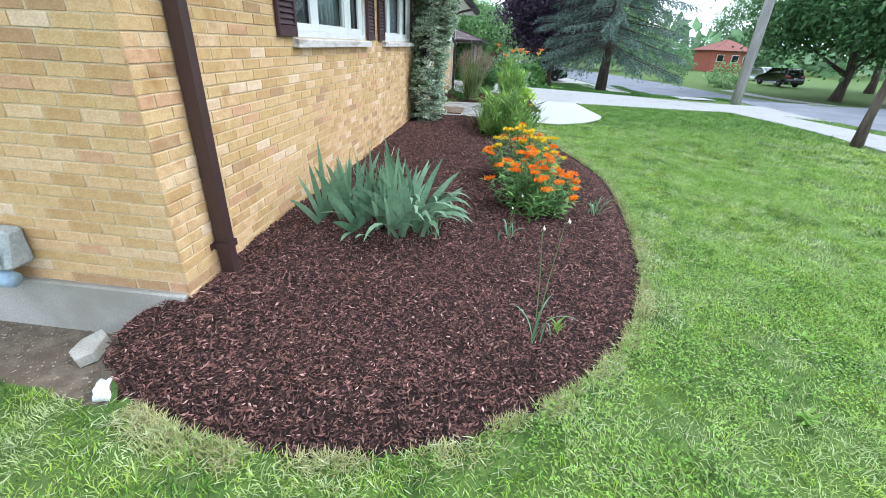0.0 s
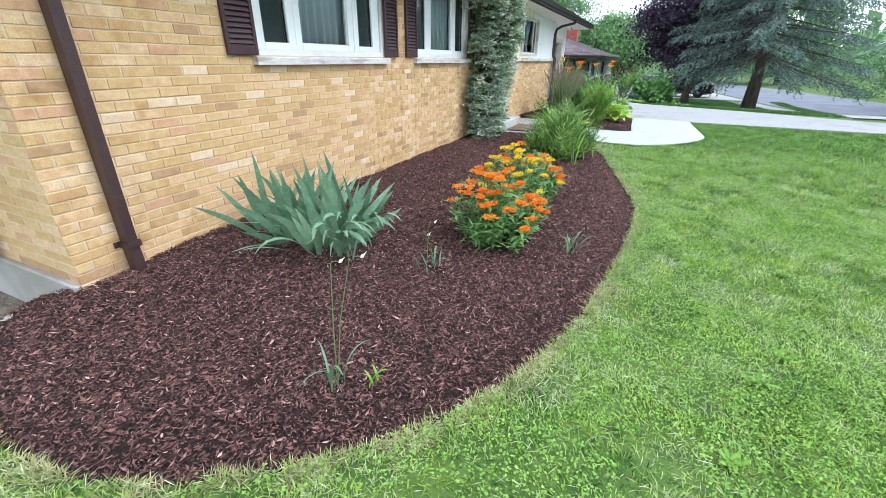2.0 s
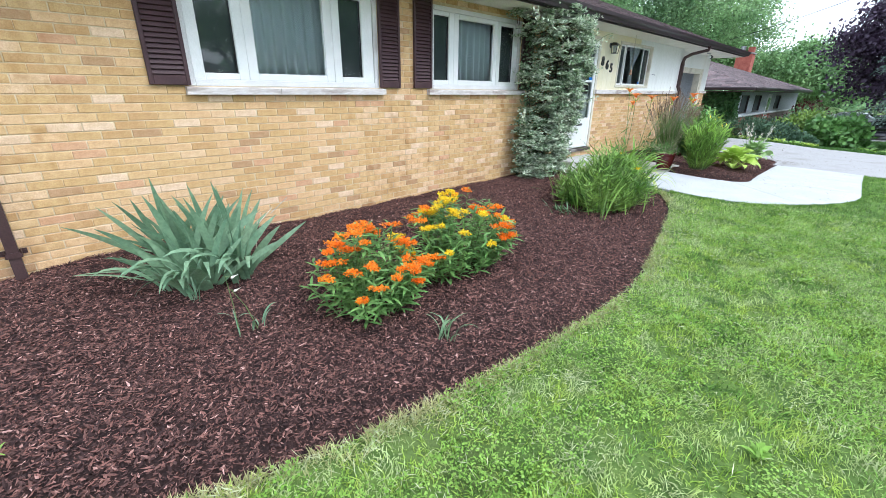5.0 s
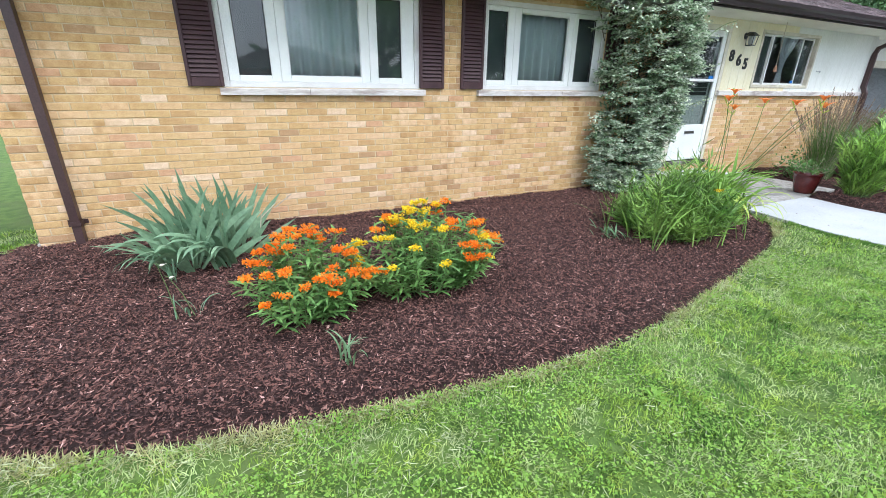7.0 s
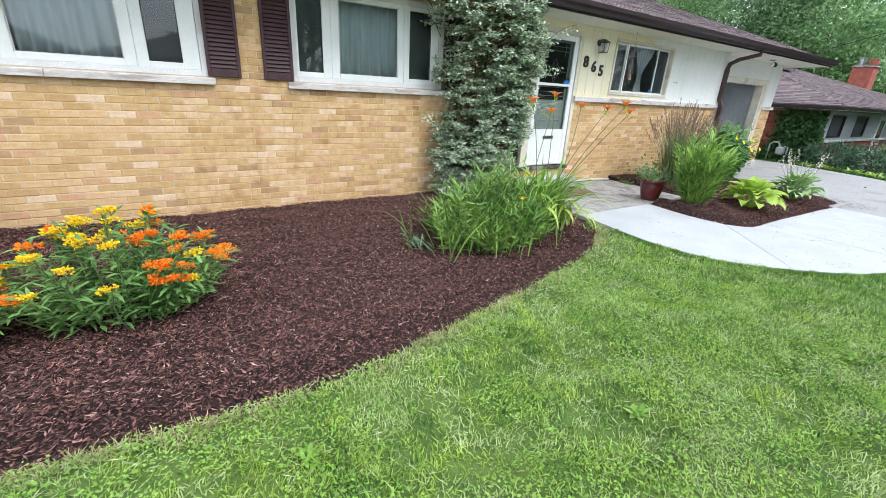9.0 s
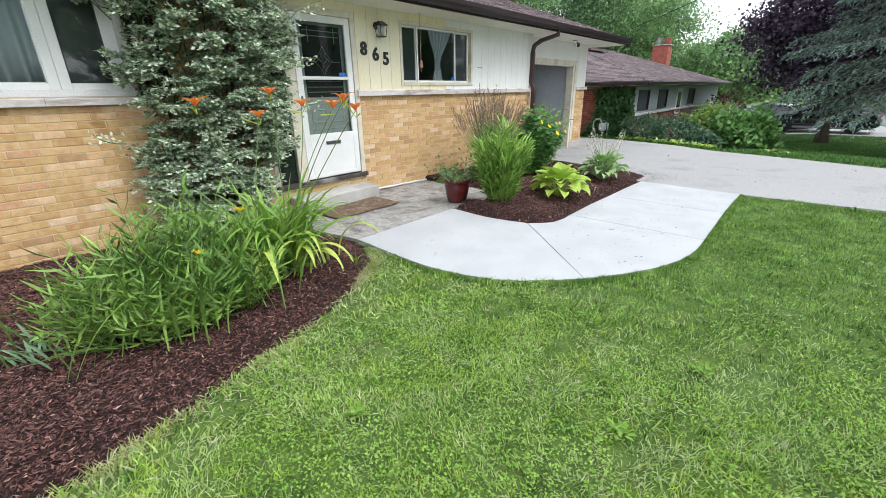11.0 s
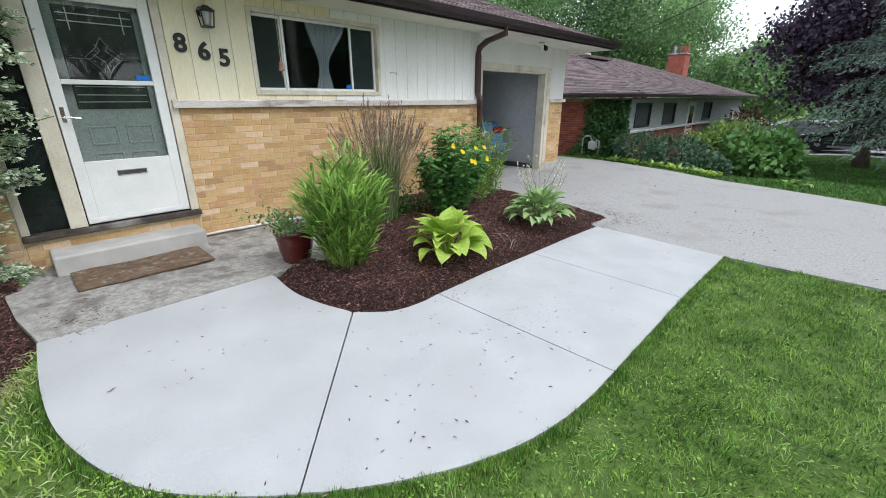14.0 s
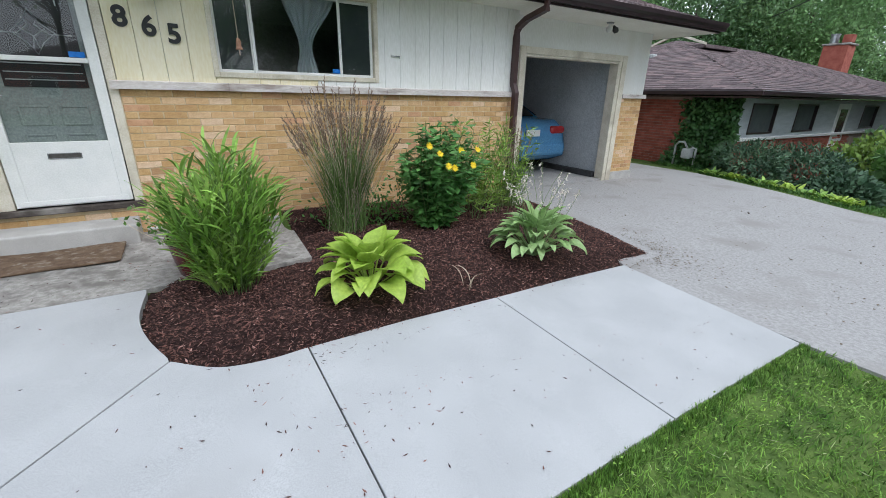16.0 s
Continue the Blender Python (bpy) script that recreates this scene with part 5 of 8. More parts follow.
Vs, Fs = stems(pts([-0.95, -0.95, -0.94], [3.62, 3.67, 3.79], [iz, iz + 0.25, iz + 0.33]), pts([-0.95, -0.94, -0.93], [3.67, 3.81, 3.95], [iz + 0.28, iz + 0.38, iz + 0.45]), 0.005, 0.004)
np_part("flower_stalk", Vs, Fs, M_DRYST, iris, "spent dry flower stalk")


# ---- butterfly weed ----
def butterfly_weed(x, y, rx, ry, h, n_stems, colours, seed, label):
    ob, z = put("butterfly_weed", x, y, label, "plant", "butterfly weed clumps")
    g = np.random.default_rng(seed)
    r = np.sqrt(g.uniform(0, 1, n_stems))
    a = g.uniform(0, 2 * np.pi, n_stems)
    A = pts(x + 0.55 * rx * r * np.cos(a), y + 0.55 * ry * r * np.sin(a), z - 0.02)
    T = pts(x + rx * r * np.cos(a), y + ry * r * np.sin(a), z + h * (1 - 0.55 * r ** 2.2) * g.uniform(0.82, 1.05, n_stems))
    Vs, Fs = stems(A, T, 0.0045, 0.003, 0.015)
    tagged(np_part("stems", Vs, Fs, M_STEM, ob), kind="stuff")
    per = 24
    s = np.tile(np.linspace(0.12, 1.0, per), n_stems)
    ai, ti = np.repeat(A, per, 0), np.repeat(T, per, 0)
    P = ai * (1 - s)[:, None] + ti * s[:, None]
    ang = np.tile(np.arange(per) * 2.4, n_stems) + np.repeat(g.uniform(0, 6, n_stems), per)
    D = pts(np.cos(ang), np.sin(ang), g.uniform(-0.55, 0.35, n_stems * per)) + unit(ti - ai) * 0.3
    # each leaf arches: a rising half and a drooping half
    az_ = np.arctan2(D[:, 1], D[:, 0])
    Vl, Fl, _ = blades(P, az_, g.uniform(0.075, 0.125, len(P)), g.uniform(0.016, 0.025, len(P)), np.arccos(np.clip(unit(D)[:, 2], -1, 1)) - 0.25, g.uniform(0.2, 0.9, len(P)), 3, 1.2, 0.0, 0.95, 0.35, g.normal(0, 0.4, len(P)))
    tagged(np_part("foliage", Vl, Fl, M_MILK, ob, "narrow green leaves"), kind="stuff")
    for i in range(n_stems):
        c = colours(T[i], g)
        if c is None:
            continue
        knots = [np.zeros(3)] + [g.normal(size=3) * np.array([0.024, 0.024, 0.006]) for _ in range(g.integers(1, 4))]
        m = 46
        items = []
        for kn in knots:
            q = np.clip(g.normal(size=(m, 3)), -1.6, 1.6) * np.array([0.015, 0.015, 0.006])
            items.append(leaves(T[i] + kn + np.array([0, 0, 0.014]) + q, unit(q) + np.array([0, 0, 0.5]) + 0.4 * g.normal(size=(m, 3)), 0.015, 0.012))
        Vf, Ff = merge(items)
        np_part("flower_head", Vf, Ff, c, ob)
    return ob


butterfly_weed(0.42, 3.86, 0.43, 0.45, 0.56, 54, lambda p, g: M_ORANGE if g.random() < 0.72 and p[2] > 0.26 else None, 11, "bushy butterfly weed with flat orange flower heads")
butterfly_weed(0.38, 4.74, 0.43, 0.60, 0.61, 78, lambda p, g: (M_YELLOW if g.random() < (0.68 if p[1] < 4.86 else 0.18) else M_ORANGE) if g.random() < 0.85 and p[2] > 0.27 else None, 12,
               "bushy butterfly weed with orange and yellow flower heads")

# ---- green perennial clump and daylily ----
clump, cz = put("coreopsis_clump", 0.26, 7.74, "dense mound of narrow green perennial foliage", "plant")
n = 420
r, a = np.sqrt(rng.uniform(0, 1, n)), rng.uniform(0, 2 * np.pi, n)
A = pts(0.26 + 0.34 * r * np.cos(a), 7.72 + 0.5 * r * np.sin(a), cz - 0.02)
lobe = 0.86 + 0.14 * np.sin(5 * a + 1.0) + 0.10 * np.sin(9 * a + 8 * r)
T = pts(0.26 + 0.60 * lobe * r * np.cos(a), 7.72 + 0.80 * lobe * r * np.sin(a), cz + (0.70 - 0.46 * r ** 2.0) * lobe * rng.uniform(0.55, 1.25, n))
Vs, Fs = stems(A, T, 0.003, 0.002, 0.02, 3)
tagged(np_part("stems", Vs, Fs, M_STEM, clump), kind="stuff")
per = 12
s = np.tile(np.linspace(0.15, 1.0, per), n)
P = np.repeat(A, per, 0) * (1 - s)[:, None] + np.repeat(T, per, 0) * s[:, None]
ang = rng.uniform(0, 2 * np.pi, n * per)
D = pts(np.cos(ang), np.sin(ang), rng.uniform(-0.3, 0.9, n * per)) + 0.5 * unit(np.repeat(T - A, per, 0))
Vl, Fl = leaves(P, D, rng.uniform(0.10, 0.19, len(P)), rng.uniform(0.013, 0.023, len(P)), pts(0, 0, 1) + 0.6 * rng.normal(size=(len(P), 3)), 0.06)
tagged(np_part("foliage", Vl, Fl, M_COREO, clump), kind="stuff")
n = 300
Vb, Fb, _ = blades(pts(0.26 + rng.normal(0, 0.2, n), 7.72 + rng.normal(0, 0.32, n), cz), rng.uniform(0, 6.28, n), rng.uniform(0.40, 0.72, n), rng.uniform(0.012, 0.020, n), rng.uniform(0.05, 0.5, n), rng.uniform(0.3, 1.2, n), 7, 1.7)
tagged(np_part("arching_blades", Vb, Fb, M_COREO, clump, smooth=True), kind="stuff")
for q in ((0.62, 7.75, 0.52), (0.2, 8.2, 0.62)):
    Pf = np.array(q) + np.array([0, 0, cz]) + rng.normal(size=(30, 3)) * np.array([0.02, 0.02, 0.006])
    Vf, Ff = leaves(Pf, rng.normal(size=(30, 3)) + np.array([0, 0, 0.8]), 0.02, 0.012)
    np_part("flower_head", Vf, Ff, M_YELLOW, clump, "single yellow flower head")
n = 34
Vb, Fb, _ = blades(pts(0.15 + rng.normal(0, 0.1, n), 6.93 + rng.normal(0, 0.06, n), soil_z(0.15, 6.95)), rng.normal(-1.9, 0.9, n), rng.uniform(0.08, 0.17, n), 0.018, rng.uniform(0.4, 1.1, n), rng.uniform(0.2, 0.8, n), 4)
np_part("side_shoots", Vb, Fb, M_EUON, clump, "pale low side shoots", True)

lily, lz = put("daylily", 0.08, 8.52, "daylily with arching strap leaves and tall orange blooms", "plant")
n = 150
az = rng.uniform(0, 2 * np.pi, n)
Vb, Fb, _ = blades(pts(0.08 + rng.normal(0, 0.10, n), 8.52 + rng.normal(0, 0.14, n), lz - 0.02), az, rng.uniform(0.6, 1.0, n), rng.uniform(0.026, 0.040, n),
                   rng.uniform(0.08, 0.42, n), rng.uniform(0.8, 2.4, n), 9, 1.7, 0.16, 0.97, 0.75, rng.normal(0, 0.4, n))
each_blade("leaf", lily, M_LILY, Vb, Fb, n)
n = 13
Vb, Fb, _ = blades(pts(0.27 + rng.normal(0, 0.07, n), 8.56 + rng.normal(0, 0.18, n), lz), rng.normal(-0.1, 0.9, n), rng.uniform(0.55, 0.80, n), rng.uniform(0.040, 0.056, n), rng.uniform(0.05, 0.35, n), rng.uniform(2.3, 2.85, n), 11, 1.5, 0.12)
each_blade("leaf", lily, M_LILYY, Vb, Fb, n, "broad yellowing strap leaf")
for fx_, fy_, fz in ((0.35, 8.0, 1.42), (-0.03, 8.69, 1.48), (0.25, 8.79, 1.39), (0.12, 8.5, 1.32), (0.77, 8.80, 1.43), (0.74, 8.92, 1.36), (0.5, 8.9, 1.38)):
    A, T = pts([0.08 + rng.normal(0, 0.05)], [8.55 + rng.normal(0, 0.08)], [lz]), pts([fx_], [fy_], [fz])
    Vs, Fs = stems(A, T, 0.005, 0.003, 0.03, 5, 8)
    stalk = np_part("flower_stalk", Vs, Fs, M_STEM, lily)
    for _ in range(2):
        bd = T[0] + rng.normal(size=3) * np.array([0.05, 0.05, 0.03])
        Vs, Fs = stems(np.array([T[0] - [0, 0, 0.05]]), bd[None], 0.003, 0.007, 0, 5, 2)
        np_part("bud", Vs, Fs, M_LILYY, lily)
    n = 6
    Vb, Fb, _ = blades(np.repeat(T, n, 0), np.arange(n) * math.pi / 3 + rng.uniform(0, 1), rng.uniform(0.10, 0.12, n), np.where(np.arange(n) % 2, 0.030, 0.045), 0.4, 1.3, 5, 1.0, 0.1, 0.8, 0.35)
    np_part("bloom", Vb, Fb, M_LILYO, lily, "orange six-petalled bloom", True)

# ---- variegated climber ----
vine = thing("climbing_euonymus", (-1.4, 8.75, soil_z(-1.45, 8.75)), "tall climbing shrub with white-edged variegated leaves", "shrub")
zz = rng.uniform(0.10, 2.66, 340)
lo = 8.16 - 0.22 * S((zz - 1.6) / 0.8) + 0.06 * np.sin(7 * zz) + 0.04 * np.sin(17 * zz)
hi = 9.30 + 0.36 * S((zz - 0.4) / 1.2) + 0.07 * np.sin(6 * zz + 2) + 0.05 * np.sin(15 * zz)
uu = rng.uniform(0, 1, len(zz))
yy = lo + (hi - lo) * uu
edge = 1 - np.abs(2 * uu - 1) ** 2.5
xx = FX + 0.10 + (0.06 + (0.34 + 0.20 * S((zz - 1.0) / 1.2)) * edge * rng.uniform(0.5, 1.0, len(zz)))
# stout stems up the wall and side branches to every tuft
stem_y = rng.uniform(8.45, 8.95, 7)
Vs, Fs = stems(pts(FX + 0.08, stem_y, 0.0), pts(FX + 0.10, 8.75 + (stem_y - 8.7) * 2.2, rng.uniform(2.0, 2.6, 7)), 0.018, 0.006, 0.05, 6, 8)
each_blade("stem", vine, M_BARK, Vs, Fs, 7)
Vs, Fs = stems(pts(FX + 0.06, 8.75 + (yy - 8.75) * 0.8, zz - 0.14), pts(xx - 0.05, yy, zz), 0.006, 0.003, 0.02, 4)
tagged(np_part("branches", Vs, Fs, M_BARK, vine), kind="stuff")
# flat tiers of sprays round each tuft
fan, per = 8, 26
cen = np.repeat(pts(xx, yy, zz), fan, 0)
az = np.repeat((uu - 0.5) * 2.2, fan) + rng.normal(0, 0.95, len(cen))
dr = unit(pts(np.cos(az), np.sin(az), rng.uniform(-0.35, 0.22, len(cen))))
ln = rng.uniform(0.13, 0.27, len(cen))
s = rng.uniform(0.1, 1.0, (len(cen), per, 1))
sd = np.cross(dr, np.array([0, 0, 1.0]))
sgn = rng.choice([-1.0, 1.0], (len(cen), per, 1))
P = (cen - dr * 0.06)[:, None] + dr[:, None] * ln[:, None, None] * s + sd[:, None] * sgn * rng.uniform(0.0, 0.03, s.shape) + rng.normal(0, 0.010, (len(cen), per, 3))
D = dr[:, None] * 0.7 + sd[:, None] * sgn * rng.uniform(0.3, 1.2, s.shape) + rng.normal(0, 0.3, P.shape)
P, D = P.reshape(-1, 3), D.reshape(-1, 3)
P[:, 0] = np.maximum(P[:, 0], FX + 0.02)
up_ = unit(np.array([0.35, 0, 1.0]) + 0.42 * rng.normal(size=P.shape))
LL, WW = rng.uniform(0.032, 0.052, len(P)), rng.uniform(0.020, 0.032, len(P))
white = rng.uniform(size=len(P)) < 0.66
Vl, Fl = leaves(P[white], D[white], LL[white], WW[white], up_[white])
tagged(np_part("white_edged_leaves", Vl, Fl, M_EUONW, vine), kind="stuff")
heart = white & (rng.uniform(size=len(P)) < 0.55)
Vh, Fh = leaves(P[heart] + unit(D[heart]) * LL[heart, None] * 0.16 + up_[heart] * 0.002, D[heart], LL[heart] * 0.62, WW[heart] * 0.55, up_[heart])
Vg, Fg = leaves(P[~white], D[~white], LL[~white], WW[~white], up_[~white])
Vl, Fl = merge([(Vh, Fh), (Vg, Fg)])
tagged(np_part("green_leaves", Vl, Fl, M_EUON, vine), kind="stuff")
# shaded leaves close to the wall
n = 5200
zb = rng.uniform(0.08, 2.5, n)
yb = 8.22 + (1.05 + 0.28 * S((zb - 0.4) / 1.2)) * rng.uniform(0, 1, n)
Vl, Fl = leaves(pts(FX + rng.uniform(0.03, 0.16, n), yb, zb), rng.normal(size=(n, 3)), rng.uniform(0.035, 0.055, n), rng.uniform(0.02, 0.032, n), np.array([1.0, 0, 0.4]) + 0.5 * rng.normal(size=(n, 3)))
tagged(np_part("inner_leaves", Vl, Fl, M_EUON, vine), kind="stuff")
sp0 = pts([-1.2, -1.2, -1.15, -1.25, -1.2], [9.55, 9.5, 8.0, 7.95, 9.6], [2.1, 1.75, 2.4, 1.1, 1.3])
sp1 = pts([-1.0, -1.05, -1.0, -1.15, -1.05], [9.95, 9.85, 7.55, 7.72, 9.85], [2.4, 1.85, 2.5, 1.2, 1.4])
Vs, Fs = stems(sp0, sp1, 0.005, 0.003, 0.03, 4, 5)
tagged(np_part("sprigs", Vs, Fs, M_STEM, vine), kind="stuff")
s = np.tile(np.linspace(0.1, 1, 40), 5)
P = np.repeat(sp0, 40, 0) * (1 - s)[:, None] + np.repeat(sp1, 40, 0) * s[:, None] + rng.normal(size=(200, 3)) * 0.03
Vl, Fl = leaves(P, rng.normal(size=(200, 3)), 0.04, 0.024)
np_part("sprig_leaves", Vl, Fl, M_EUONW, vine)

# ---- pot and plants of the second bed ----
pot_z = float(terrain(-0.2, 11.22))
pot = thing("flower_pot", (-0.20, 11.22, pot_z), "glossy oxblood ceramic pot standing on the old concrete", "pot")
prof = [(0.0, 0.0), (0.115, 0.0), (0.125, 0.012), (0.15, 0.12), (0.168, 0.235), (0.17, 0.26), (0.185, 0.275), (0.19, 0.30), (0.18, 0.315), (0.165, 0.31), (0.16, 0.27), (0.0, 0.265)]
part("body", lathe(prof, (-0.20, 11.22, pot_z), 32), M_POT, pot, smooth=True)
part("soil", lathe([(0.0, 0.268), (0.155, 0.268), (0.155, 0.275), (0.0, 0.285)], (-0.20, 11.22, pot_z), 20), M_MULCH, pot)
pp = thing("potted_plant", (-0.20, 11.22, pot_z + 0.275), "leafy plant with trailing twig growing in the pot", "plant")
n = 40
A = pts(-0.20 + rng.normal(0, 0.05, n), 11.22 + rng.normal(0, 0.05, n), pot_z + 0.27)
T = A + np.stack([rng.normal(0, 0.12, n), rng.normal(0, 0.13, n), rng.uniform(0.05, 0.24, n)], -1)
T[0], T[1], T[2] = [-0.5, 10.85, pot_z + 0.52], [-0.35, 11.0, pot_z + 0.62], [-0.45, 10.95, pot_z + 0.45]
Vs, Fs = stems(A, T, 0.004, 0.002, 0.02, 4, 5)
np_part("stems", Vs, Fs, M_DRYST, pp)
per = 12
s = np.tile(np.linspace(0.3, 1, per), n)
P = np.repeat(A, per, 0) * (1 - s)[:, None] + np.repeat(T, per, 0) * s[:, None] + rng.normal(size=(n * per, 3)) * 0.015
Vl, Fl = leaves(P, rng.normal(size=P.shape) + np.array([0, 0, 0.3]), rng.uniform(0.03, 0.06, len(P)), rng.uniform(0.015, 0.03, len(P)))
np_part("leaves", Vl, Fl, M_SHRUB, pp)
Vl, Fl = leaves(pts(-0.2 + rng.normal(0, 0.07, 26), 11.24 + rng.normal(0, 0.07, 26), pot_z + 0.33), rng.normal(size=(26, 3)) + np.array([0, 0, 0.6]), 0.035, 0.022)
np_part("pink_leaves", Vl, Fl, leaf("pink_leaf", (0.55, 0.32, 0.33), (0.65, 0.42, 0.42)), pp)


def leafy_grass(x, y, r, h, n, label, material, seed, leaf_len=0.17, leaf_w=0.015, per=13):
    ob, z = put("sea_oats_clump", x, y, label, "ornamental grass")
    g = np.random.default_rng(seed)
    rr, a = np.sqrt(g.uniform(0, 1, n)), g.uniform(0, 2 * np.pi, n)
    A = pts(x + 0.38 * r * rr * np.cos(a), y + 0.38 * r * rr * np.sin(a), z - 0.02)
    T = pts(x + r * rr * np.cos(a), y + r * rr * np.sin(a), z + h * (1 - 0.35 * rr ** 2) * g.uniform(0.72, 1.0, n))
    Vs, Fs = stems(A, T, 0.0025, 0.0015, 0.015, 3)
    tagged(np_part("stems", Vs, Fs, M_STEM, ob), kind="stuff")
    s = np.tile(np.linspace(0.1, 0.97, per), n)
    P = np.repeat(A, per, 0) * (1 - s)[:, None] + np.repeat(T, per, 0) * s[:, None]
    az_ = np.repeat(a, per) + g.normal(0, 1.1, n * per)
    Vb, Fb, _ = blades(P, az_, g.uniform(0.7, 1.25, len(P)) * leaf_len, g.uniform(0.7, 1.2, len(P)) * leaf_w, g.uniform(0.25, 0.7, len(P)), g.uniform(0.3, 1.3, len(P)), 4, 1.3, 0, 0.95, 0.5, g.normal(0, 0.7, len(P)))
    tagged(np_part("blades", Vb, Fb, material, ob, smooth=True), kind="stuff")
    return ob


leafy_grass(0.34, 11.43, 0.37, 1.04, 150, "tall bushy clump of bright green broad-leaved grass", M_REED, 21, 0.20, 0.020, 12)


def feather_grass(x, y, h, n, label, seed, spread=0.42, plumes=46):
    ob, z = put("feather_grass", x, y, label, "ornamental grass", "feather grasses")
    g = np.random.default_rng(seed)
    a = g.uniform(0, 2 * np.pi, n)
    B = pts(x + g.normal(0, 0.07, n), y + g.normal(0, 0.07, n), z - 0.02)
    Vb, Fb, _ = blades(B, a, h * g.uniform(0.4, 0.85, n), g.uniform(0.006, 0.010, n), g.uniform(0.02, 0.34, n), g.uniform(0.1, 1.0, n), 7, 2.0, 0, 0.95, 0.7)
    tagged(np_part("blades", Vb, Fb, M_REED2, ob, smooth=True), kind="stuff")
    a = g.uniform(0, 2 * np.pi, plumes)
    r_ = spread * np.sqrt(g.uniform(0.02, 1, plumes))
    A = pts(x + g.normal(0, 0.06, plumes), y + g.normal(0, 0.06, plumes), z)
    T = pts(x + r_ * np.cos(a), y + r_ * np.sin(a), z + h * g.uniform(0.75, 1.0, plumes) * (1 - 0.25 * (r_ / spread) ** 2))
    Vs, Fs = stems(A, T, 0.0030, 0.0016, 0.02, 3, 5)
    tagged(np_part("stalks", Vs, Fs, M_DRYST, ob), kind="stuff")
    per = 34
    s = np.tile(np.linspace(0.80, 1.03, per), plumes)
    P = np.repeat(A, per, 0) * (1 - s)[:, None] + np.repeat(T, per, 0) * s[:, None]
    D = np.repeat(unit(T - A), per, 0) + 0.28 * g.normal(size=(len(P), 3))
    Vl, Fl = leaves(P, D, 0.036, 0.009)
    tagged(np_part("plumes", Vl, Fl, M_PLUME, ob, "thin brownish seed plumes"), kind="stuff")
    return ob


feather_grass(-0.68, 12.62, 1.48, 650, "upright feather grass with brownish plumes", 31, 0.58, 150)
feather_grass(-0.95, 15.02, 1.25, 160, "narrow feather grass beside the downspout", 32, 0.26, 22)

sunf, sz = put("false_sunflower", -0.42, 13.5, "bushy false sunflower with dark leaves and yellow flowers", "plant")
n = 96
r, a = np.sqrt(rng.uniform(0, 1, n)), rng.uniform(0, 2 * np.pi, n)
A = pts(-0.42 + 0.12 * r * np.cos(a), 13.5 + 0.12 * r * np.sin(a), sz - 0.02)
T = pts(-0.38 + 0.50 * r * np.cos(a), 13.58 + 0.54 * r * np.sin(a), sz + (1.14 - 0.5 * r ** 2) * rng.uniform(0.85, 1.04, n))
Vs, Fs = stems(A, T, 0.005, 0.003, 0.03, 4, 5)
tagged(np_part("stems", Vs, Fs, M_STEM, sunf), kind="stuff")
per = 34
s = np.tile(np.linspace(0.12, 1, per), n)
P = np.repeat(A, per, 0) * (1 - s)[:, None] + np.repeat(T, per, 0) * s[:, None] + rng.normal(size=(n * per, 3)) * 0.02
ang = np.arange(n * per) * 2.4 + rng.uniform(0, 1, n * per)
Vl, Fl = leaves(P, pts(np.cos(ang), np.sin(ang), rng.uniform(-0.6, 0.35, n * per)), rng.uniform(0.08, 0.13, n * per), rng.uniform(0.045, 0.07, n * per), pts(0, 0, 1) + 0.3 * rng.normal(size=(n * per, 3)), 0.05)
tagged(np_part("foliage", Vl, Fl, M_SUNL, sunf), kind="stuff")
for q in [tuple(T[j] + np.array([0.03, 0, 0.02 - sz])) for j in np.argsort(-(T[:, 0] + 0.6 * T[:, 2]))[1:27:4]]:
    n = 12
    Vb, Fb, _ = blades(np.repeat(np.array([[q[0], q[1], q[2] + sz]]), n, 0), np.arange(n) * math.pi / 6, 0.040, 0.013, 1.2, 0.3, 3)
    tl = math.radians(rng.uniform(45, 75))
    o_ = np.array([q[0], q[1], q[2] + sz])
    Vb = np.asarray(Vb) - o_
    Vb = np.stack([Vb[:, 0] * math.cos(tl) + Vb[:, 2] * math.sin(tl), Vb[:, 1], -Vb[:, 0] * math.sin(tl) + Vb[:, 2] * math.cos(tl)], -1) + o_ + np.array([0.05, -0.01, 0.02])
    head = np_part("flower_head", Vb, Fb, M_YELLOW, sunf, "yellow daisy flower")
n = 60
A = pts(-0.75 + rng.normal(0, 0.16, n), 14.35 + rng.normal(0, 0.22, n), soil_z(-0.75, 14.35))
tallg = thing("tall_perennial", (-0.75, 14.35, soil_z(-0.75, 14.35)), "tall slender green perennial stems behind the sunflower", "plant")
T = A + np.stack([rng.normal(0.05, 0.1, n), rng.normal(0.1, 0.14, n), rng.uniform(0.5, 1.15, n)], -1)
Vs, Fs = stems(A, T, 0.004, 0.002, 0.03, 4)
np_part("stems", Vs, Fs, M_STEM, tallg)
per = 26
s = np.tile(np.linspace(0.15, 1, per), n)
P = np.repeat(A, per, 0) * (1 - s)[:, None] + np.repeat(T, per, 0) * s[:, None]
D = rng.normal(size=P.shape) * np.array([1, 1, 0.4]) + np.array([0, 0, 0.5])
Vl, Fl = leaves(P, D, rng.uniform(0.08, 0.15, len(P)), rng.uniform(0.012, 0.02, len(P)))
tagged(np_part("foliage", Vl, Fl, M_LILY, tallg), kind="stuff")
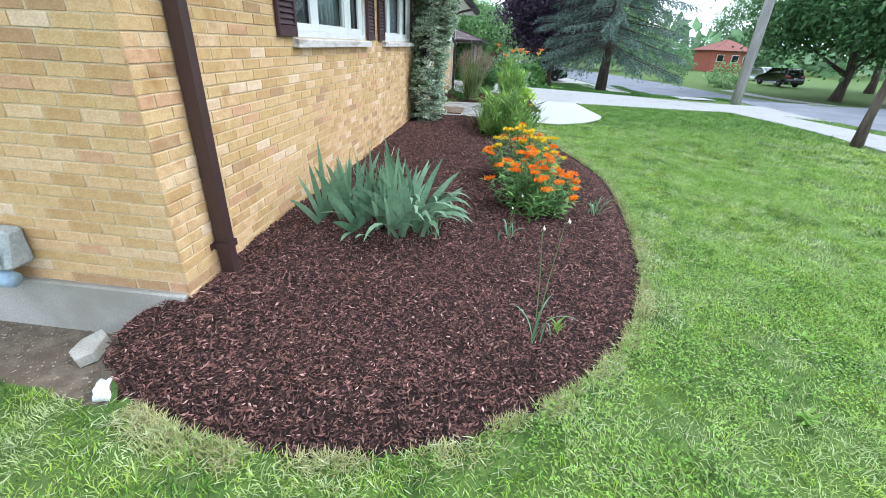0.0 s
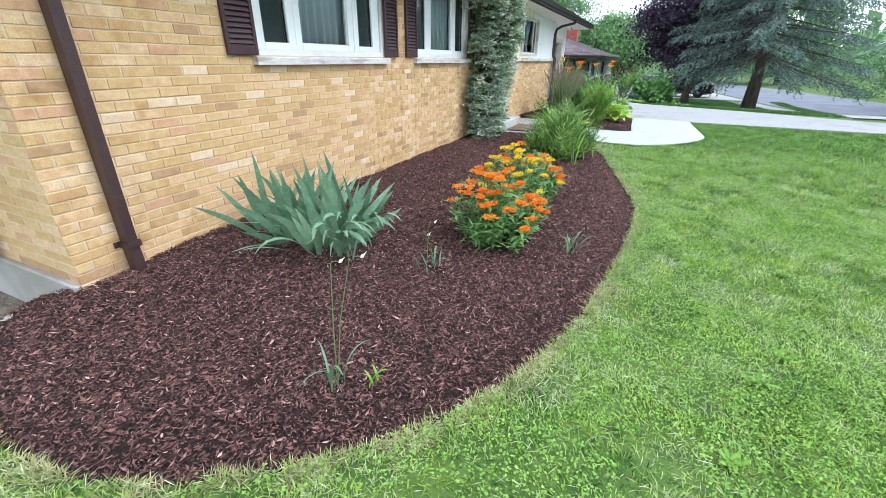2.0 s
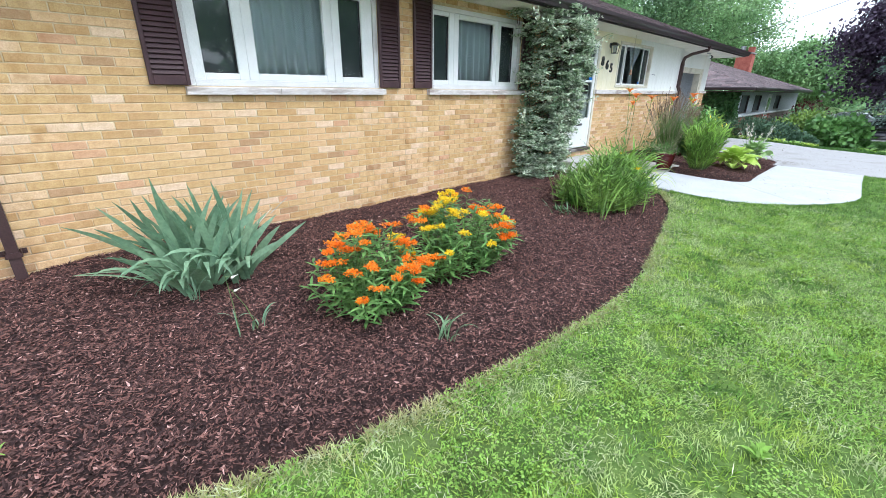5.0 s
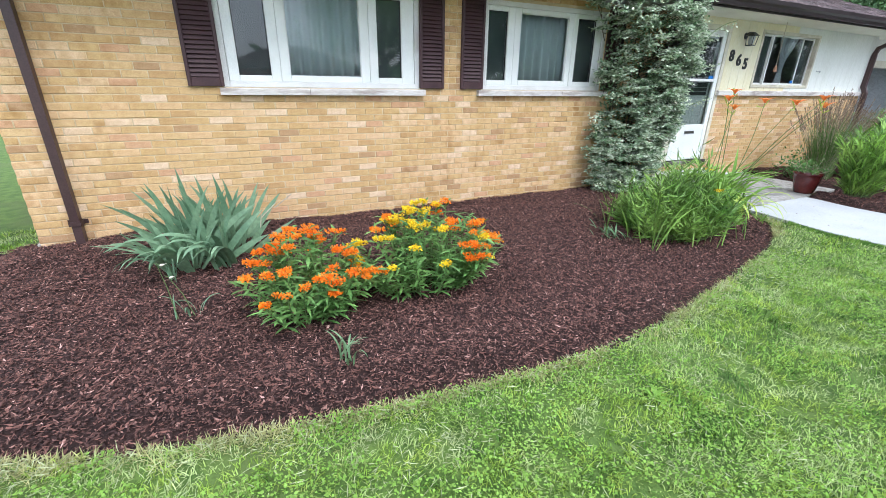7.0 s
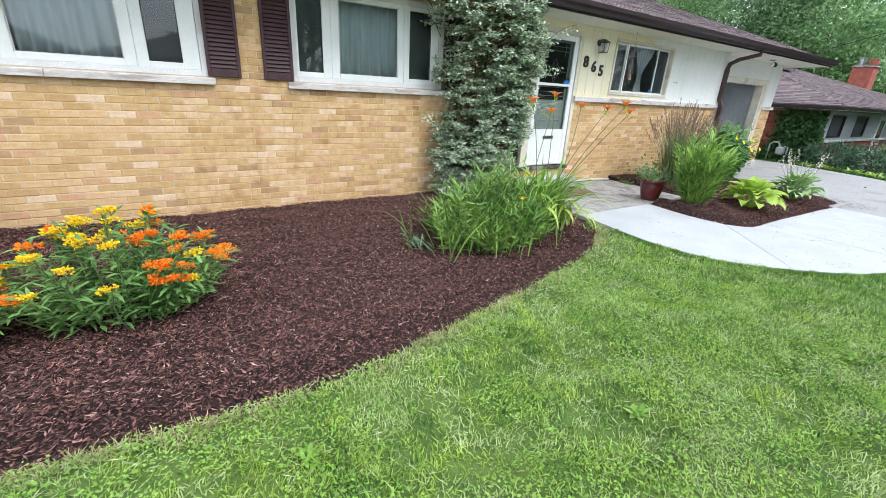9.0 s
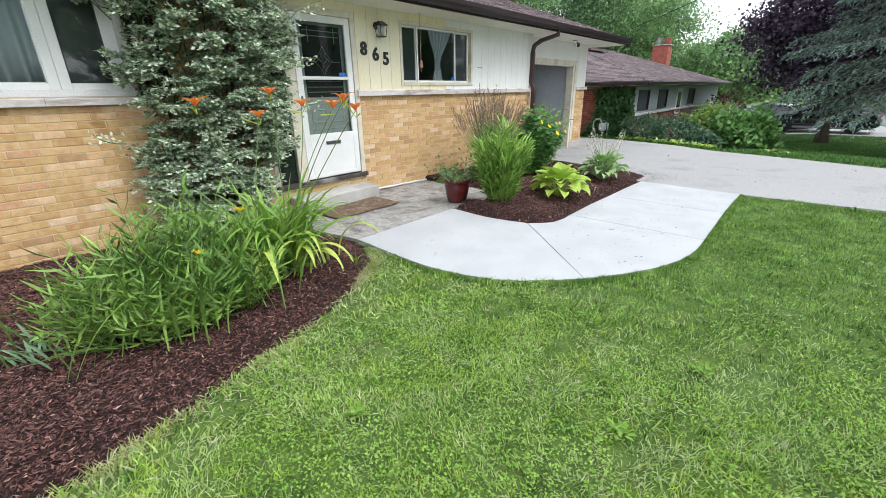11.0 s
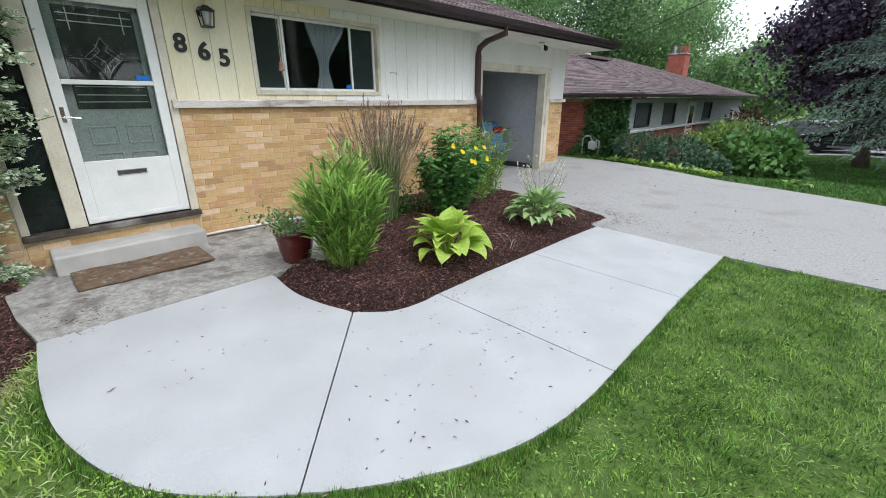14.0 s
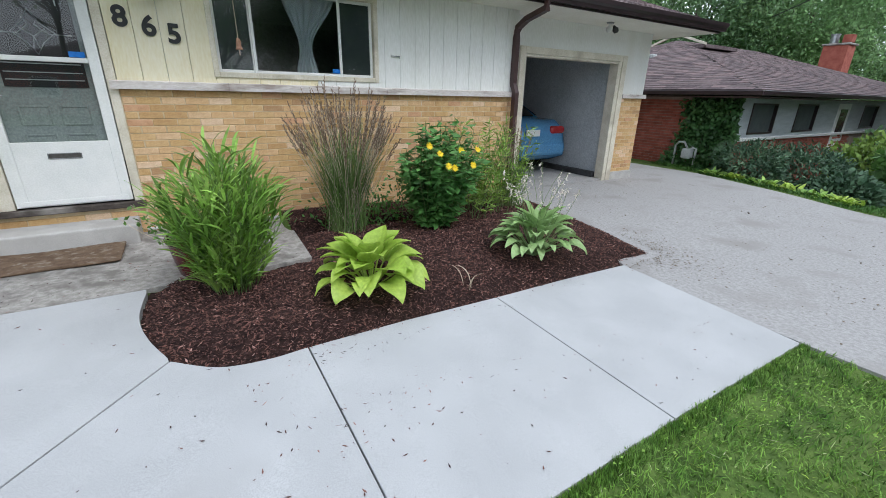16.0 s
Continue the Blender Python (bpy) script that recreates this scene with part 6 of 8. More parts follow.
# low leafy filler by the wall
fill, fz_ = put("low_perennial", -1.1, 13.2, "low green leafy plant against the brick", "plant")
n = 900
P = pts(-1.1 + rng.normal(0, 0.18, n), 13.1 + rng.normal(0, 0.4, n), fz_ + np.abs(rng.normal(0.02, 0.22, n)))
Vl, Fl = leaves(P, rng.normal(size=(n, 3)), rng.uniform(0.04, 0.08, n), rng.uniform(0.02, 0.035, n))
tagged(np_part("foliage", Vl, Fl, M_SUNL, fill), kind="stuff")


def hosta(x, y, r, n, material, label, seed, flowers=0, blade=0.52, broad=0.60):
    """A mound of leaves: upright in the heart, arching out and hanging to the soil at the rim."""
    ob, z = put("hosta", x, y, label, "plant", "hostas")
    g = np.random.default_rng(seed)
    for i in range(n):
        a = i * 2.39996 + g.normal(0, 0.22)
        q = ((i + 0.5) / n) ** 0.75
        out = r * (0.06 + 0.44 * q) * g.uniform(0.85, 1.15)
        bl = r * blade * g.uniform(0.80, 1.18)
        tip = np.array([x + out * math.cos(a), y + out * math.sin(a), z + r * (0.56 - 0.33 * q ** 1.4) * g.uniform(0.88, 1.12)])
        k, c = 8, 6
        s = np.linspace(0, 1, k + 1)
        wd = bl * broad * g.uniform(0.9, 1.1) * np.sin(np.pi * s ** 0.62) ** 0.95
        wd[0], wd[-1] = 0.01, 0.002
        th = 0.22 + 0.95 * q + g.normal(0, 0.14) + (0.75 + 0.75 * q) * s ** 1.2
        dr = np.concatenate([[0], np.cumsum(np.sin(th[1:]) * bl / k)])
        dz = np.concatenate([[0], np.cumsum(np.cos(th[1:]) * bl / k)])
        h_, sd_ = np.array([math.cos(a), math.sin(a), 0]), np.array([-math.sin(a), math.cos(a), 0])
        up_ = np.stack([-np.cos(th), np.sin(th)], -1)
        tw = g.normal(0, 0.22)
        Vh = []
        for j in range(k + 1):
            for m in range(c + 1):
                u = m / c * 2 - 1
                lift = 0.20 * wd[j] * abs(u) ** 1.4 + 0.022 * bl * math.sin(10 * s[j] + 3 * u + i) * abs(u) + 0.010 * bl * math.cos(u * 9) + tw * u * wd[j] * 0.5
                Vh.append(tip + h_ * (dr[j] + up_[j, 0] * lift) + sd_ * u * wd[j] / 2 + np.array([0, 0, dz[j] + up_[j, 1] * lift]))
        Vh = np.array(Vh)
        Vh[:, 2] = np.maximum(Vh[:, 2], z + 0.012)
        ii = np.arange((k + 1) * (c + 1)).reshape(k + 1, c + 1)
        Fh = np.stack([ii[:-1, :-1], ii[:-1, 1:], ii[1:, 1:], ii[1:, :-1]], -1).reshape(-1, 4)
        Vs, Fs = stems(np.array([[x, y, z - 0.01]]), tip[None], 0.006, 0.004, 0, 4)
        Vm, Fm = merge([(Vh, Fh), (Vs, Fs)])
        np_part("leaf", Vm, Fm, material, ob, smooth=True)
    for i in range(flowers):
        a = g.uniform(0, 6.28)
        T_ = np.array([[x + 0.3 * math.cos(a) * g.uniform(0.3, 1.3), y + 0.34 * math.sin(a) * g.uniform(0.3, 1.4), z + g.uniform(0.55, 0.85)]])
        Vs, Fs = stems(np.array([[x, y, z]]), T_, 0.003, 0.002, 0.04, 4, 6)
        np_part("flower_stalk", Vs, Fs, M_STEM, ob)
        m = 22
        s = g.uniform(0.72, 1.0, m)
        P_ = np.array([[x, y, z]]) * (1 - s)[:, None] + T_ * s[:, None]
        Vl_, Fl_ = leaves(P_, g.normal(size=(m, 3)) + np.array([0, 0, -0.5]), 0.035, 0.012)
        np_part("blossoms", Vl_, Fl_, M_BUD, ob, "small pale drooping blossoms")
    return ob


hosta(0.74, 12.30, 0.48, 40, M_HOSTA, "chartreuse hosta with broad pointed leaves", 41, 0, 0.50, 0.74)
hosta(0.72, 13.95, 0.58, 76, M_HOSTB, "green hosta with pale flower stalks", 42, 16, 0.34, 0.50)


def garlic(x, y, heads, seed, label, blades_n=5, h=0.28, mat_=None):
    ob, z = put("ornamental_onion", x, y, label, "plant", "sparse wilted bulbs")
    g = np.random.default_rng(seed)
    Vb, Fb, _ = blades(pts(x + g.normal(0, 0.025, blades_n), y + g.normal(0, 0.025, blades_n), z - 0.01), g.uniform(0, 6.28, blades_n), g.uniform(0.6, 1.1, blades_n) * h, g.uniform(0.010, 0.017, blades_n),
                       g.uniform(0.05, 0.45, blades_n), g.uniform(0.6, 2.4, blades_n), 8, 2.2, 0.15)
    each_blade("leaf", ob, mat_ or M_IRIS, Vb, Fb, blades_n)
    for hx, hy, hz in heads:
        path = [(x, y, z), (x + 0.35 * (hx - x), y + 0.35 * (hy - y), z + 0.55 * hz), (x + 0.85 * (hx - x), y + 0.85 * (hy - y), z + 0.98 * hz), (hx, hy, z + hz), (hx + 0.02, hy + 0.035, z + hz - 0.01)]
        stalk = part("stalk", tube(path, [0.003, 0.0026, 0.0022, 0.0018, 0.0018], 6), M_STEM, ob)
        bm = lathe([(0.0015, -0.011), (0.006, -0.006), (0.008, 0.0), (0.006, 0.008), (0.002, 0.016), (0.0008, 0.034)], (0, 0, 0), 10)
        bmesh.ops.transform(bm, matrix=pose(hx + 0.02, hy + 0.035, z + hz - 0.01, -75, 10, 0), verts=bm.verts)
        part("bud", bm, M_BUD, stalk, "pale papery bud", True)
    return ob


garlic(0.33, 1.88, [(0.29, 1.98, 0.62), (0.41, 1.98, 0.67)], 51, "wilted ornamental onion with two drooping buds", 5, 0.36)
garlic(0.46, 1.98, [], 52, "small tuft of broken onion leaves", 6, 0.13, M_LILY)
garlic(0.22, 3.16, [(0.19, 3.04, 0.30)], 53, "small wilted ornamental onion in mulch", 4, 0.22)
garlic(0.20, 3.06, [(0.25, 3.02, 0.42)], 55, "single thin onion stalk with a bud", 2, 0.2)
garlic(1.06, 3.96, [], 54, "tuft of pale dry curling grass leaves in mulch", 12, 0.27, M_EUON)
garlic(-0.40, 2.98, [], 57, "fallen tuft of iris leaves on the mulch", 7, 0.30)
garlic(0.95, 13.0, [], 56, "small dry grass tuft in mulch", 4, 0.24, M_DRYST)
garlic(0.45, 9.02, [], 58, "small green tuft at the end of the bed", 8, 0.2, M_LILY)

# ---- blue car in the garage ----
M_CARB = mat("blue_car_paint", (0.085, 0.24, 0.44), (0.095, 0.26, 0.47), 2, 0.25, 0.0, 40, spec=0.7)
M_CARK = mat("black_car_paint", (0.006, 0.006, 0.008), (0.009, 0.009, 0.011), 2, 0.2, 0.0, 40, spec=0.7)
M_CARS = mat("silver_car_paint", (0.42, 0.44, 0.46), (0.48, 0.50, 0.52), 2, 0.3, 0.0, 40, spec=0.7, metal=0.3)
M_TYRE = mat("tyre_rubber", (0.015, 0.015, 0.016), (0.022, 0.022, 0.023), 9, 0.85, 0.2, 60)
M_CGLASS = mat("dark_car_glass", (0.01, 0.012, 0.014), (0.014, 0.016, 0.018), 3, 0.08, 0.0, 30, spec=0.8)
M_TAIL = mat("red_tail_lamp", (0.30, 0.01, 0.012), (0.38, 0.02, 0.02), 6, 0.2, 0.0, 30, spec=0.7)


def car(at, yaw, paint, label, suv=False):
    """A car built along its own x axis, nose towards +x, wheels on z = 0."""
    ob = local_thing("car", label, "car")
    hs = 0.16 if suv else 0.0
    prof = [(-2.25, 0.34), (-2.28, 0.62), (-2.20, 0.92 + hs * 0.6), (-2.05, 1.03 + hs * 0.6), (-1.55, 1.05 + hs), (-0.95, 1.40 + hs), (-0.2, 1.46 + hs), (0.35, 1.43 + hs), (1.05, 1.02 + hs * 0.6), (1.75, 0.90 + hs * 0.5), (2.15, 0.72 + hs * 0.3), (2.27, 0.50), (2.24, 0.30), (1.9, 0.22), (-1.9, 0.22)]
    if suv:
        prof[4], prof[5] = (-2.02, 1.15 + hs), (-1.75, 1.50 + hs)
    bm = bmesh.new()
    rows = []
    for y, s, dz in ((-0.86, 0.97, -0.10), (-0.90, 1.0, -0.16), (-0.78, 1.0, 0.0), (0.78, 1.0, 0.0), (0.90, 1.0, -0.16), (0.86, 0.97, -0.10)):
        rows.append([bm.verts.new((x * s, y * (0.80 if (z > 1.1 + hs) else 1.0), z if z < 0.6 else z + (dz if abs(y) > 0.8 and z < 1.1 + hs else 0))) for x, z in prof])
    n_ = len(prof)
    for a, b in zip(rows, rows[1:]):
        for k in range(n_):
            bm.faces.new((a[k], a[(k + 1) % n_], b[(k + 1) % n_], b[k]))
    bm.faces.new(rows[0][::-1])
    bm.faces.new(rows[-1])
    bmesh.ops.recalc_face_normals(bm, faces=bm.faces)
    bmesh.ops.bevel(bm, geom=[e for e in bm.edges if e.calc_face_angle(0) > 0.25], offset=0.045, segments=2, affect="EDGES", clamp_overlap=True)
    part("body", bm, paint, ob, smooth=True)
    zr = 1.40 + hs
    for sy in (-1, 1):
        bm = bmesh.new()
        q = [(-1.45 if not suv else -1.7, 1.08 + hs * 0.8), (-0.92 if not suv else -1.55, zr - 0.04), (0.30, zr - 0.02), (0.95, 1.05 + hs * 0.6)]
        vs = [bm.verts.new((x, sy * (0.79 if z < 1.2 + hs * 0.5 else 0.66), z)) for x, z in q]
        f = bm.faces.new(vs if sy < 0 else vs[::-1])
        r = bmesh.ops.extrude_face_region(bm, geom=[f])
        bmesh.ops.translate(bm, verts=[g for g in r["geom"] if isinstance(g, bmesh.types.BMVert)], vec=(0, sy * 0.03, 0.01))
        part("side_window", bm, M_CGLASS, ob)
    part("rear_window", box(-0.0, -0.62, -0.01, 0.62 if not suv else 0.42, 0.62, 0.012), M_CGLASS, ob).matrix_basis = pose(-1.56 if not suv else -2.03, 0, 1.075 + hs, 0, -30 if not suv else -55, 0)
    part("windscreen", box(0.0, -0.64, -0.01, 0.75, 0.64, 0.012), M_CGLASS, ob).matrix_basis = pose(0.40, 0, 1.42 + hs, 0, 31, 0)
    for sy in (-1, 1):
        part("tail_lamp", box(-2.27, sy * 0.68 - 0.19, 0.77 + hs * 0.5, -2.02, sy * 0.68 + 0.19, 0.92 + hs * 0.5, 0.06, seg=3), M_TAIL, ob)
        part("headlamp", box(2.0, sy * 0.62 - 0.18, 0.66 + hs * 0.4, 2.16, sy * 0.62 + 0.18, 0.78 + hs * 0.4, 0.03, seg=2), M_CHROME, ob)
    part("rear_bumper", box(-2.33, -0.84, 0.36, -2.1, 0.84, 0.60, 0.05, seg=2), paint, ob)
    part("number_plate", box(-2.30, -0.17, 0.74, -2.27, 0.17, 0.86, 0.004), M_WHITE, ob)
    for x in (-1.38, 1.38):
        for sy in (-1, 1):
            bm = lathe([(0.20, -0.11), (0.30, -0.11), (0.325, -0.07), (0.325, 0.07), (0.30, 0.11), (0.20, 0.11)], (0, 0, 0), 24)
            bmesh.ops.transform(bm, matrix=pose(x, sy * 0.80, 0.325, 90, 0, 0), verts=bm.verts)
            wh = part("wheel", bm, M_TYRE, ob, "black rubber tyre", True)
            bm = lathe([(0.03, -0.115), (0.20, -0.10), (0.205, 0.10), (0.03, 0.115)], (0, 0, 0), 10)
            bmesh.ops.transform(bm, matrix=pose(x, sy * 0.80, 0.325, 90, 0, 0), verts=bm.verts)
            part("rim", bm, M_METAL, wh, "grey alloy rim")
    ob.matrix_world = pose(*at, 0, 0, yaw)
    return ob


car((-5.0, 16.98, float(terrain(-2, 17)) + 0.02), 180, M_CARB, "light blue sedan parked inside the open garage")
car((3.3, 38.0, float(terrain(3.3, 38.0)) + 0.02), 174, M_CARK, "black car parked beyond the spruce")
car((0.9, 40.6, float(terrain(0.9, 40.6)) + 0.02), 168, M_CARS, "silver car parked behind the black car")
car((27.5, 48.0, float(terrain(27.5, 48.0)) + 0.02), 95, M_CARK, "black pickup-like car parked across the street", True)
car((30.5, 57.0, float(terrain(30.5, 57.0)) + 0.02), 100, M_CARS, "silver car parked across the street")
pad = ribbon("neighbour_drive", [(-1.5, 36.4), (3, 36.4), (6.6, 36.1)], [(-1.5, 42.0), (3, 42.0), (6.0, 41.6)], 0.01, M_DRIVE, "pale concrete driveway next door", "driveway")

# ---- neighbouring house ----
NXF, NY0, NY1, NXB, NE = -1.45, 21.8, 36.0, -10.6, 1.52
nh = thing("neighbour_house", (-6, 28, -0.9), "low brick bungalow with white siding and brown hipped roof", "house")
M_NSID = mat("neighbour_siding", (0.40, 0.43, 0.45), (0.48, 0.51, 0.53), 2, 0.6, 0.1, 50, stretch=(1, 1, 6))
M_NMORT = mat("grey_mortar", (0.26, 0.20, 0.17), (0.33, 0.26, 0.23), 6, 0.95, 0.2, 60)
part("wall", box(NXB, NY0 + 0.002, -1.3, NXF - 0.02, NY1, 0.66), M_NMORT, nh, "mortared brick lower wall")
part("wall", box(NXF - 0.02, NY0 + 0.002, -1.3, NXF, NY1, 0.66), M_NMORT, nh, "red brick front wall")
part("wall", box(NXB, NY0 + 0.002, 0.66, NXF - 0.45, NY1 - 0.1, NE), M_NMORT, nh, "mortared brick side wall")
NW = ((22.3, 23.5, 0.74, 1.42), (24.6, 25.8, 0.74, 1.42), (29.2, 30.4, 0.74, 1.42))
part("wall", wall_bm(NXF - 0.44, NXF, NY0, NY1, 0.66, NE, (*NW, (27.2, 28.1, 0.66, 1.45))), M_NSID, nh, "white lapped siding")
part("ledge", box(NXF - 0.02, NY0 - 0.03, 0.60, NXF + 0.06, NY1, 0.67, 0.01), M_WHITE, nh)
for y0_, y1_, z0_, z1_ in NW:
    bm = bmesh.new()
    ring(bm, y0_, y1_, z0_, z1_, 0.04, NXF - 0.06, NXF + 0.02)
    w = part("window", bm, M_GUT, nh, "dark framed window")
    part("pane", box(NXF - 0.08, y0_ + 0.04, z0_ + 0.04, NXF - 0.05, y1_ - 0.04, z1_ - 0.04), M_SCREEN, w, "dark screened glass")
d_ = part("door", box(NXF - 0.1, 27.2, -0.6, NXF + 0.01, 28.1, 1.45, 0.01), M_WHITE, nh, "white front door")
part("door_glass", box(NXF + 0.005, 27.4, 0.6, NXF + 0.02, 27.9, 1.3, 0.005), M_CGLASS, d_)
# brick courses on the side wall that faces the driveway
vv, ff = [], []
rr_ = random.Random(9)
z = -0.5
row = 0
while z < NE - 0.06:
    x = -9.0 - 0.11 * (row % 2)
    while x < NXF - 0.02:
        x1 = min(x + 0.205, NXF)
        n = len(vv)
        d = rr_.uniform(0.006, 0.012)
        vv += [(x, NY0 + 0.001, z), (x1, NY0 + 0.001, z), (x1, NY0 + 0.001, z + 0.058), (x, NY0 + 0.001, z + 0.058), (x, NY0 - d, z), (x1, NY0 - d, z), (x1, NY0 - d, z + 0.058), (x, NY0 - d, z + 0.058)]
        ff += [(n + 4, n + 5, n + 6, n + 7), (n, n + 1, n + 5, n + 4), (n + 2, n + 3, n + 7, n + 6), (n + 1, n + 2, n + 6, n + 5), (n + 3, n, n + 4, n + 7)]
        x += 0.215
    z += 0.068
    row += 1
z, row = -0.6, 0
while z < 0.58:
    y = NY0 - 0.11 * (row % 2)
    while y < 28.5:
        y0_, y1_, d = max(y, NY0), y + 0.205, rr_.uniform(0.006, 0.012)
        n = len(vv)
        vv += [(NXF, y0_, z), (NXF, y1_, z), (NXF, y1_, z + 0.058), (NXF, y0_, z + 0.058), (NXF + d, y0_, z), (NXF + d, y1_, z), (NXF + d, y1_, z + 0.058), (NXF + d, y0_, z + 0.058)]
        ff += [(n + 4, n + 5, n + 6, n + 7), (n, n + 1, n + 5, n + 4), (n + 2, n + 3, n + 7, n + 6), (n + 1, n + 2, n + 6, n + 5), (n + 3, n, n + 4, n + 7)]
        y += 0.215
    z += 0.068
    row += 1
tagged(np_part("brickwork", vv, ff, M_RED, nh), kind="stuff")
roof_n = thing("neighbour_roof", (-6, 28, NE), "brown shingled hipped roof next door", "roof")
hip_roof(NXF + 0.52, NXB - 0.5, NY0 - 0.52, NY1 + 0.5, NE + 0.16, 0.335, roof_n, M_SHING, 0.15, 0.34, (0, 1, 3))
part("eaves", box(NXB - 0.5, NY0 - 0.52, NE, NXF + 0.52, NY1 + 0.5, NE + 0.03), M_BROWN, roof_n)
bm = bmesh.new()
box(NXF + 0.50, NY0 - 0.54, NE + 0.05, NXF + 0.60, NY1 + 0.5, NE + 0.15, 0.01, bm)
box(NXB, NY0 - 0.62, NE + 0.05, NXF + 0.60, NY0 - 0.545, NE + 0.15, 0.01, bm)
part("gutter", bm, M_GUT, roof_n, "dark gutter")
M_GABL = mat("gablet_shingle", (0.115, 0.090, 0.094), (0.18, 0.142, 0.145), 14, 0.95, 0.7, 200)
vent = part("gable_vent", prism([(-6.6, 25.5), (-4.6, 25.5), (-4.6, 27.4), (-6.6, 27.4)], 3.0, lambda x, y: 3.46 - 0.36 * abs(x + 5.6), 0.0), M_GABL, roof_n, "small gablet at the ridge end")
part("vent_trim", tube([(-6.62, 25.47, 3.10), (-5.6, 25.47, 3.46), (-4.58, 25.47, 3.10)], 0, square=(0.035, 0.03)), M_TRIM, roof_n)
part("roof_vent", box(-5.85, 24.25, 2.60, -5.5, 24.55, 2.80, 0.04), M_UTIL, roof_n, "pale metal roof vent")
chim = part("chimney", box(-4.65, 34.0, 1.8, -3.85, 34.75, 3.62), M_RED, roof_n, "red brick chimney")
part("cap", box(-4.71, 33.94, 3.62, -3.79, 34.81, 3.69, 0.02), M_OLDC, chim, "pale concrete cap")
part("flue", lathe([(0.14, 0.0), (0.14, 0.28), (0.16, 0.30), (0.16, 0.34)], (-4.45, 34.3, 3.72), 12), M_METAL, chim, "metal flue")
part("flue", box(-4.15, 34.15, 3.72, -3.85, 34.5, 4.0, 0.01), M_RED, chim)
gm = thing("gas_meter", (-2.35, 21.45, -0.75), "grey gas meter with pipes by the brick wall", "meter")
gz_ = float(terrain(-2.35, 21.4))
part("pipe", tube([(-2.55, 21.5, gz_), (-2.55, 21.5, gz_ + 0.46), (-2.45, 21.45, gz_ + 0.55), (-2.32, 21.45, gz_ + 0.55), (-2.25, 21.5, gz_ + 0.40)], 0.025, 8), M_UTIL, gm)
part("pipe", tube([(-2.05, 21.5, gz_), (-2.05, 21.5, gz_ + 0.42), (-2.15, 21.5, gz_ + 0.44)], 0.025, 8), M_UTIL, gm)
part("body", box(-2.32, 21.36, gz_ + 0.18, -2.10, 21.54, gz_ + 0.42, 0.04, seg=3), M_UTIL, gm)


# ---- shrubs and trees ----
def foliage_blob(c, r, n, size, flat=0.25, g=rng, shell=0.55):
    """Leaf places in an uneven ellipsoid, thick near its skin."""
    d = unit(g.normal(size=(n, 3)))
    ph = g.uniform(0, 6, 3)
    bump = 1 + 0.16 * np.sin(4 * d[:, 0] + ph[0]) * np.sin(4 * d[:, 1] + ph[1]) + 0.14 * np.sin(5 * d[:, 2] + 3 * d[:, 0] + ph[2])
    rad = shell + (1 - shell) * g.uniform(0, 1, n) ** 0.6
    P = np.array(c) + d * np.array(r) * (bump * rad)[:, None]
    D = unit(d + 0.9 * g.normal(size=(n, 3)))
    return P, D


def shrub(at, r, n, size, material, label, name="shrub", aspect=0.6, group=""):
    z = float(terrain(at[0], at[1])) - 0.05
    ob = thing(name, (at[0], at[1], z), label, "shrub", group)
    g = np.random.default_rng(int(abs(at[0] * 131 + at[1] * 17)) + 3)
    P, D = foliage_blob((at[0], at[1], z + r[2] * 0.92), r, n, size, g=g)
    P[:, 2] = np.maximum(P[:, 2], z + 0.02)
    k = 9
    A = pts(at[0] + g.normal(0, 0.06, k), at[1] + g.normal(0, 0.06, k), z)
    T = P[g.integers(0, n, k)]
    Vs, Fs = stems(A, T, 0.02, 0.006, 0.05, 5)
    tagged(np_part("branches", Vs, Fs, M_BARK, ob), kind="stuff")
    Vl, Fl = leaves(P, D, size * g.uniform(0.7, 1.3, n), size * aspect * g.uniform(0.7, 1.3, n), unit(P - np.array([at[0], at[1], z])) + np.array([0, 0, 0.4]) + 0.6 * g.normal(size=P.shape))
    tagged(np_part("foliage", Vl, Fl, material, ob), kind="stuff")
    return ob


shrub((1.52, 23.7), (0.98, 0.9, 0.82), 3000, 0.19, M_BRIGHT, "rounded leafy shrub at the driveway edge", aspect=0.75)
shrub((0.25, 24.4), (0.8, 0.9, 0.84), 2600, 0.13, M_GOLD, "leafy green shrub before the brick bungalow")
shrub((-0.3, 22.9), (1.0, 0.9, 0.72), 5000, 0.13, M_YEW, "dark spreading evergreen shrub", aspect=0.3)
shrub((-0.9, 21.5), (0.7, 0.5, 0.50), 3200, 0.12, M_YEW, "dark low evergreen shrub", aspect=0.3)
shrub((0.0, 26.0), (0.9, 1.2, 0.85), 2000, 0.12, M_TREE2, "dark green shrub by the bungalow")
shrub((0.6, 27.5), (0.9, 1.2, 0.9), 1600, 0.13, M_TREE, "green shrub by the neighbouring drive")
shrub((-0.2, 30.5), (1.0, 1.6, 1.1), 1600, 0.14, M_RUST, "dark red shrub near the bungalow corner")
shrub((0.5, 22.4), (0.7, 0.6, 0.5), 2600, 0.13, M_YEW, "dark small shrub in the neighbouring bed")
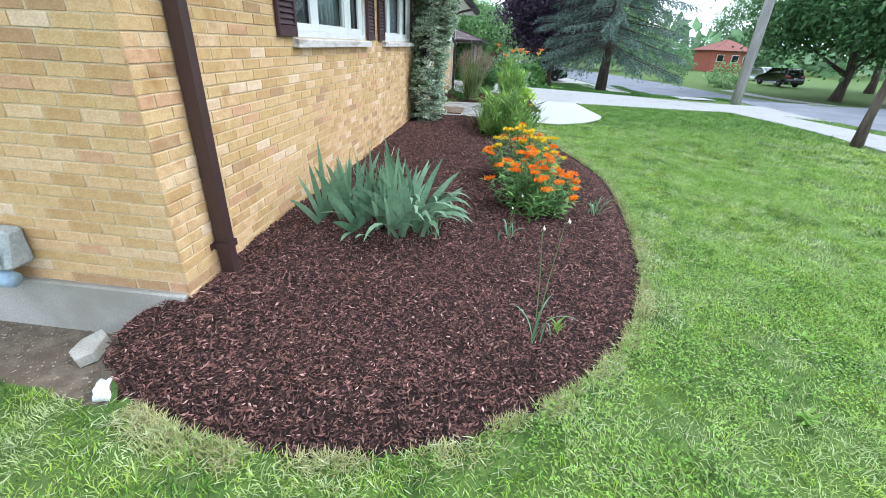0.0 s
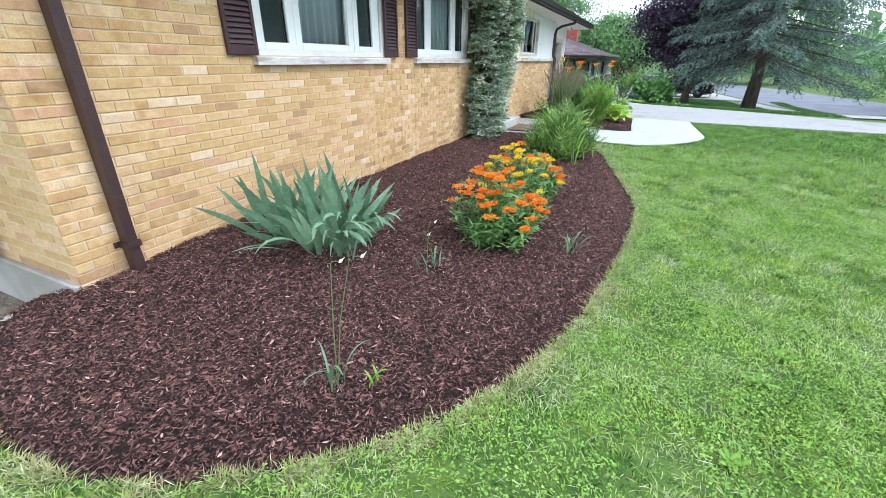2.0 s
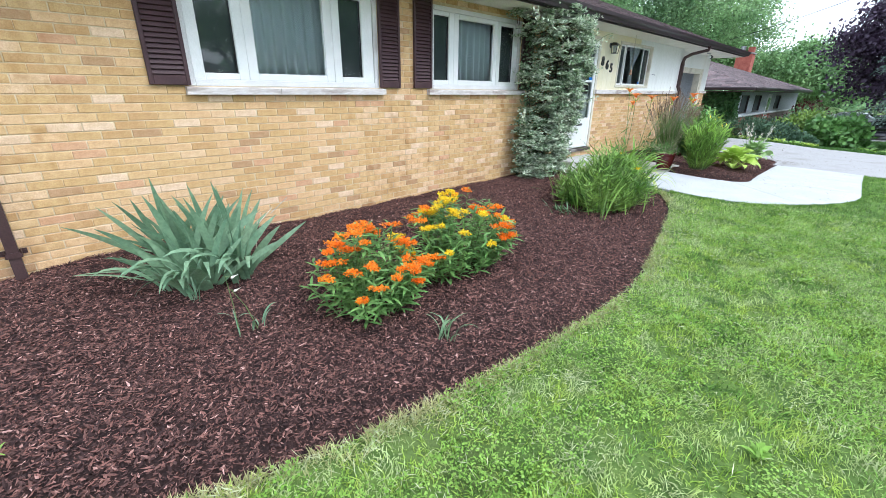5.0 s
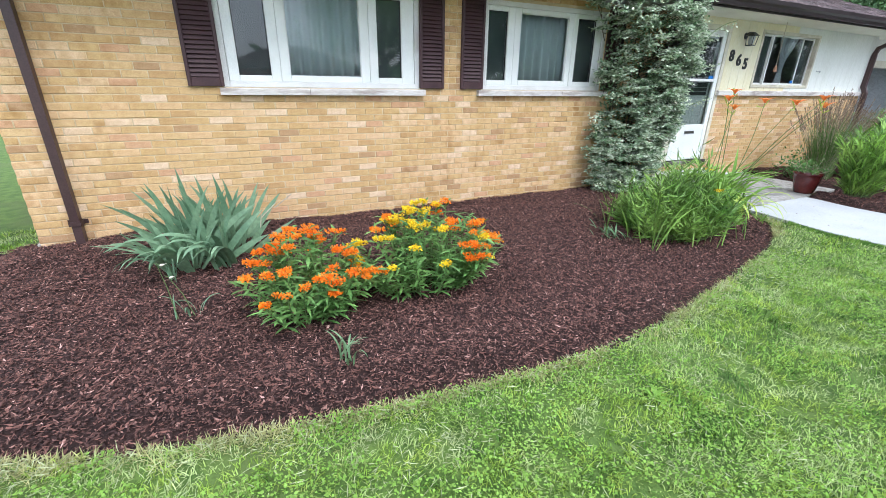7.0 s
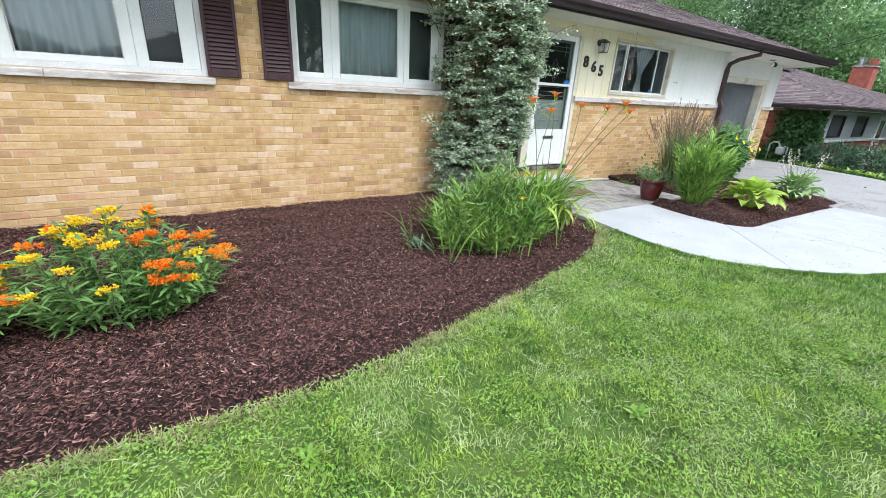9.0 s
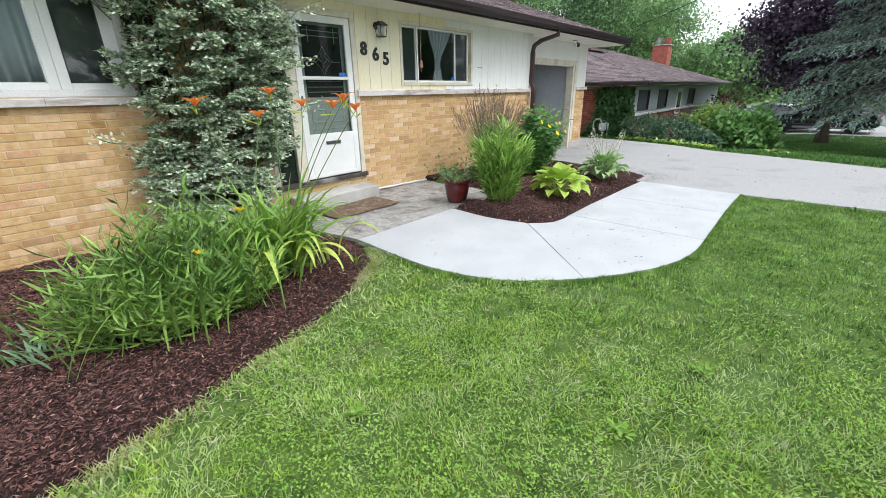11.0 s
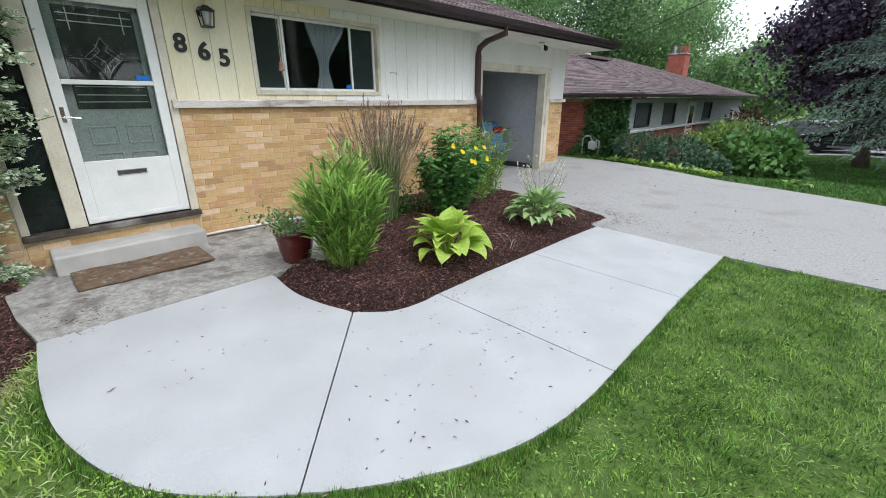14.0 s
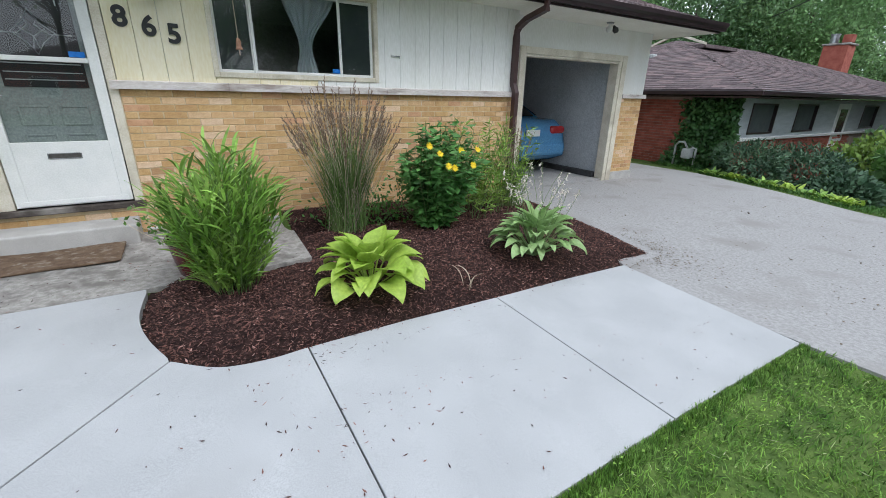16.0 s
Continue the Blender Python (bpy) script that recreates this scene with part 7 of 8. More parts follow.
for i, (hx, hy) in enumerate(((-1.3, 20.95), (-0.8, 20.85), (-0.3, 20.75), (0.2, 20.6), (0.7, 20.5), (1.1, 20.4), (2.6, 20.25))):
    z_ = float(terrain(hx, hy)) - 0.03
    hb = thing("hosta_border", (hx, hy, z_), "low bright green hosta edging the driveway", "plant", "edging hostas")
    m = 34 + 8 * (i % 3)
    Vb, Fb, _ = blades(pts(hx + rng.normal(0, 0.10, m), hy + rng.normal(0, 0.06, m), z_), rng.uniform(0, 6.28, m), rng.uniform(0.12, 0.24, m), rng.uniform(0.05, 0.08, m), rng.uniform(0.3, 0.8, m), rng.uniform(0.7, 1.4, m), 4, 1.2, 0.1, 0.95, 0.2)
    tagged(np_part("leaves", Vb, Fb, M_HOSTA if i % 2 else M_REED, hb, smooth=True), kind="stuff")
# ivy on the bungalow
n = 5200
yy = rng.uniform(-0.55, NE - 0.02, n)
xl = -3.05 + 0.75 * S((yy + 0.5) / 1.4) * rng.uniform(0.4, 1, n)
xx = xl + (NXF + 0.06 - xl) * rng.uniform(0, 1, n)
ivy = thing("ivy", (-2.2, NY0 - 0.05, -0.6), "dark green ivy climbing the red brick wall", "vine")
P = pts(xx, NY0 - 0.03 - np.abs(rng.normal(0, 0.09, n)) - 0.12 * (yy < 0.3), yy)
Vl, Fl = leaves(P, rng.normal(size=(n, 3)) + np.array([0, -0.4, -0.5]), rng.uniform(0.07, 0.13, n), rng.uniform(0.06, 0.10, n))
tagged(np_part("foliage", Vl, Fl, M_IVY, ivy), kind="stuff")
ks = 14
Vs, Fs = stems(pts(rng.uniform(-2.8, -1.6, ks), NY0 - 0.03, -0.8), pts(rng.uniform(-2.6, -1.5, ks), NY0 - 0.03, rng.uniform(0.6, 1.4, ks)), 0.012, 0.005, 0.05, 5, 5)
np_part("stems", Vs, Fs, M_BARK, ivy)


def tree(x, y, h, r, crown_z, material, label, trunk=0.16, n_clump=70, per=95, size=0.22, aspect=0.6, seed=1, limbs=12):
    z = float(terrain(x, y)) - 0.1
    ob = thing("tree", (x, y, z), label, "tree")
    g = np.random.default_rng(seed)
    cz_ = z + (crown_z + h) / 2
    rz = (h - crown_z) / 2
    path = [(x + 0.25 * trunk * math.sin(i * 1.3 + seed), y + 0.25 * trunk * math.cos(i * 1.7 + seed), z + (crown_z + rz * 1.1) * i / 7) for i in range(8)]
    part("trunk", tube(path, [trunk * (1.35 if i == 0 else 1 - 0.085 * i) for i in range(8)], 10), M_BARK, ob, smooth=True)
    d = unit(g.normal(size=(n_clump, 3)))
    d[:, 2] = np.where(d[:, 2] < -0.7, -0.35, d[:, 2])
    rad = 0.45 + 0.55 * g.uniform(0, 1, n_clump) ** 0.5
    C = np.array([x, y, cz_]) + d * np.array([r, r, rz]) * (rad * g.uniform(0.8, 1.12, n_clump))[:, None]
    k = min(limbs, n_clump)
    A = np.repeat(np.array([[x, y, z + crown_z * 0.95]]), k, 0) + pts(0, 0, g.uniform(0, rz * 0.9, k))
    Vs, Fs = stems(A, C[:k], trunk * 0.35, 0.02, 0.12, 6, 5)
    tagged(np_part("limbs", Vs, Fs, M_BARK, ob), kind="stuff")
    cs = g.uniform(0.55, 1.15, n_clump) * r * 0.30
    P = np.repeat(C, per, 0) + g.normal(size=(n_clump * per, 3)) * np.repeat(cs, per)[:, None] * np.array([0.62, 0.62, 0.42])
    D = g.normal(size=P.shape) + np.array([0, 0, -0.3])
    Vl, Fl = leaves(P, D, size * g.uniform(0.8, 1.6, len(P)), size * aspect * g.uniform(0.8, 1.6, len(P)), pts(0, 0, 1) + 0.7 * g.normal(size=P.shape))
    tagged(np_part("crown", Vl, Fl, material, ob), kind="stuff")
    return ob


tree(3.5, 31.8, 8.4, 2.9, 0.9, M_PURPLE, "dark purple-leaved maple beyond the bungalow", 0.22, 170, 330, 0.13, 0.8, 3)
tree(-2.8, 48.0, 6.5, 3.8, 0.6, M_TREE, "bright green broadleaf tree behind the bungalow", 0.25, 150, 190, 0.22, 0.6, 4)
tree(-9.6, 45.0, 12.5, 4.6, 2.0, M_TREE, "tall green broadleaf tree behind the bungalow roof", 0.3, 200, 230, 0.17, 0.6, 5)
tree(-15.0, 42.0, 13.5, 5.5, 2.0, M_TREE2, "tall green tree behind the bungalow", 0.3, 200, 230, 0.17, 0.6, 6)
tree(-16.5, 33.0, 13.0, 5.0, 2.0, M_TREE, "tall leafy tree in the back yard", 0.3, 190, 230, 0.17, 0.6, 7)
tree(-21.0, 27.0, 13.0, 5.5, 1.5, M_TREE2, "large dark green back-yard tree", 0.3, 190, 230, 0.17, 0.6, 8)
tree(-14.0, 24.0, 10.0, 4.0, 1.0, M_TREE, "green tree behind the garage", 0.25, 170, 220, 0.15, 0.6, 18)
tree(-24.0, 46.0, 15.0, 6.5, 2.0, M_TREE2, "large far green tree", 0.35, 103, 135, 0.31, 0.6, 9)
tree(-5.8, 57.0, 6.6, 4.2, 0.8, M_TREE2, "rounded green tree beyond the bungalow chimney", 0.25, 130, 170, 0.25, 0.6, 22)
tree(-16.0, 60.0, 14.0, 6.0, 2.0, M_TREE2, "far green tree beyond the bungalow", 0.35, 103, 135, 0.31, 0.6, 10)
tree(5.5, 62.0, 8.0, 4.5, 1.0, M_TREE, "far green tree by the bend of the street", 0.3, 92, 135, 0.30, 0.6, 11)
tree(23.0, 33.0, 10.5, 6.4, 1.4, M_TREE3, "large dark street tree across the road", 0.3, 190, 150, 0.27, 0.6, 12)
tree(24.0, 23.5, 11.0, 6.4, 1.5, M_TREE3, "large dark broadleaf tree across the road", 0.32, 190, 150, 0.27, 0.6, 13)
tree(26.0, 14.0, 11.0, 5.5, 2.0, M_TREE, "green broadleaf tree across the road", 0.3, 92, 135, 0.24, 0.6, 14)
tree(15.0, 66.0, 11.0, 5.5, 1.2, M_TREE, "far green tree at the end of the street", 0.3, 80, 135, 0.31, 0.6, 15)
tree(45.0, 92.0, 12.0, 6.0, 1.2, M_TREE2, "far dark tree beyond the red house", 0.3, 80, 135, 0.33, 0.6, 16)
tree(9.0, 72.0, 12.0, 6.0, 1.2, M_TREE2, "far dark tree closing the street", 0.3, 80, 135, 0.33, 0.6, 19)
tree(33.0, 44.0, 12.0, 6.0, 1.5, M_TREE2, "far dark tree beside the red house", 0.3, 92, 135, 0.30, 0.6, 20)
tree(7.15, 9.2, 5.6, 1.7, 2.9, M_TREE, "young street tree with a slim trunk", 0.085, 46, 135, 0.07, 0.6, 17)
shrub((16.8, 46.0), (1.6, 1.6, 1.7), 1500, 0.22, M_TREE2, "rounded shrub by the far lawn")
shrub((19.5, 41.5), (1.4, 1.4, 1.0), 1200, 0.2, M_TREE, "green shrub before the red house")

# broad woods closing the distance
wd = thing("far_woods", (0, 90, -1), "hazy band of distant trees closing the view", "trees", kind="stuff")
n = 9000
az = rng.uniform(-2.6, 2.6, n)
rad = rng.uniform(85, 130, n)
P = pts(rad * np.sin(az), 10 + rad * np.cos(az), rng.uniform(-1, 1, n) ** 2 * 0 + rng.uniform(-1, 8, n) * (0.6 + 0.4 * np.sin(az * 13) * np.sin(az * 29)))
Vl, Fl = leaves(P, rng.normal(size=(n, 3)), rng.uniform(2.0, 3.6, n), rng.uniform(1.4, 2.4, n))
np_part("foliage", Vl, Fl, M_TREE2, wd)

# blue spruce
spx, spy = 5.95, 26.6
spz = float(terrain(spx, spy)) - 0.05
spruce = thing("spruce_tree", (spx, spy, spz), "large blue-green spruce with drooping boughs on the lawn", "tree")
part("trunk", tube([(spx + 0.02 * i, spy, spz + 1.9 * i) for i in range(9)], [0.33, 0.24, 0.22, 0.20, 0.17, 0.15, 0.11, 0.07, 0.03], 12), M_BARK, spruce, smooth=True)
tips_, roots_ = [], []
NB = 210
for i in range(NB):
    s = (i + 0.5) / NB
    z0 = 2.3 + 13.0 * s ** 1.15
    reach = (4.5 * (1 - s) ** 0.8 + 0.25) * rng.uniform(0.70, 1.10)
    a = i * 2.39996 + rng.normal(0, 0.25)
    drop = (0.85 - 0.5 * s) * rng.uniform(0.5, 1.3) * reach * 0.34
    roots_.append((spx, spy, spz + z0))
    tips_.append((spx + reach * math.cos(a), spy + reach * math.sin(a), max(spz + z0 - drop, spz + 1.0 + 0.7 * rng.random())))
roots_, tips_ = np.array(roots_), np.array(tips_)
Vs, Fs = stems(roots_, tips_, 0.035, 0.008, 0.0, 5, 4)
tagged(np_part("boughs", Vs, Fs, M_BARK, spruce), kind="stuff")
tw_per = 34
q = np.tile(np.linspace(0.22, 1.0, tw_per), NB)
base = np.repeat(roots_, tw_per, 0) * (1 - q)[:, None] + np.repeat(tips_, tw_per, 0) * q[:, None]
along = np.repeat(unit(tips_ - roots_), tw_per, 0)
sd = np.cross(along, np.array([0, 0, 1.0])) * np.where(np.arange(len(base)) % 2, 1, -1)[:, None]
dirs = unit(sd * rng.uniform(0.4, 1.0, (len(base), 1)) + along * 0.9 + np.array([0, 0, -0.28]) + 0.15 * rng.normal(size=base.shape))
tlen = rng.uniform(0.35, 0.75, len(base)) * (1.25 - 0.65 * q)
per = 16
w = np.tile(np.linspace(0.05, 1.0, per), len(base))
P = np.repeat(base, per, 0) + np.repeat(dirs * tlen[:, None], per, 0) * w[:, None]
P[:, 2] -= 0.20 * w ** 2
D = np.repeat(dirs, per, 0) + 0.55 * rng.normal(size=P.shape) + np.array([0, 0, -0.15])
Vl, Fl = leaves(P, D, rng.uniform(0.09, 0.18, len(P)), rng.uniform(0.035, 0.06, len(P)), pts(0, 0, 1) + 0.45 * rng.normal(size=P.shape))
tagged(np_part("needles", Vl, Fl, M_SPRUCE, spruce), kind="stuff")

# ---- street: pole, cable, far house ----
pole = thing("utility_pole", (8.95, 17.7, -0.2), "weathered grey wooden utility pole at the kerb", "pole")
part("shaft", tube([(8.95, 17.7, -0.3), (8.97, 17.7, 4), (9.0, 17.7, 8.6)], [0.17, 0.15, 0.12], 12), M_POLE, pole, smooth=True)
part("crossarm", box(8.2, 17.62, 7.9, 9.8, 17.72, 8.02, 0.01), M_POLE, pole)
cab = thing("overhead_cable", (9.0, 17.7, 7.4), "thin black overhead service cable", "cable")
part("wire", tube([(9.0 - 12.2 * s, 17.7 + 8.3 * s, 7.4 - 3.7 * s - 0.5 * 4 * s * (1 - s)) for s in [i / 10 for i in range(11)]], 0.012, 5), M_BLACK, cab)
fh = thing("red_house", (38, 83, -0.5), "far red brick house with low red-brown roof", "house")
part("wall", box(34.5, 80, -1.0, 41, 87, 2.3), M_RED, fh)
hip_roof(41.6, 33.9, 79.4, 87.6, 2.3, 0.45, fh, mat("red_shingle", (0.22, 0.09, 0.075), (0.28, 0.12, 0.10), 8, 0.9, 0.3, 60), 0.3, 0.6, (2, 3))
for yy_ in (35.3, 37.6, 39.4):
    w = part("window", box(yy_, 79.94, 0.6, yy_ + 1.1, 80.02, 1.7, 0.01), M_WHITE, fh)
    part("pane", box(yy_ + 0.08, 79.90, 0.68, yy_ + 1.02, 79.95, 1.62), M_CGLASS, w)
for i, (hx, hy) in enumerate(((20.5, 8.0), (21.5, -4.0))):
    h2 = thing("house_opposite", (hx + 9, hy, -0.2), "low brick house across the street", "house", "houses opposite")
    part("wall", box(hx + 6, hy - 5, -0.5, hx + 14, hy + 5, 2.6), M_RED, h2)
    hip_roof(hx + 14.5, hx + 5.5, hy - 5.5, hy + 5.5, 2.6, 0.4, h2, M_SHING, 0.3, 0.6, (2,))
    for yy_ in (hy - 3, hy, hy + 3):
        w = part("window", box(hx + 5.94, yy_ - 0.6, 0.9, hx + 6.02, yy_ + 0.6, 2.0, 0.01), M_WHITE, h2)
        part("pane", box(hx + 5.92, yy_ - 0.5, 1.0, hx + 5.95, yy_ + 0.5, 1.9), M_CGLASS, w)

# ---- mulch chips ----
def scatter(n, x0, x1, y0, y1):
    return rng.uniform(x0, x1, n), rng.uniform(y0, y1, n)


def chips(poly, n, bounds, name, label):
    X, Y = scatter(n, *bounds)
    grow = 0.03 * rng.normal(size=n)
    k = inside(poly, X, Y)
    X, Y = X[k], Y[k]
    d, _, _ = nearest([p for p in poly if p[0] > -1.6], X, Y, closed=False)
    Z = terrain(X, Y) * (Y > 2.4) + bed_height(d, X, Y)
    m = len(X)
    a = rng.uniform(0, 2 * np.pi, m)
    D = pts(np.cos(a), np.sin(a), rng.normal(0, 0.30, m))
    up = pts(0, 0, 1) + 0.45 * rng.normal(size=(m, 3))
    Lc = rng.gamma(3.0, 0.0060, m) + 0.007
    Vl, Fl = leaves(pts(X, Y, Z + rng.uniform(0.0, 0.016, m)) - unit(D) * Lc[:, None] * 0.5, D, Lc, np.minimum(Lc * rng.uniform(0.18, 0.5, m), 0.014), up, 0.10)
    ob = np_part(name, Vl, Fl, M_CHIP)
    return tagged(ob, label, "mulch", kind="stuff")


chips(BED_1, 330000, (-2.0, 1.6, 1.0, 9.4), "mulch_chips", "shredded dark red-brown bark mulch chips")
chips(BED_2, 110000, (-1.65, 1.3, 10.8, 15.7), "mulch_chips", "shredded dark red-brown bark mulch chips")
# crumbs spilled on the walk and the old pad
X = np.concatenate([rng.uniform(0.2, 2.55, 460), rng.normal(1.55, 0.22, 260), rng.uniform(-1.25, 0.0, 260), rng.normal(-0.25, 0.2, 120)])
Y = np.concatenate([rng.uniform(9.6, 14.5, 460), rng.normal(11.9, 0.28, 260), rng.uniform(9.45, 12.0, 260), rng.normal(9.6, 0.12, 120)])
k = ~inside(BED_2, X, Y)
X, Y = X[k], Y[k]
m = len(X)
a = rng.uniform(0, 6.28, m)
Lc = rng.uniform(0.006, 0.034, m)
Vl, Fl = leaves(pts(X, Y, terrain(X, Y) + 0.006), pts(np.cos(a), np.sin(a), 0.02), Lc, np.minimum(Lc * 0.5, 0.008), pts(0, 0, 1) + 0.2 * rng.normal(size=(m, 3)), 0.08)
tagged(np_part("mulch_crumbs", Vl, Fl, M_CHIP), "scattered dark mulch crumbs on the pale concrete", "mulch", kind="stuff")
n = 900
X, Y = scatter(n, -4.0, -1.7, 1.25, 1.8)
a = rng.uniform(0, 6.28, n)
Lc = rng.uniform(0.005, 0.02, n)
Vl, Fl = leaves(pts(X, Y, terrain(X, Y) - 0.025), pts(np.cos(a), np.sin(a), 0.1), Lc, Lc * 0.5, pts(0, 0, 1) + 0.5 * rng.normal(size=(n, 3)), 0.1)
tagged(np_part("dirt_litter", Vl, Fl, M_DRYST), "dry leaf litter on the bare dirt", "litter", kind="stuff")

# ---- lawn ----
WALK_ALL = [(-1.7, 9.3), (-0.5, 9.36), (-0.02, 9.38)] + WALK_OUT + [(2.61, 13.14), (2.60, 14.66), (8.8, 14.66), (9.6, 14.0), (9.6, 21), (-9, 21), (-9, 1.85), (-1.7, 1.85)]


def lawn_spots(n, bounds):
    X, Y = scatter(n, *bounds)
    k = ~(inside(BED_1, X, Y) | inside(WALK_ALL, X, Y) | inside(DIRT, X, Y) | ((X < -1.6) & (Y > 1.7)) | ((X > 7.35) & (X < 8.8)) | (X > 9.7))
    return X[k], Y[k]


def patch(X, Y):
    """Slow variation of growth over the lawn."""
    return 0.5 + 0.25 * np.sin(1.9 * X + 0.7 * Y + 1.0) * np.sin(1.3 * Y - 0.6 * X) + 0.25 * np.sin(5.1 * X - 2.3 * Y) * np.sin(4.3 * Y + 1.9 * X + 2.0)


def value_noise(X, Y, cell, seed):
    """Smooth random heights on a square lattice, 0 to 1."""
    g = np.random.default_rng(seed).uniform(size=(256, 256))
    u, v = X / cell + 1000.0, Y / cell + 1000.0
    i, j = np.floor(u).astype(int), np.floor(v).astype(int)
    a, b = S(u - i), S(v - j)
    i, j = i % 255, j % 255
    return g[i, j] * (1 - a) * (1 - b) + g[i + 1, j] * a * (1 - b) + g[i, j + 1] * (1 - a) * b + g[i + 1, j + 1] * a * b


def tuft(X, Y):
    """Small clumps and gaps, a hand's breadth across."""
    return 0.4 * value_noise(X, Y, 0.05, 1) + 0.35 * value_noise(X + 0.3 * Y, Y, 0.12, 2) + 0.25 * value_noise(X, Y, 0.4, 3)


def lawn(name, n, bounds, hgt, wid, keep, label, material=M_GRASS, k=2, lean=0.55):
    X, Y = lawn_spots(n, bounds)
    sel = keep(X, Y) & (rng.uniform(size=len(X)) < 0.28 + 1.5 * (tuft(X, Y) - 0.15))
    X, Y = X[sel], Y[sel]
    if material is M_GRASS:
        lush = rng.uniform(size=len(X)) < 0.97 * np.maximum(S((Y - 8.2) / 2.6), S((1.0 - Y) / 0.8) * S((0.6 - X) / 0.8))
        mot = 0.6 * value_noise(X + 0.4 * Y, Y, 0.30, 5) + 0.4 * value_noise(X, Y, 0.11, 6)
        deep = rng.uniform(size=len(X)) < 0.75 * S((0.44 - mot) / 0.14)
        pale = (rng.uniform(size=len(X)) < 0.8 * S((mot - 0.54) / 0.14)) & ~lush
        lush = (lush | deep) & ~pale
        for w, mt in ((~lush & ~pale, M_GRASS), (lush, M_GRASS2), (pale, M_PALEG)):
            grow(name, X[w], Y[w], hgt, wid, label, mt, k, lean)
    else:
        grow(name, X, Y, hgt, wid, label, material, k, lean)


def grow(name, X, Y, hgt, wid, label, material, k, lean):
    if not len(X):
        return
    m = len(X)
    g = 0.35 * patch(X, Y) + 0.85 * tuft(X, Y)
    az_ = 5.0 * np.sin(1.7 * X + 0.9 * Y) * np.sin(1.1 * Y - 1.3 * X + 1.0) + 1.5 * np.sin(7.0 * X - 4.0 * Y) + rng.normal(0, 1.5, m)
    Vb, Fb, _ = blades(pts(X, Y, terrain(X, Y) - 0.037), az_, hgt * rng.uniform(0.6, 1.25, m) * (0.35 + 1.1 * g), wid * rng.uniform(0.7, 1.3, m), np.abs(rng.normal(0, lean, m)) + 0.1, rng.uniform(0.2, 1.5, m), k, 1.2, 0, 0.9, 0.9)
    tagged(np_part(name, Vb, Fb, material), label, "grass", kind="stuff")


def near_zone(X, Y):
    """The strip of lawn beside the bed and the walk."""
    line = [(-2.0, 0.2), (0.2, 0.4), (1.5, 1.6), (2.5, 3.6), (2.7, 6.0), (2.6, 8.0), (2.8, 9.4), (3.4, 11.5), (3.2, 13.5)]
    d, _, _ = nearest(line, X, Y, closed=False)
    return d


lawn("lawn_grass", 860000, (-3.2, 5.2, -1.2, 14.7), 0.044, 0.0045, lambda X, Y: near_zone(X, Y) < 1.25, "mown green lawn grass with thin blades beside the bed")
lawn("lawn_grass", 380000, (-3.5, 7.35, -2.0, 14.7), 0.055, 0.0080, lambda X, Y: (near_zone(X, Y) >= 1.2) & (near_zone(X, Y) < 4.2), "mown green lawn grass reaching towards the street")
lawn("lawn_grass", 60000, (3.0, 9.6, -6, 14.7), 0.07, 0.012, lambda X, Y: near_zone(X, Y) >= 3.8, "mown green lawn grass along the street")
lawn("lawn_tufts", 95000, (-3.2, 6.0, -1.2, 14.7), 0.062, 0.006, lambda X, Y: (patch(X, Y) > 0.55) & (near_zone(X, Y) < 3.0) & (Y < 9.8), "longer bright grass tufts in the lawn", M_CLOVER, 3, 0.7)
# pale dry clippings, thickest along the cut edge
X, Y = lawn_spots(190000, (-2.5, 5.6, 0.0, 14.6))
d, _, _ = nearest([p for p in BED_1 if p[0] > -1.6 and p[1] < 9.36], X, Y, closed=False)
g = patch(X * 1.7 + 3, Y * 1.7)
sel = rng.uniform(size=len(X)) < 0.95 * np.exp(-d / 0.17) + (0.34 * (g > 0.60) + 0.06) * (1 - 0.95 * S((Y - 8.8) / 2.0))
X, Y = X[sel], Y[sel]
m = len(X)
a = rng.uniform(0, 6.28, m)
Vl, Fl = leaves(pts(X, Y, terrain(X, Y) - 0.012 + rng.uniform(0, 0.03, m)), pts(np.cos(a), np.sin(a), rng.normal(0, 0.25, m)), rng.uniform(0.03, 0.075, m), rng.uniform(0.0025, 0.005, m), None, 0.05)
tagged(np_part("grass_clippings", Vl, Fl, M_STRAW), "pale dry grass clippings lying on the lawn", "clippings", kind="stuff")
# straw-coloured cut edge along the bed
E_ = np.array([p for p in BED_1 if p[0] > -1.55 and p[1] < 9.3 and not (p[0] < -0.9 and p[1] > 2)])
n = 17000
k = rng.integers(0, len(E_) - 1, n)
f_ = rng.uniform(0, 1, n)[:, None]
Q = E_[k] * (1 - f_) + E_[k + 1] * f_
tn = unit(E_[k + 1] - E_[k])
off = np.abs(rng.normal(0, 0.06, n)) - 0.015
X, Y = Q[:, 0] + tn[:, 1] * off, Q[:, 1] - tn[:, 0] * off
keep_ = value_noise(X, Y, 0.16, 8) + rng.normal(0, 0.12, n) > 0.40
X, Y = X[keep_], Y[keep_]
m = len(X)
Vb, Fb, _ = blades(pts(X, Y, terrain(X, Y) - 0.035), rng.uniform(0, 6.28, m), rng.uniform(0.03, 0.07, m), rng.uniform(0.003, 0.0055, m), rng.uniform(0.3, 1.2, m), rng.uniform(0.1, 1.0, m), 2)
tagged(np_part("edge_straw", Vb, Fb, M_EDGE), "dry straw-coloured grass along the cut bed edge", "grass", kind="stuff")
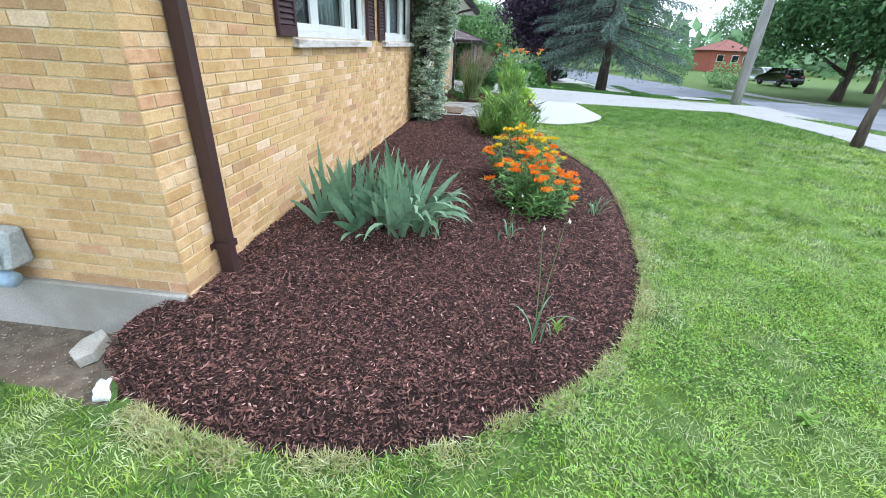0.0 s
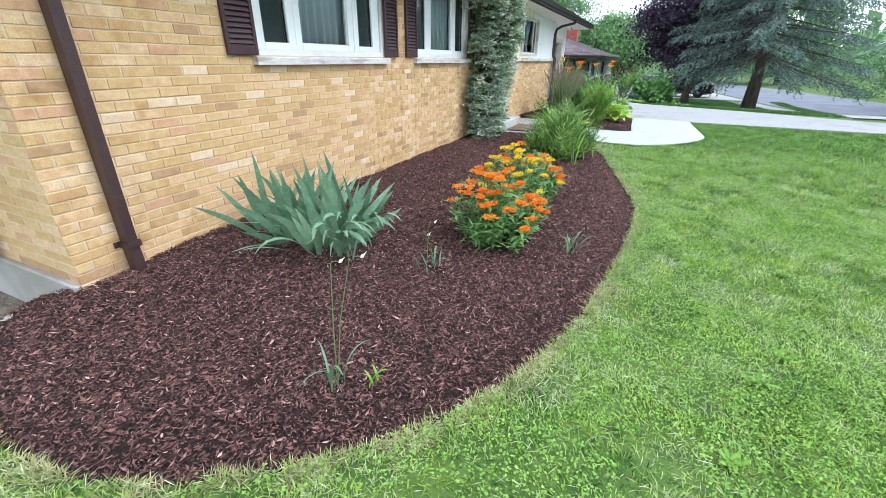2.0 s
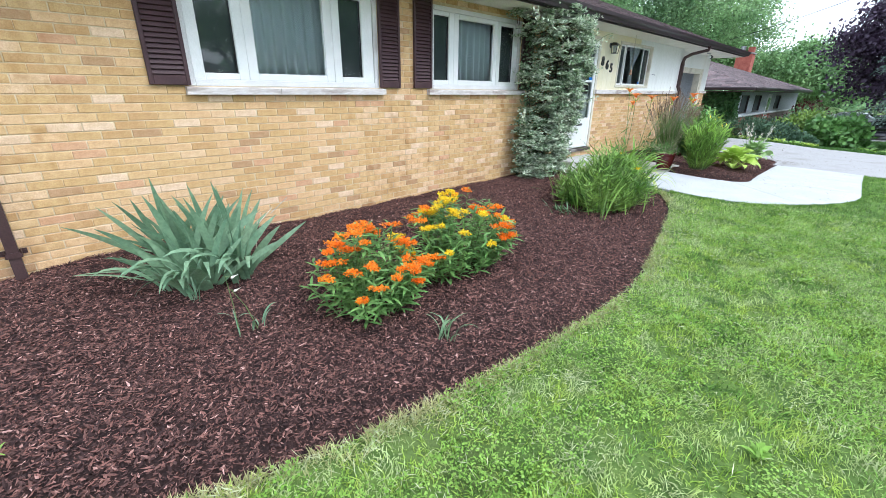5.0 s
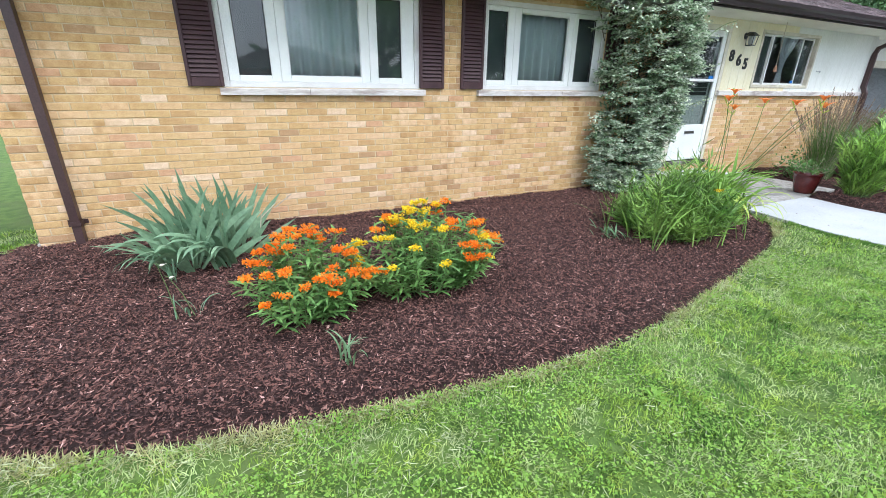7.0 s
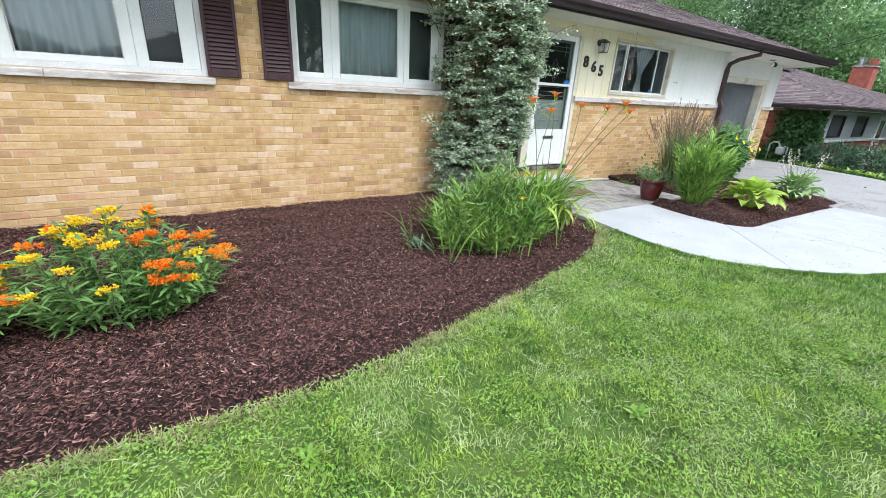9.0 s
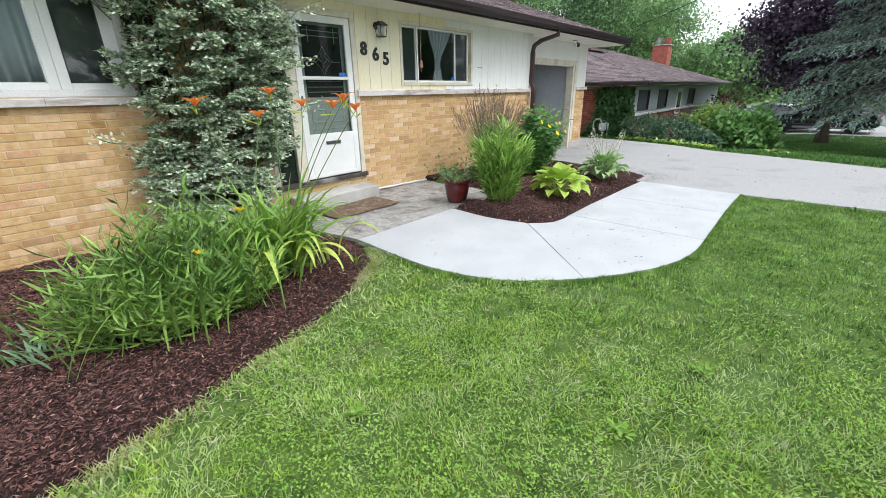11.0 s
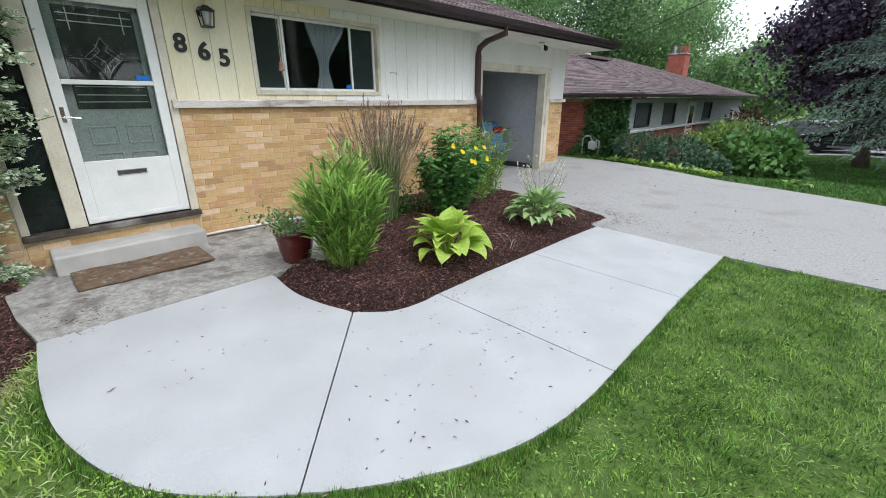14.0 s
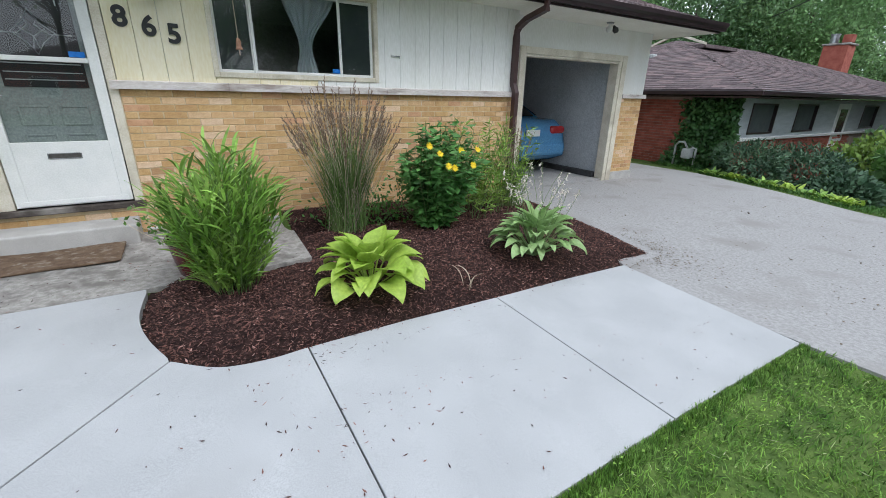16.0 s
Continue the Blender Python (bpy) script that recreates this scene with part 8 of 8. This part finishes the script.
# longer blades hanging over the edge of the walk
E_ = np.array([p for p in WALK_OUT if p[0] > 0.55] + [(2.63, 12.4), (2.61, 13.14), (2.60, 13.9), (2.60, 14.64)])
n = 16000
seg = np.hypot(*(E_[1:] - E_[:-1]).T)
k = rng.choice(len(E_) - 1, n, p=seg / seg.sum())
f_ = rng.uniform(0, 1, n)[:, None]
Q = E_[k] * (1 - f_) + E_[k + 1] * f_
tn = unit(E_[k + 1] - E_[k])
off = np.abs(rng.normal(0, 0.03, n)) + 0.010
X, Y = Q[:, 0] + tn[:, 1] * off, Q[:, 1] - tn[:, 0] * off
az_ = np.arctan2(tn[:, 0], -tn[:, 1]) + rng.normal(0, 1.0, n)
hg = 0.8 + 0.3 * value_noise(X, Y, 0.06, 9)
Vb, Fb, _ = blades(pts(X, Y, terrain(X, Y) - 0.04), az_, rng.uniform(0.035, 0.060, n) * hg, rng.uniform(0.003, 0.005, n), rng.uniform(0.0, 0.4, n), rng.uniform(0.1, 0.9, n), 3)
tagged(np_part("edge_grass", Vb, Fb, M_GRASS2), "untrimmed green grass hanging over the walk edge", "grass", kind="stuff")
# clover and weed leaves
X, Y = lawn_spots(520000, (-2.5, 5.6, -0.5, 14.6))
g = patch(Y * 0.9 + 1, X * 1.4 + 2)
sel = (g > 0.42) & (near_zone(X, Y) < 2.6) & (rng.uniform(size=len(X)) < 0.8 * S((X + 0.5) / 2.0) * (1 - 0.92 * S((Y - 8.8) / 2.0)))
X, Y = X[sel], Y[sel]
m = len(X)
a = rng.uniform(0, 6.28, m)
Vl, Fl = leaves(pts(X, Y, terrain(X, Y) - 0.005 + rng.uniform(0, 0.04, m)), pts(np.cos(a), np.sin(a), rng.normal(0.15, 0.3, m)), rng.uniform(0.009, 0.019, m), rng.uniform(0.008, 0.017, m), pts(0, 0, 1) + 0.45 * rng.normal(size=(m, 3)))
tagged(np_part("clover", Vl, Fl, M_CLOVER), "small clover and weed leaves in the lawn", "clover", kind="stuff")
for wx, wy in ((-0.35, 0.85), (0.95, 0.9), (2.0, 2.3), (2.6, 4.4), (2.35, 3.2), (1.95, 5.4), (2.5, 6.9), (1.85, 7.9), (2.9, 8.6), (3.1, 9.3), (2.2, 2.9), (1.6, 1.6), (2.75, 5.6)):
    zz_ = float(terrain(wx, wy)) - 0.02
    wo = thing("weed", (wx, wy, zz_), "low bright green leafy weed in the lawn", "weed", "lawn weeds")
    m = 16
    Vb, Fb, _ = blades(pts(wx + rng.normal(0, 0.015, m), wy + rng.normal(0, 0.015, m), zz_), np.arange(m) * 2.4, rng.uniform(0.04, 0.085, m), rng.uniform(0.016, 0.028, m), rng.uniform(0.6, 1.2, m), rng.uniform(0.2, 0.7, m), 4, 1.2, 0.1, 0.95, 0.3)
    np_part("leaves", Vb, Fb, M_CLOVER, wo, smooth=True)
# lawn next door, seen across the driveway; tree shade is in its blade colour
X, Y = scatter(190000, -3, 9.5, 18.5, 36.2)
k = (Y > far_edge(np.clip(X, -9, 7.5)) + 0.12) & ~((X > 7.2) & (X < 8.7)) & ~((X < NXF + 0.1) & (Y > NY0))
X, Y = X[k], Y[k]
m = len(X)
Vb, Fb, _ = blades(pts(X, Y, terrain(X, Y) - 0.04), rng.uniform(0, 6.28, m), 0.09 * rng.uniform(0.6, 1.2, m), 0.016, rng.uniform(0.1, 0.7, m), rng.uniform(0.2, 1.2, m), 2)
tagged(np_part("lawn_grass", Vb, Fb, M_SHADEG), "grass verge and lawn next door, coloured deep green for tree shade", "grass", kind="stuff")

# grit, dirt and cracks on the worn driveway
n = 2400
X, Y = scatter(n, -1.9, 6.5, 14.7, 19.3)
k = ~inside(BED_2, X, Y) & (Y < far_edge(np.clip(X, -9, 7.5)) - 0.1)
X, Y = X[k], Y[k]
m = len(X)
a = rng.uniform(0, 6.28, m)
Lc = rng.gamma(2.0, 0.0045, m) + 0.004
Vl, Fl = leaves(pts(X, Y, terrain(X, Y) + 0.006), pts(np.cos(a), np.sin(a), 0.05), Lc, Lc * 0.7, pts(0, 0, 1) + 0.3 * rng.normal(size=(m, 3)), 0.15)
tagged(np_part("driveway_grit", Vl, Fl, M_DIRT), "loose grit scattered on the worn driveway", "grit", kind="stuff")
n = 1100
X, Y = rng.normal(0.95, 0.30, n), 15.25 + rng.normal(0.0, 0.22, n)
k = ~inside(BED_2, X, Y)
X, Y = X[k], Y[k]
m = len(X)
a = rng.uniform(0, 6.28, m)
Lc = rng.uniform(0.006, 0.03, m)
Vl, Fl = leaves(pts(X, Y, terrain(X, Y) + 0.006), pts(np.cos(a), np.sin(a), 0.05), Lc, Lc * 0.6, pts(0, 0, 1) + 0.3 * rng.normal(size=(m, 3)), 0.1)
tagged(np_part("dirt_crumbs", Vl, Fl, M_DIRT), "brown dirt crumbs washed out of the bed onto the driveway", "dirt", kind="stuff")

# ---- bricks, piece by piece ----
def shifted(holes, u0):
    return [(a - u0, b - u0, c, d) for a, b, c, d in holes]


brick_wall(wall_front, (BR, Y0, 0), 90, 9.42 - Y0, 0.02, SOFF, shifted((W1, W2), Y0), 2.0, 1)
brick_wall(wall_porch, (BR, 10.85, 0), 90, Y1 - 10.85, 0.04, 1.44, (), 1.6, 2)
brick_wall(wall_porch, (BR, 9.44, 0), 90, 1.40, 0.04, 0.345, (), 0.6, 5)
brick_wall(wall_end, (-5.2, Y0 + 0.007, 0.15), 0, -5.2 * -1 + FX, 0.0, SOFF - 0.15, (), 3.2, 3)
brick_wall(wall_garage, (GX - PROUD, 18.24, 0.12), 90, Y2 - 18.24, 0.0, 1.34, (), 0.3, 4)
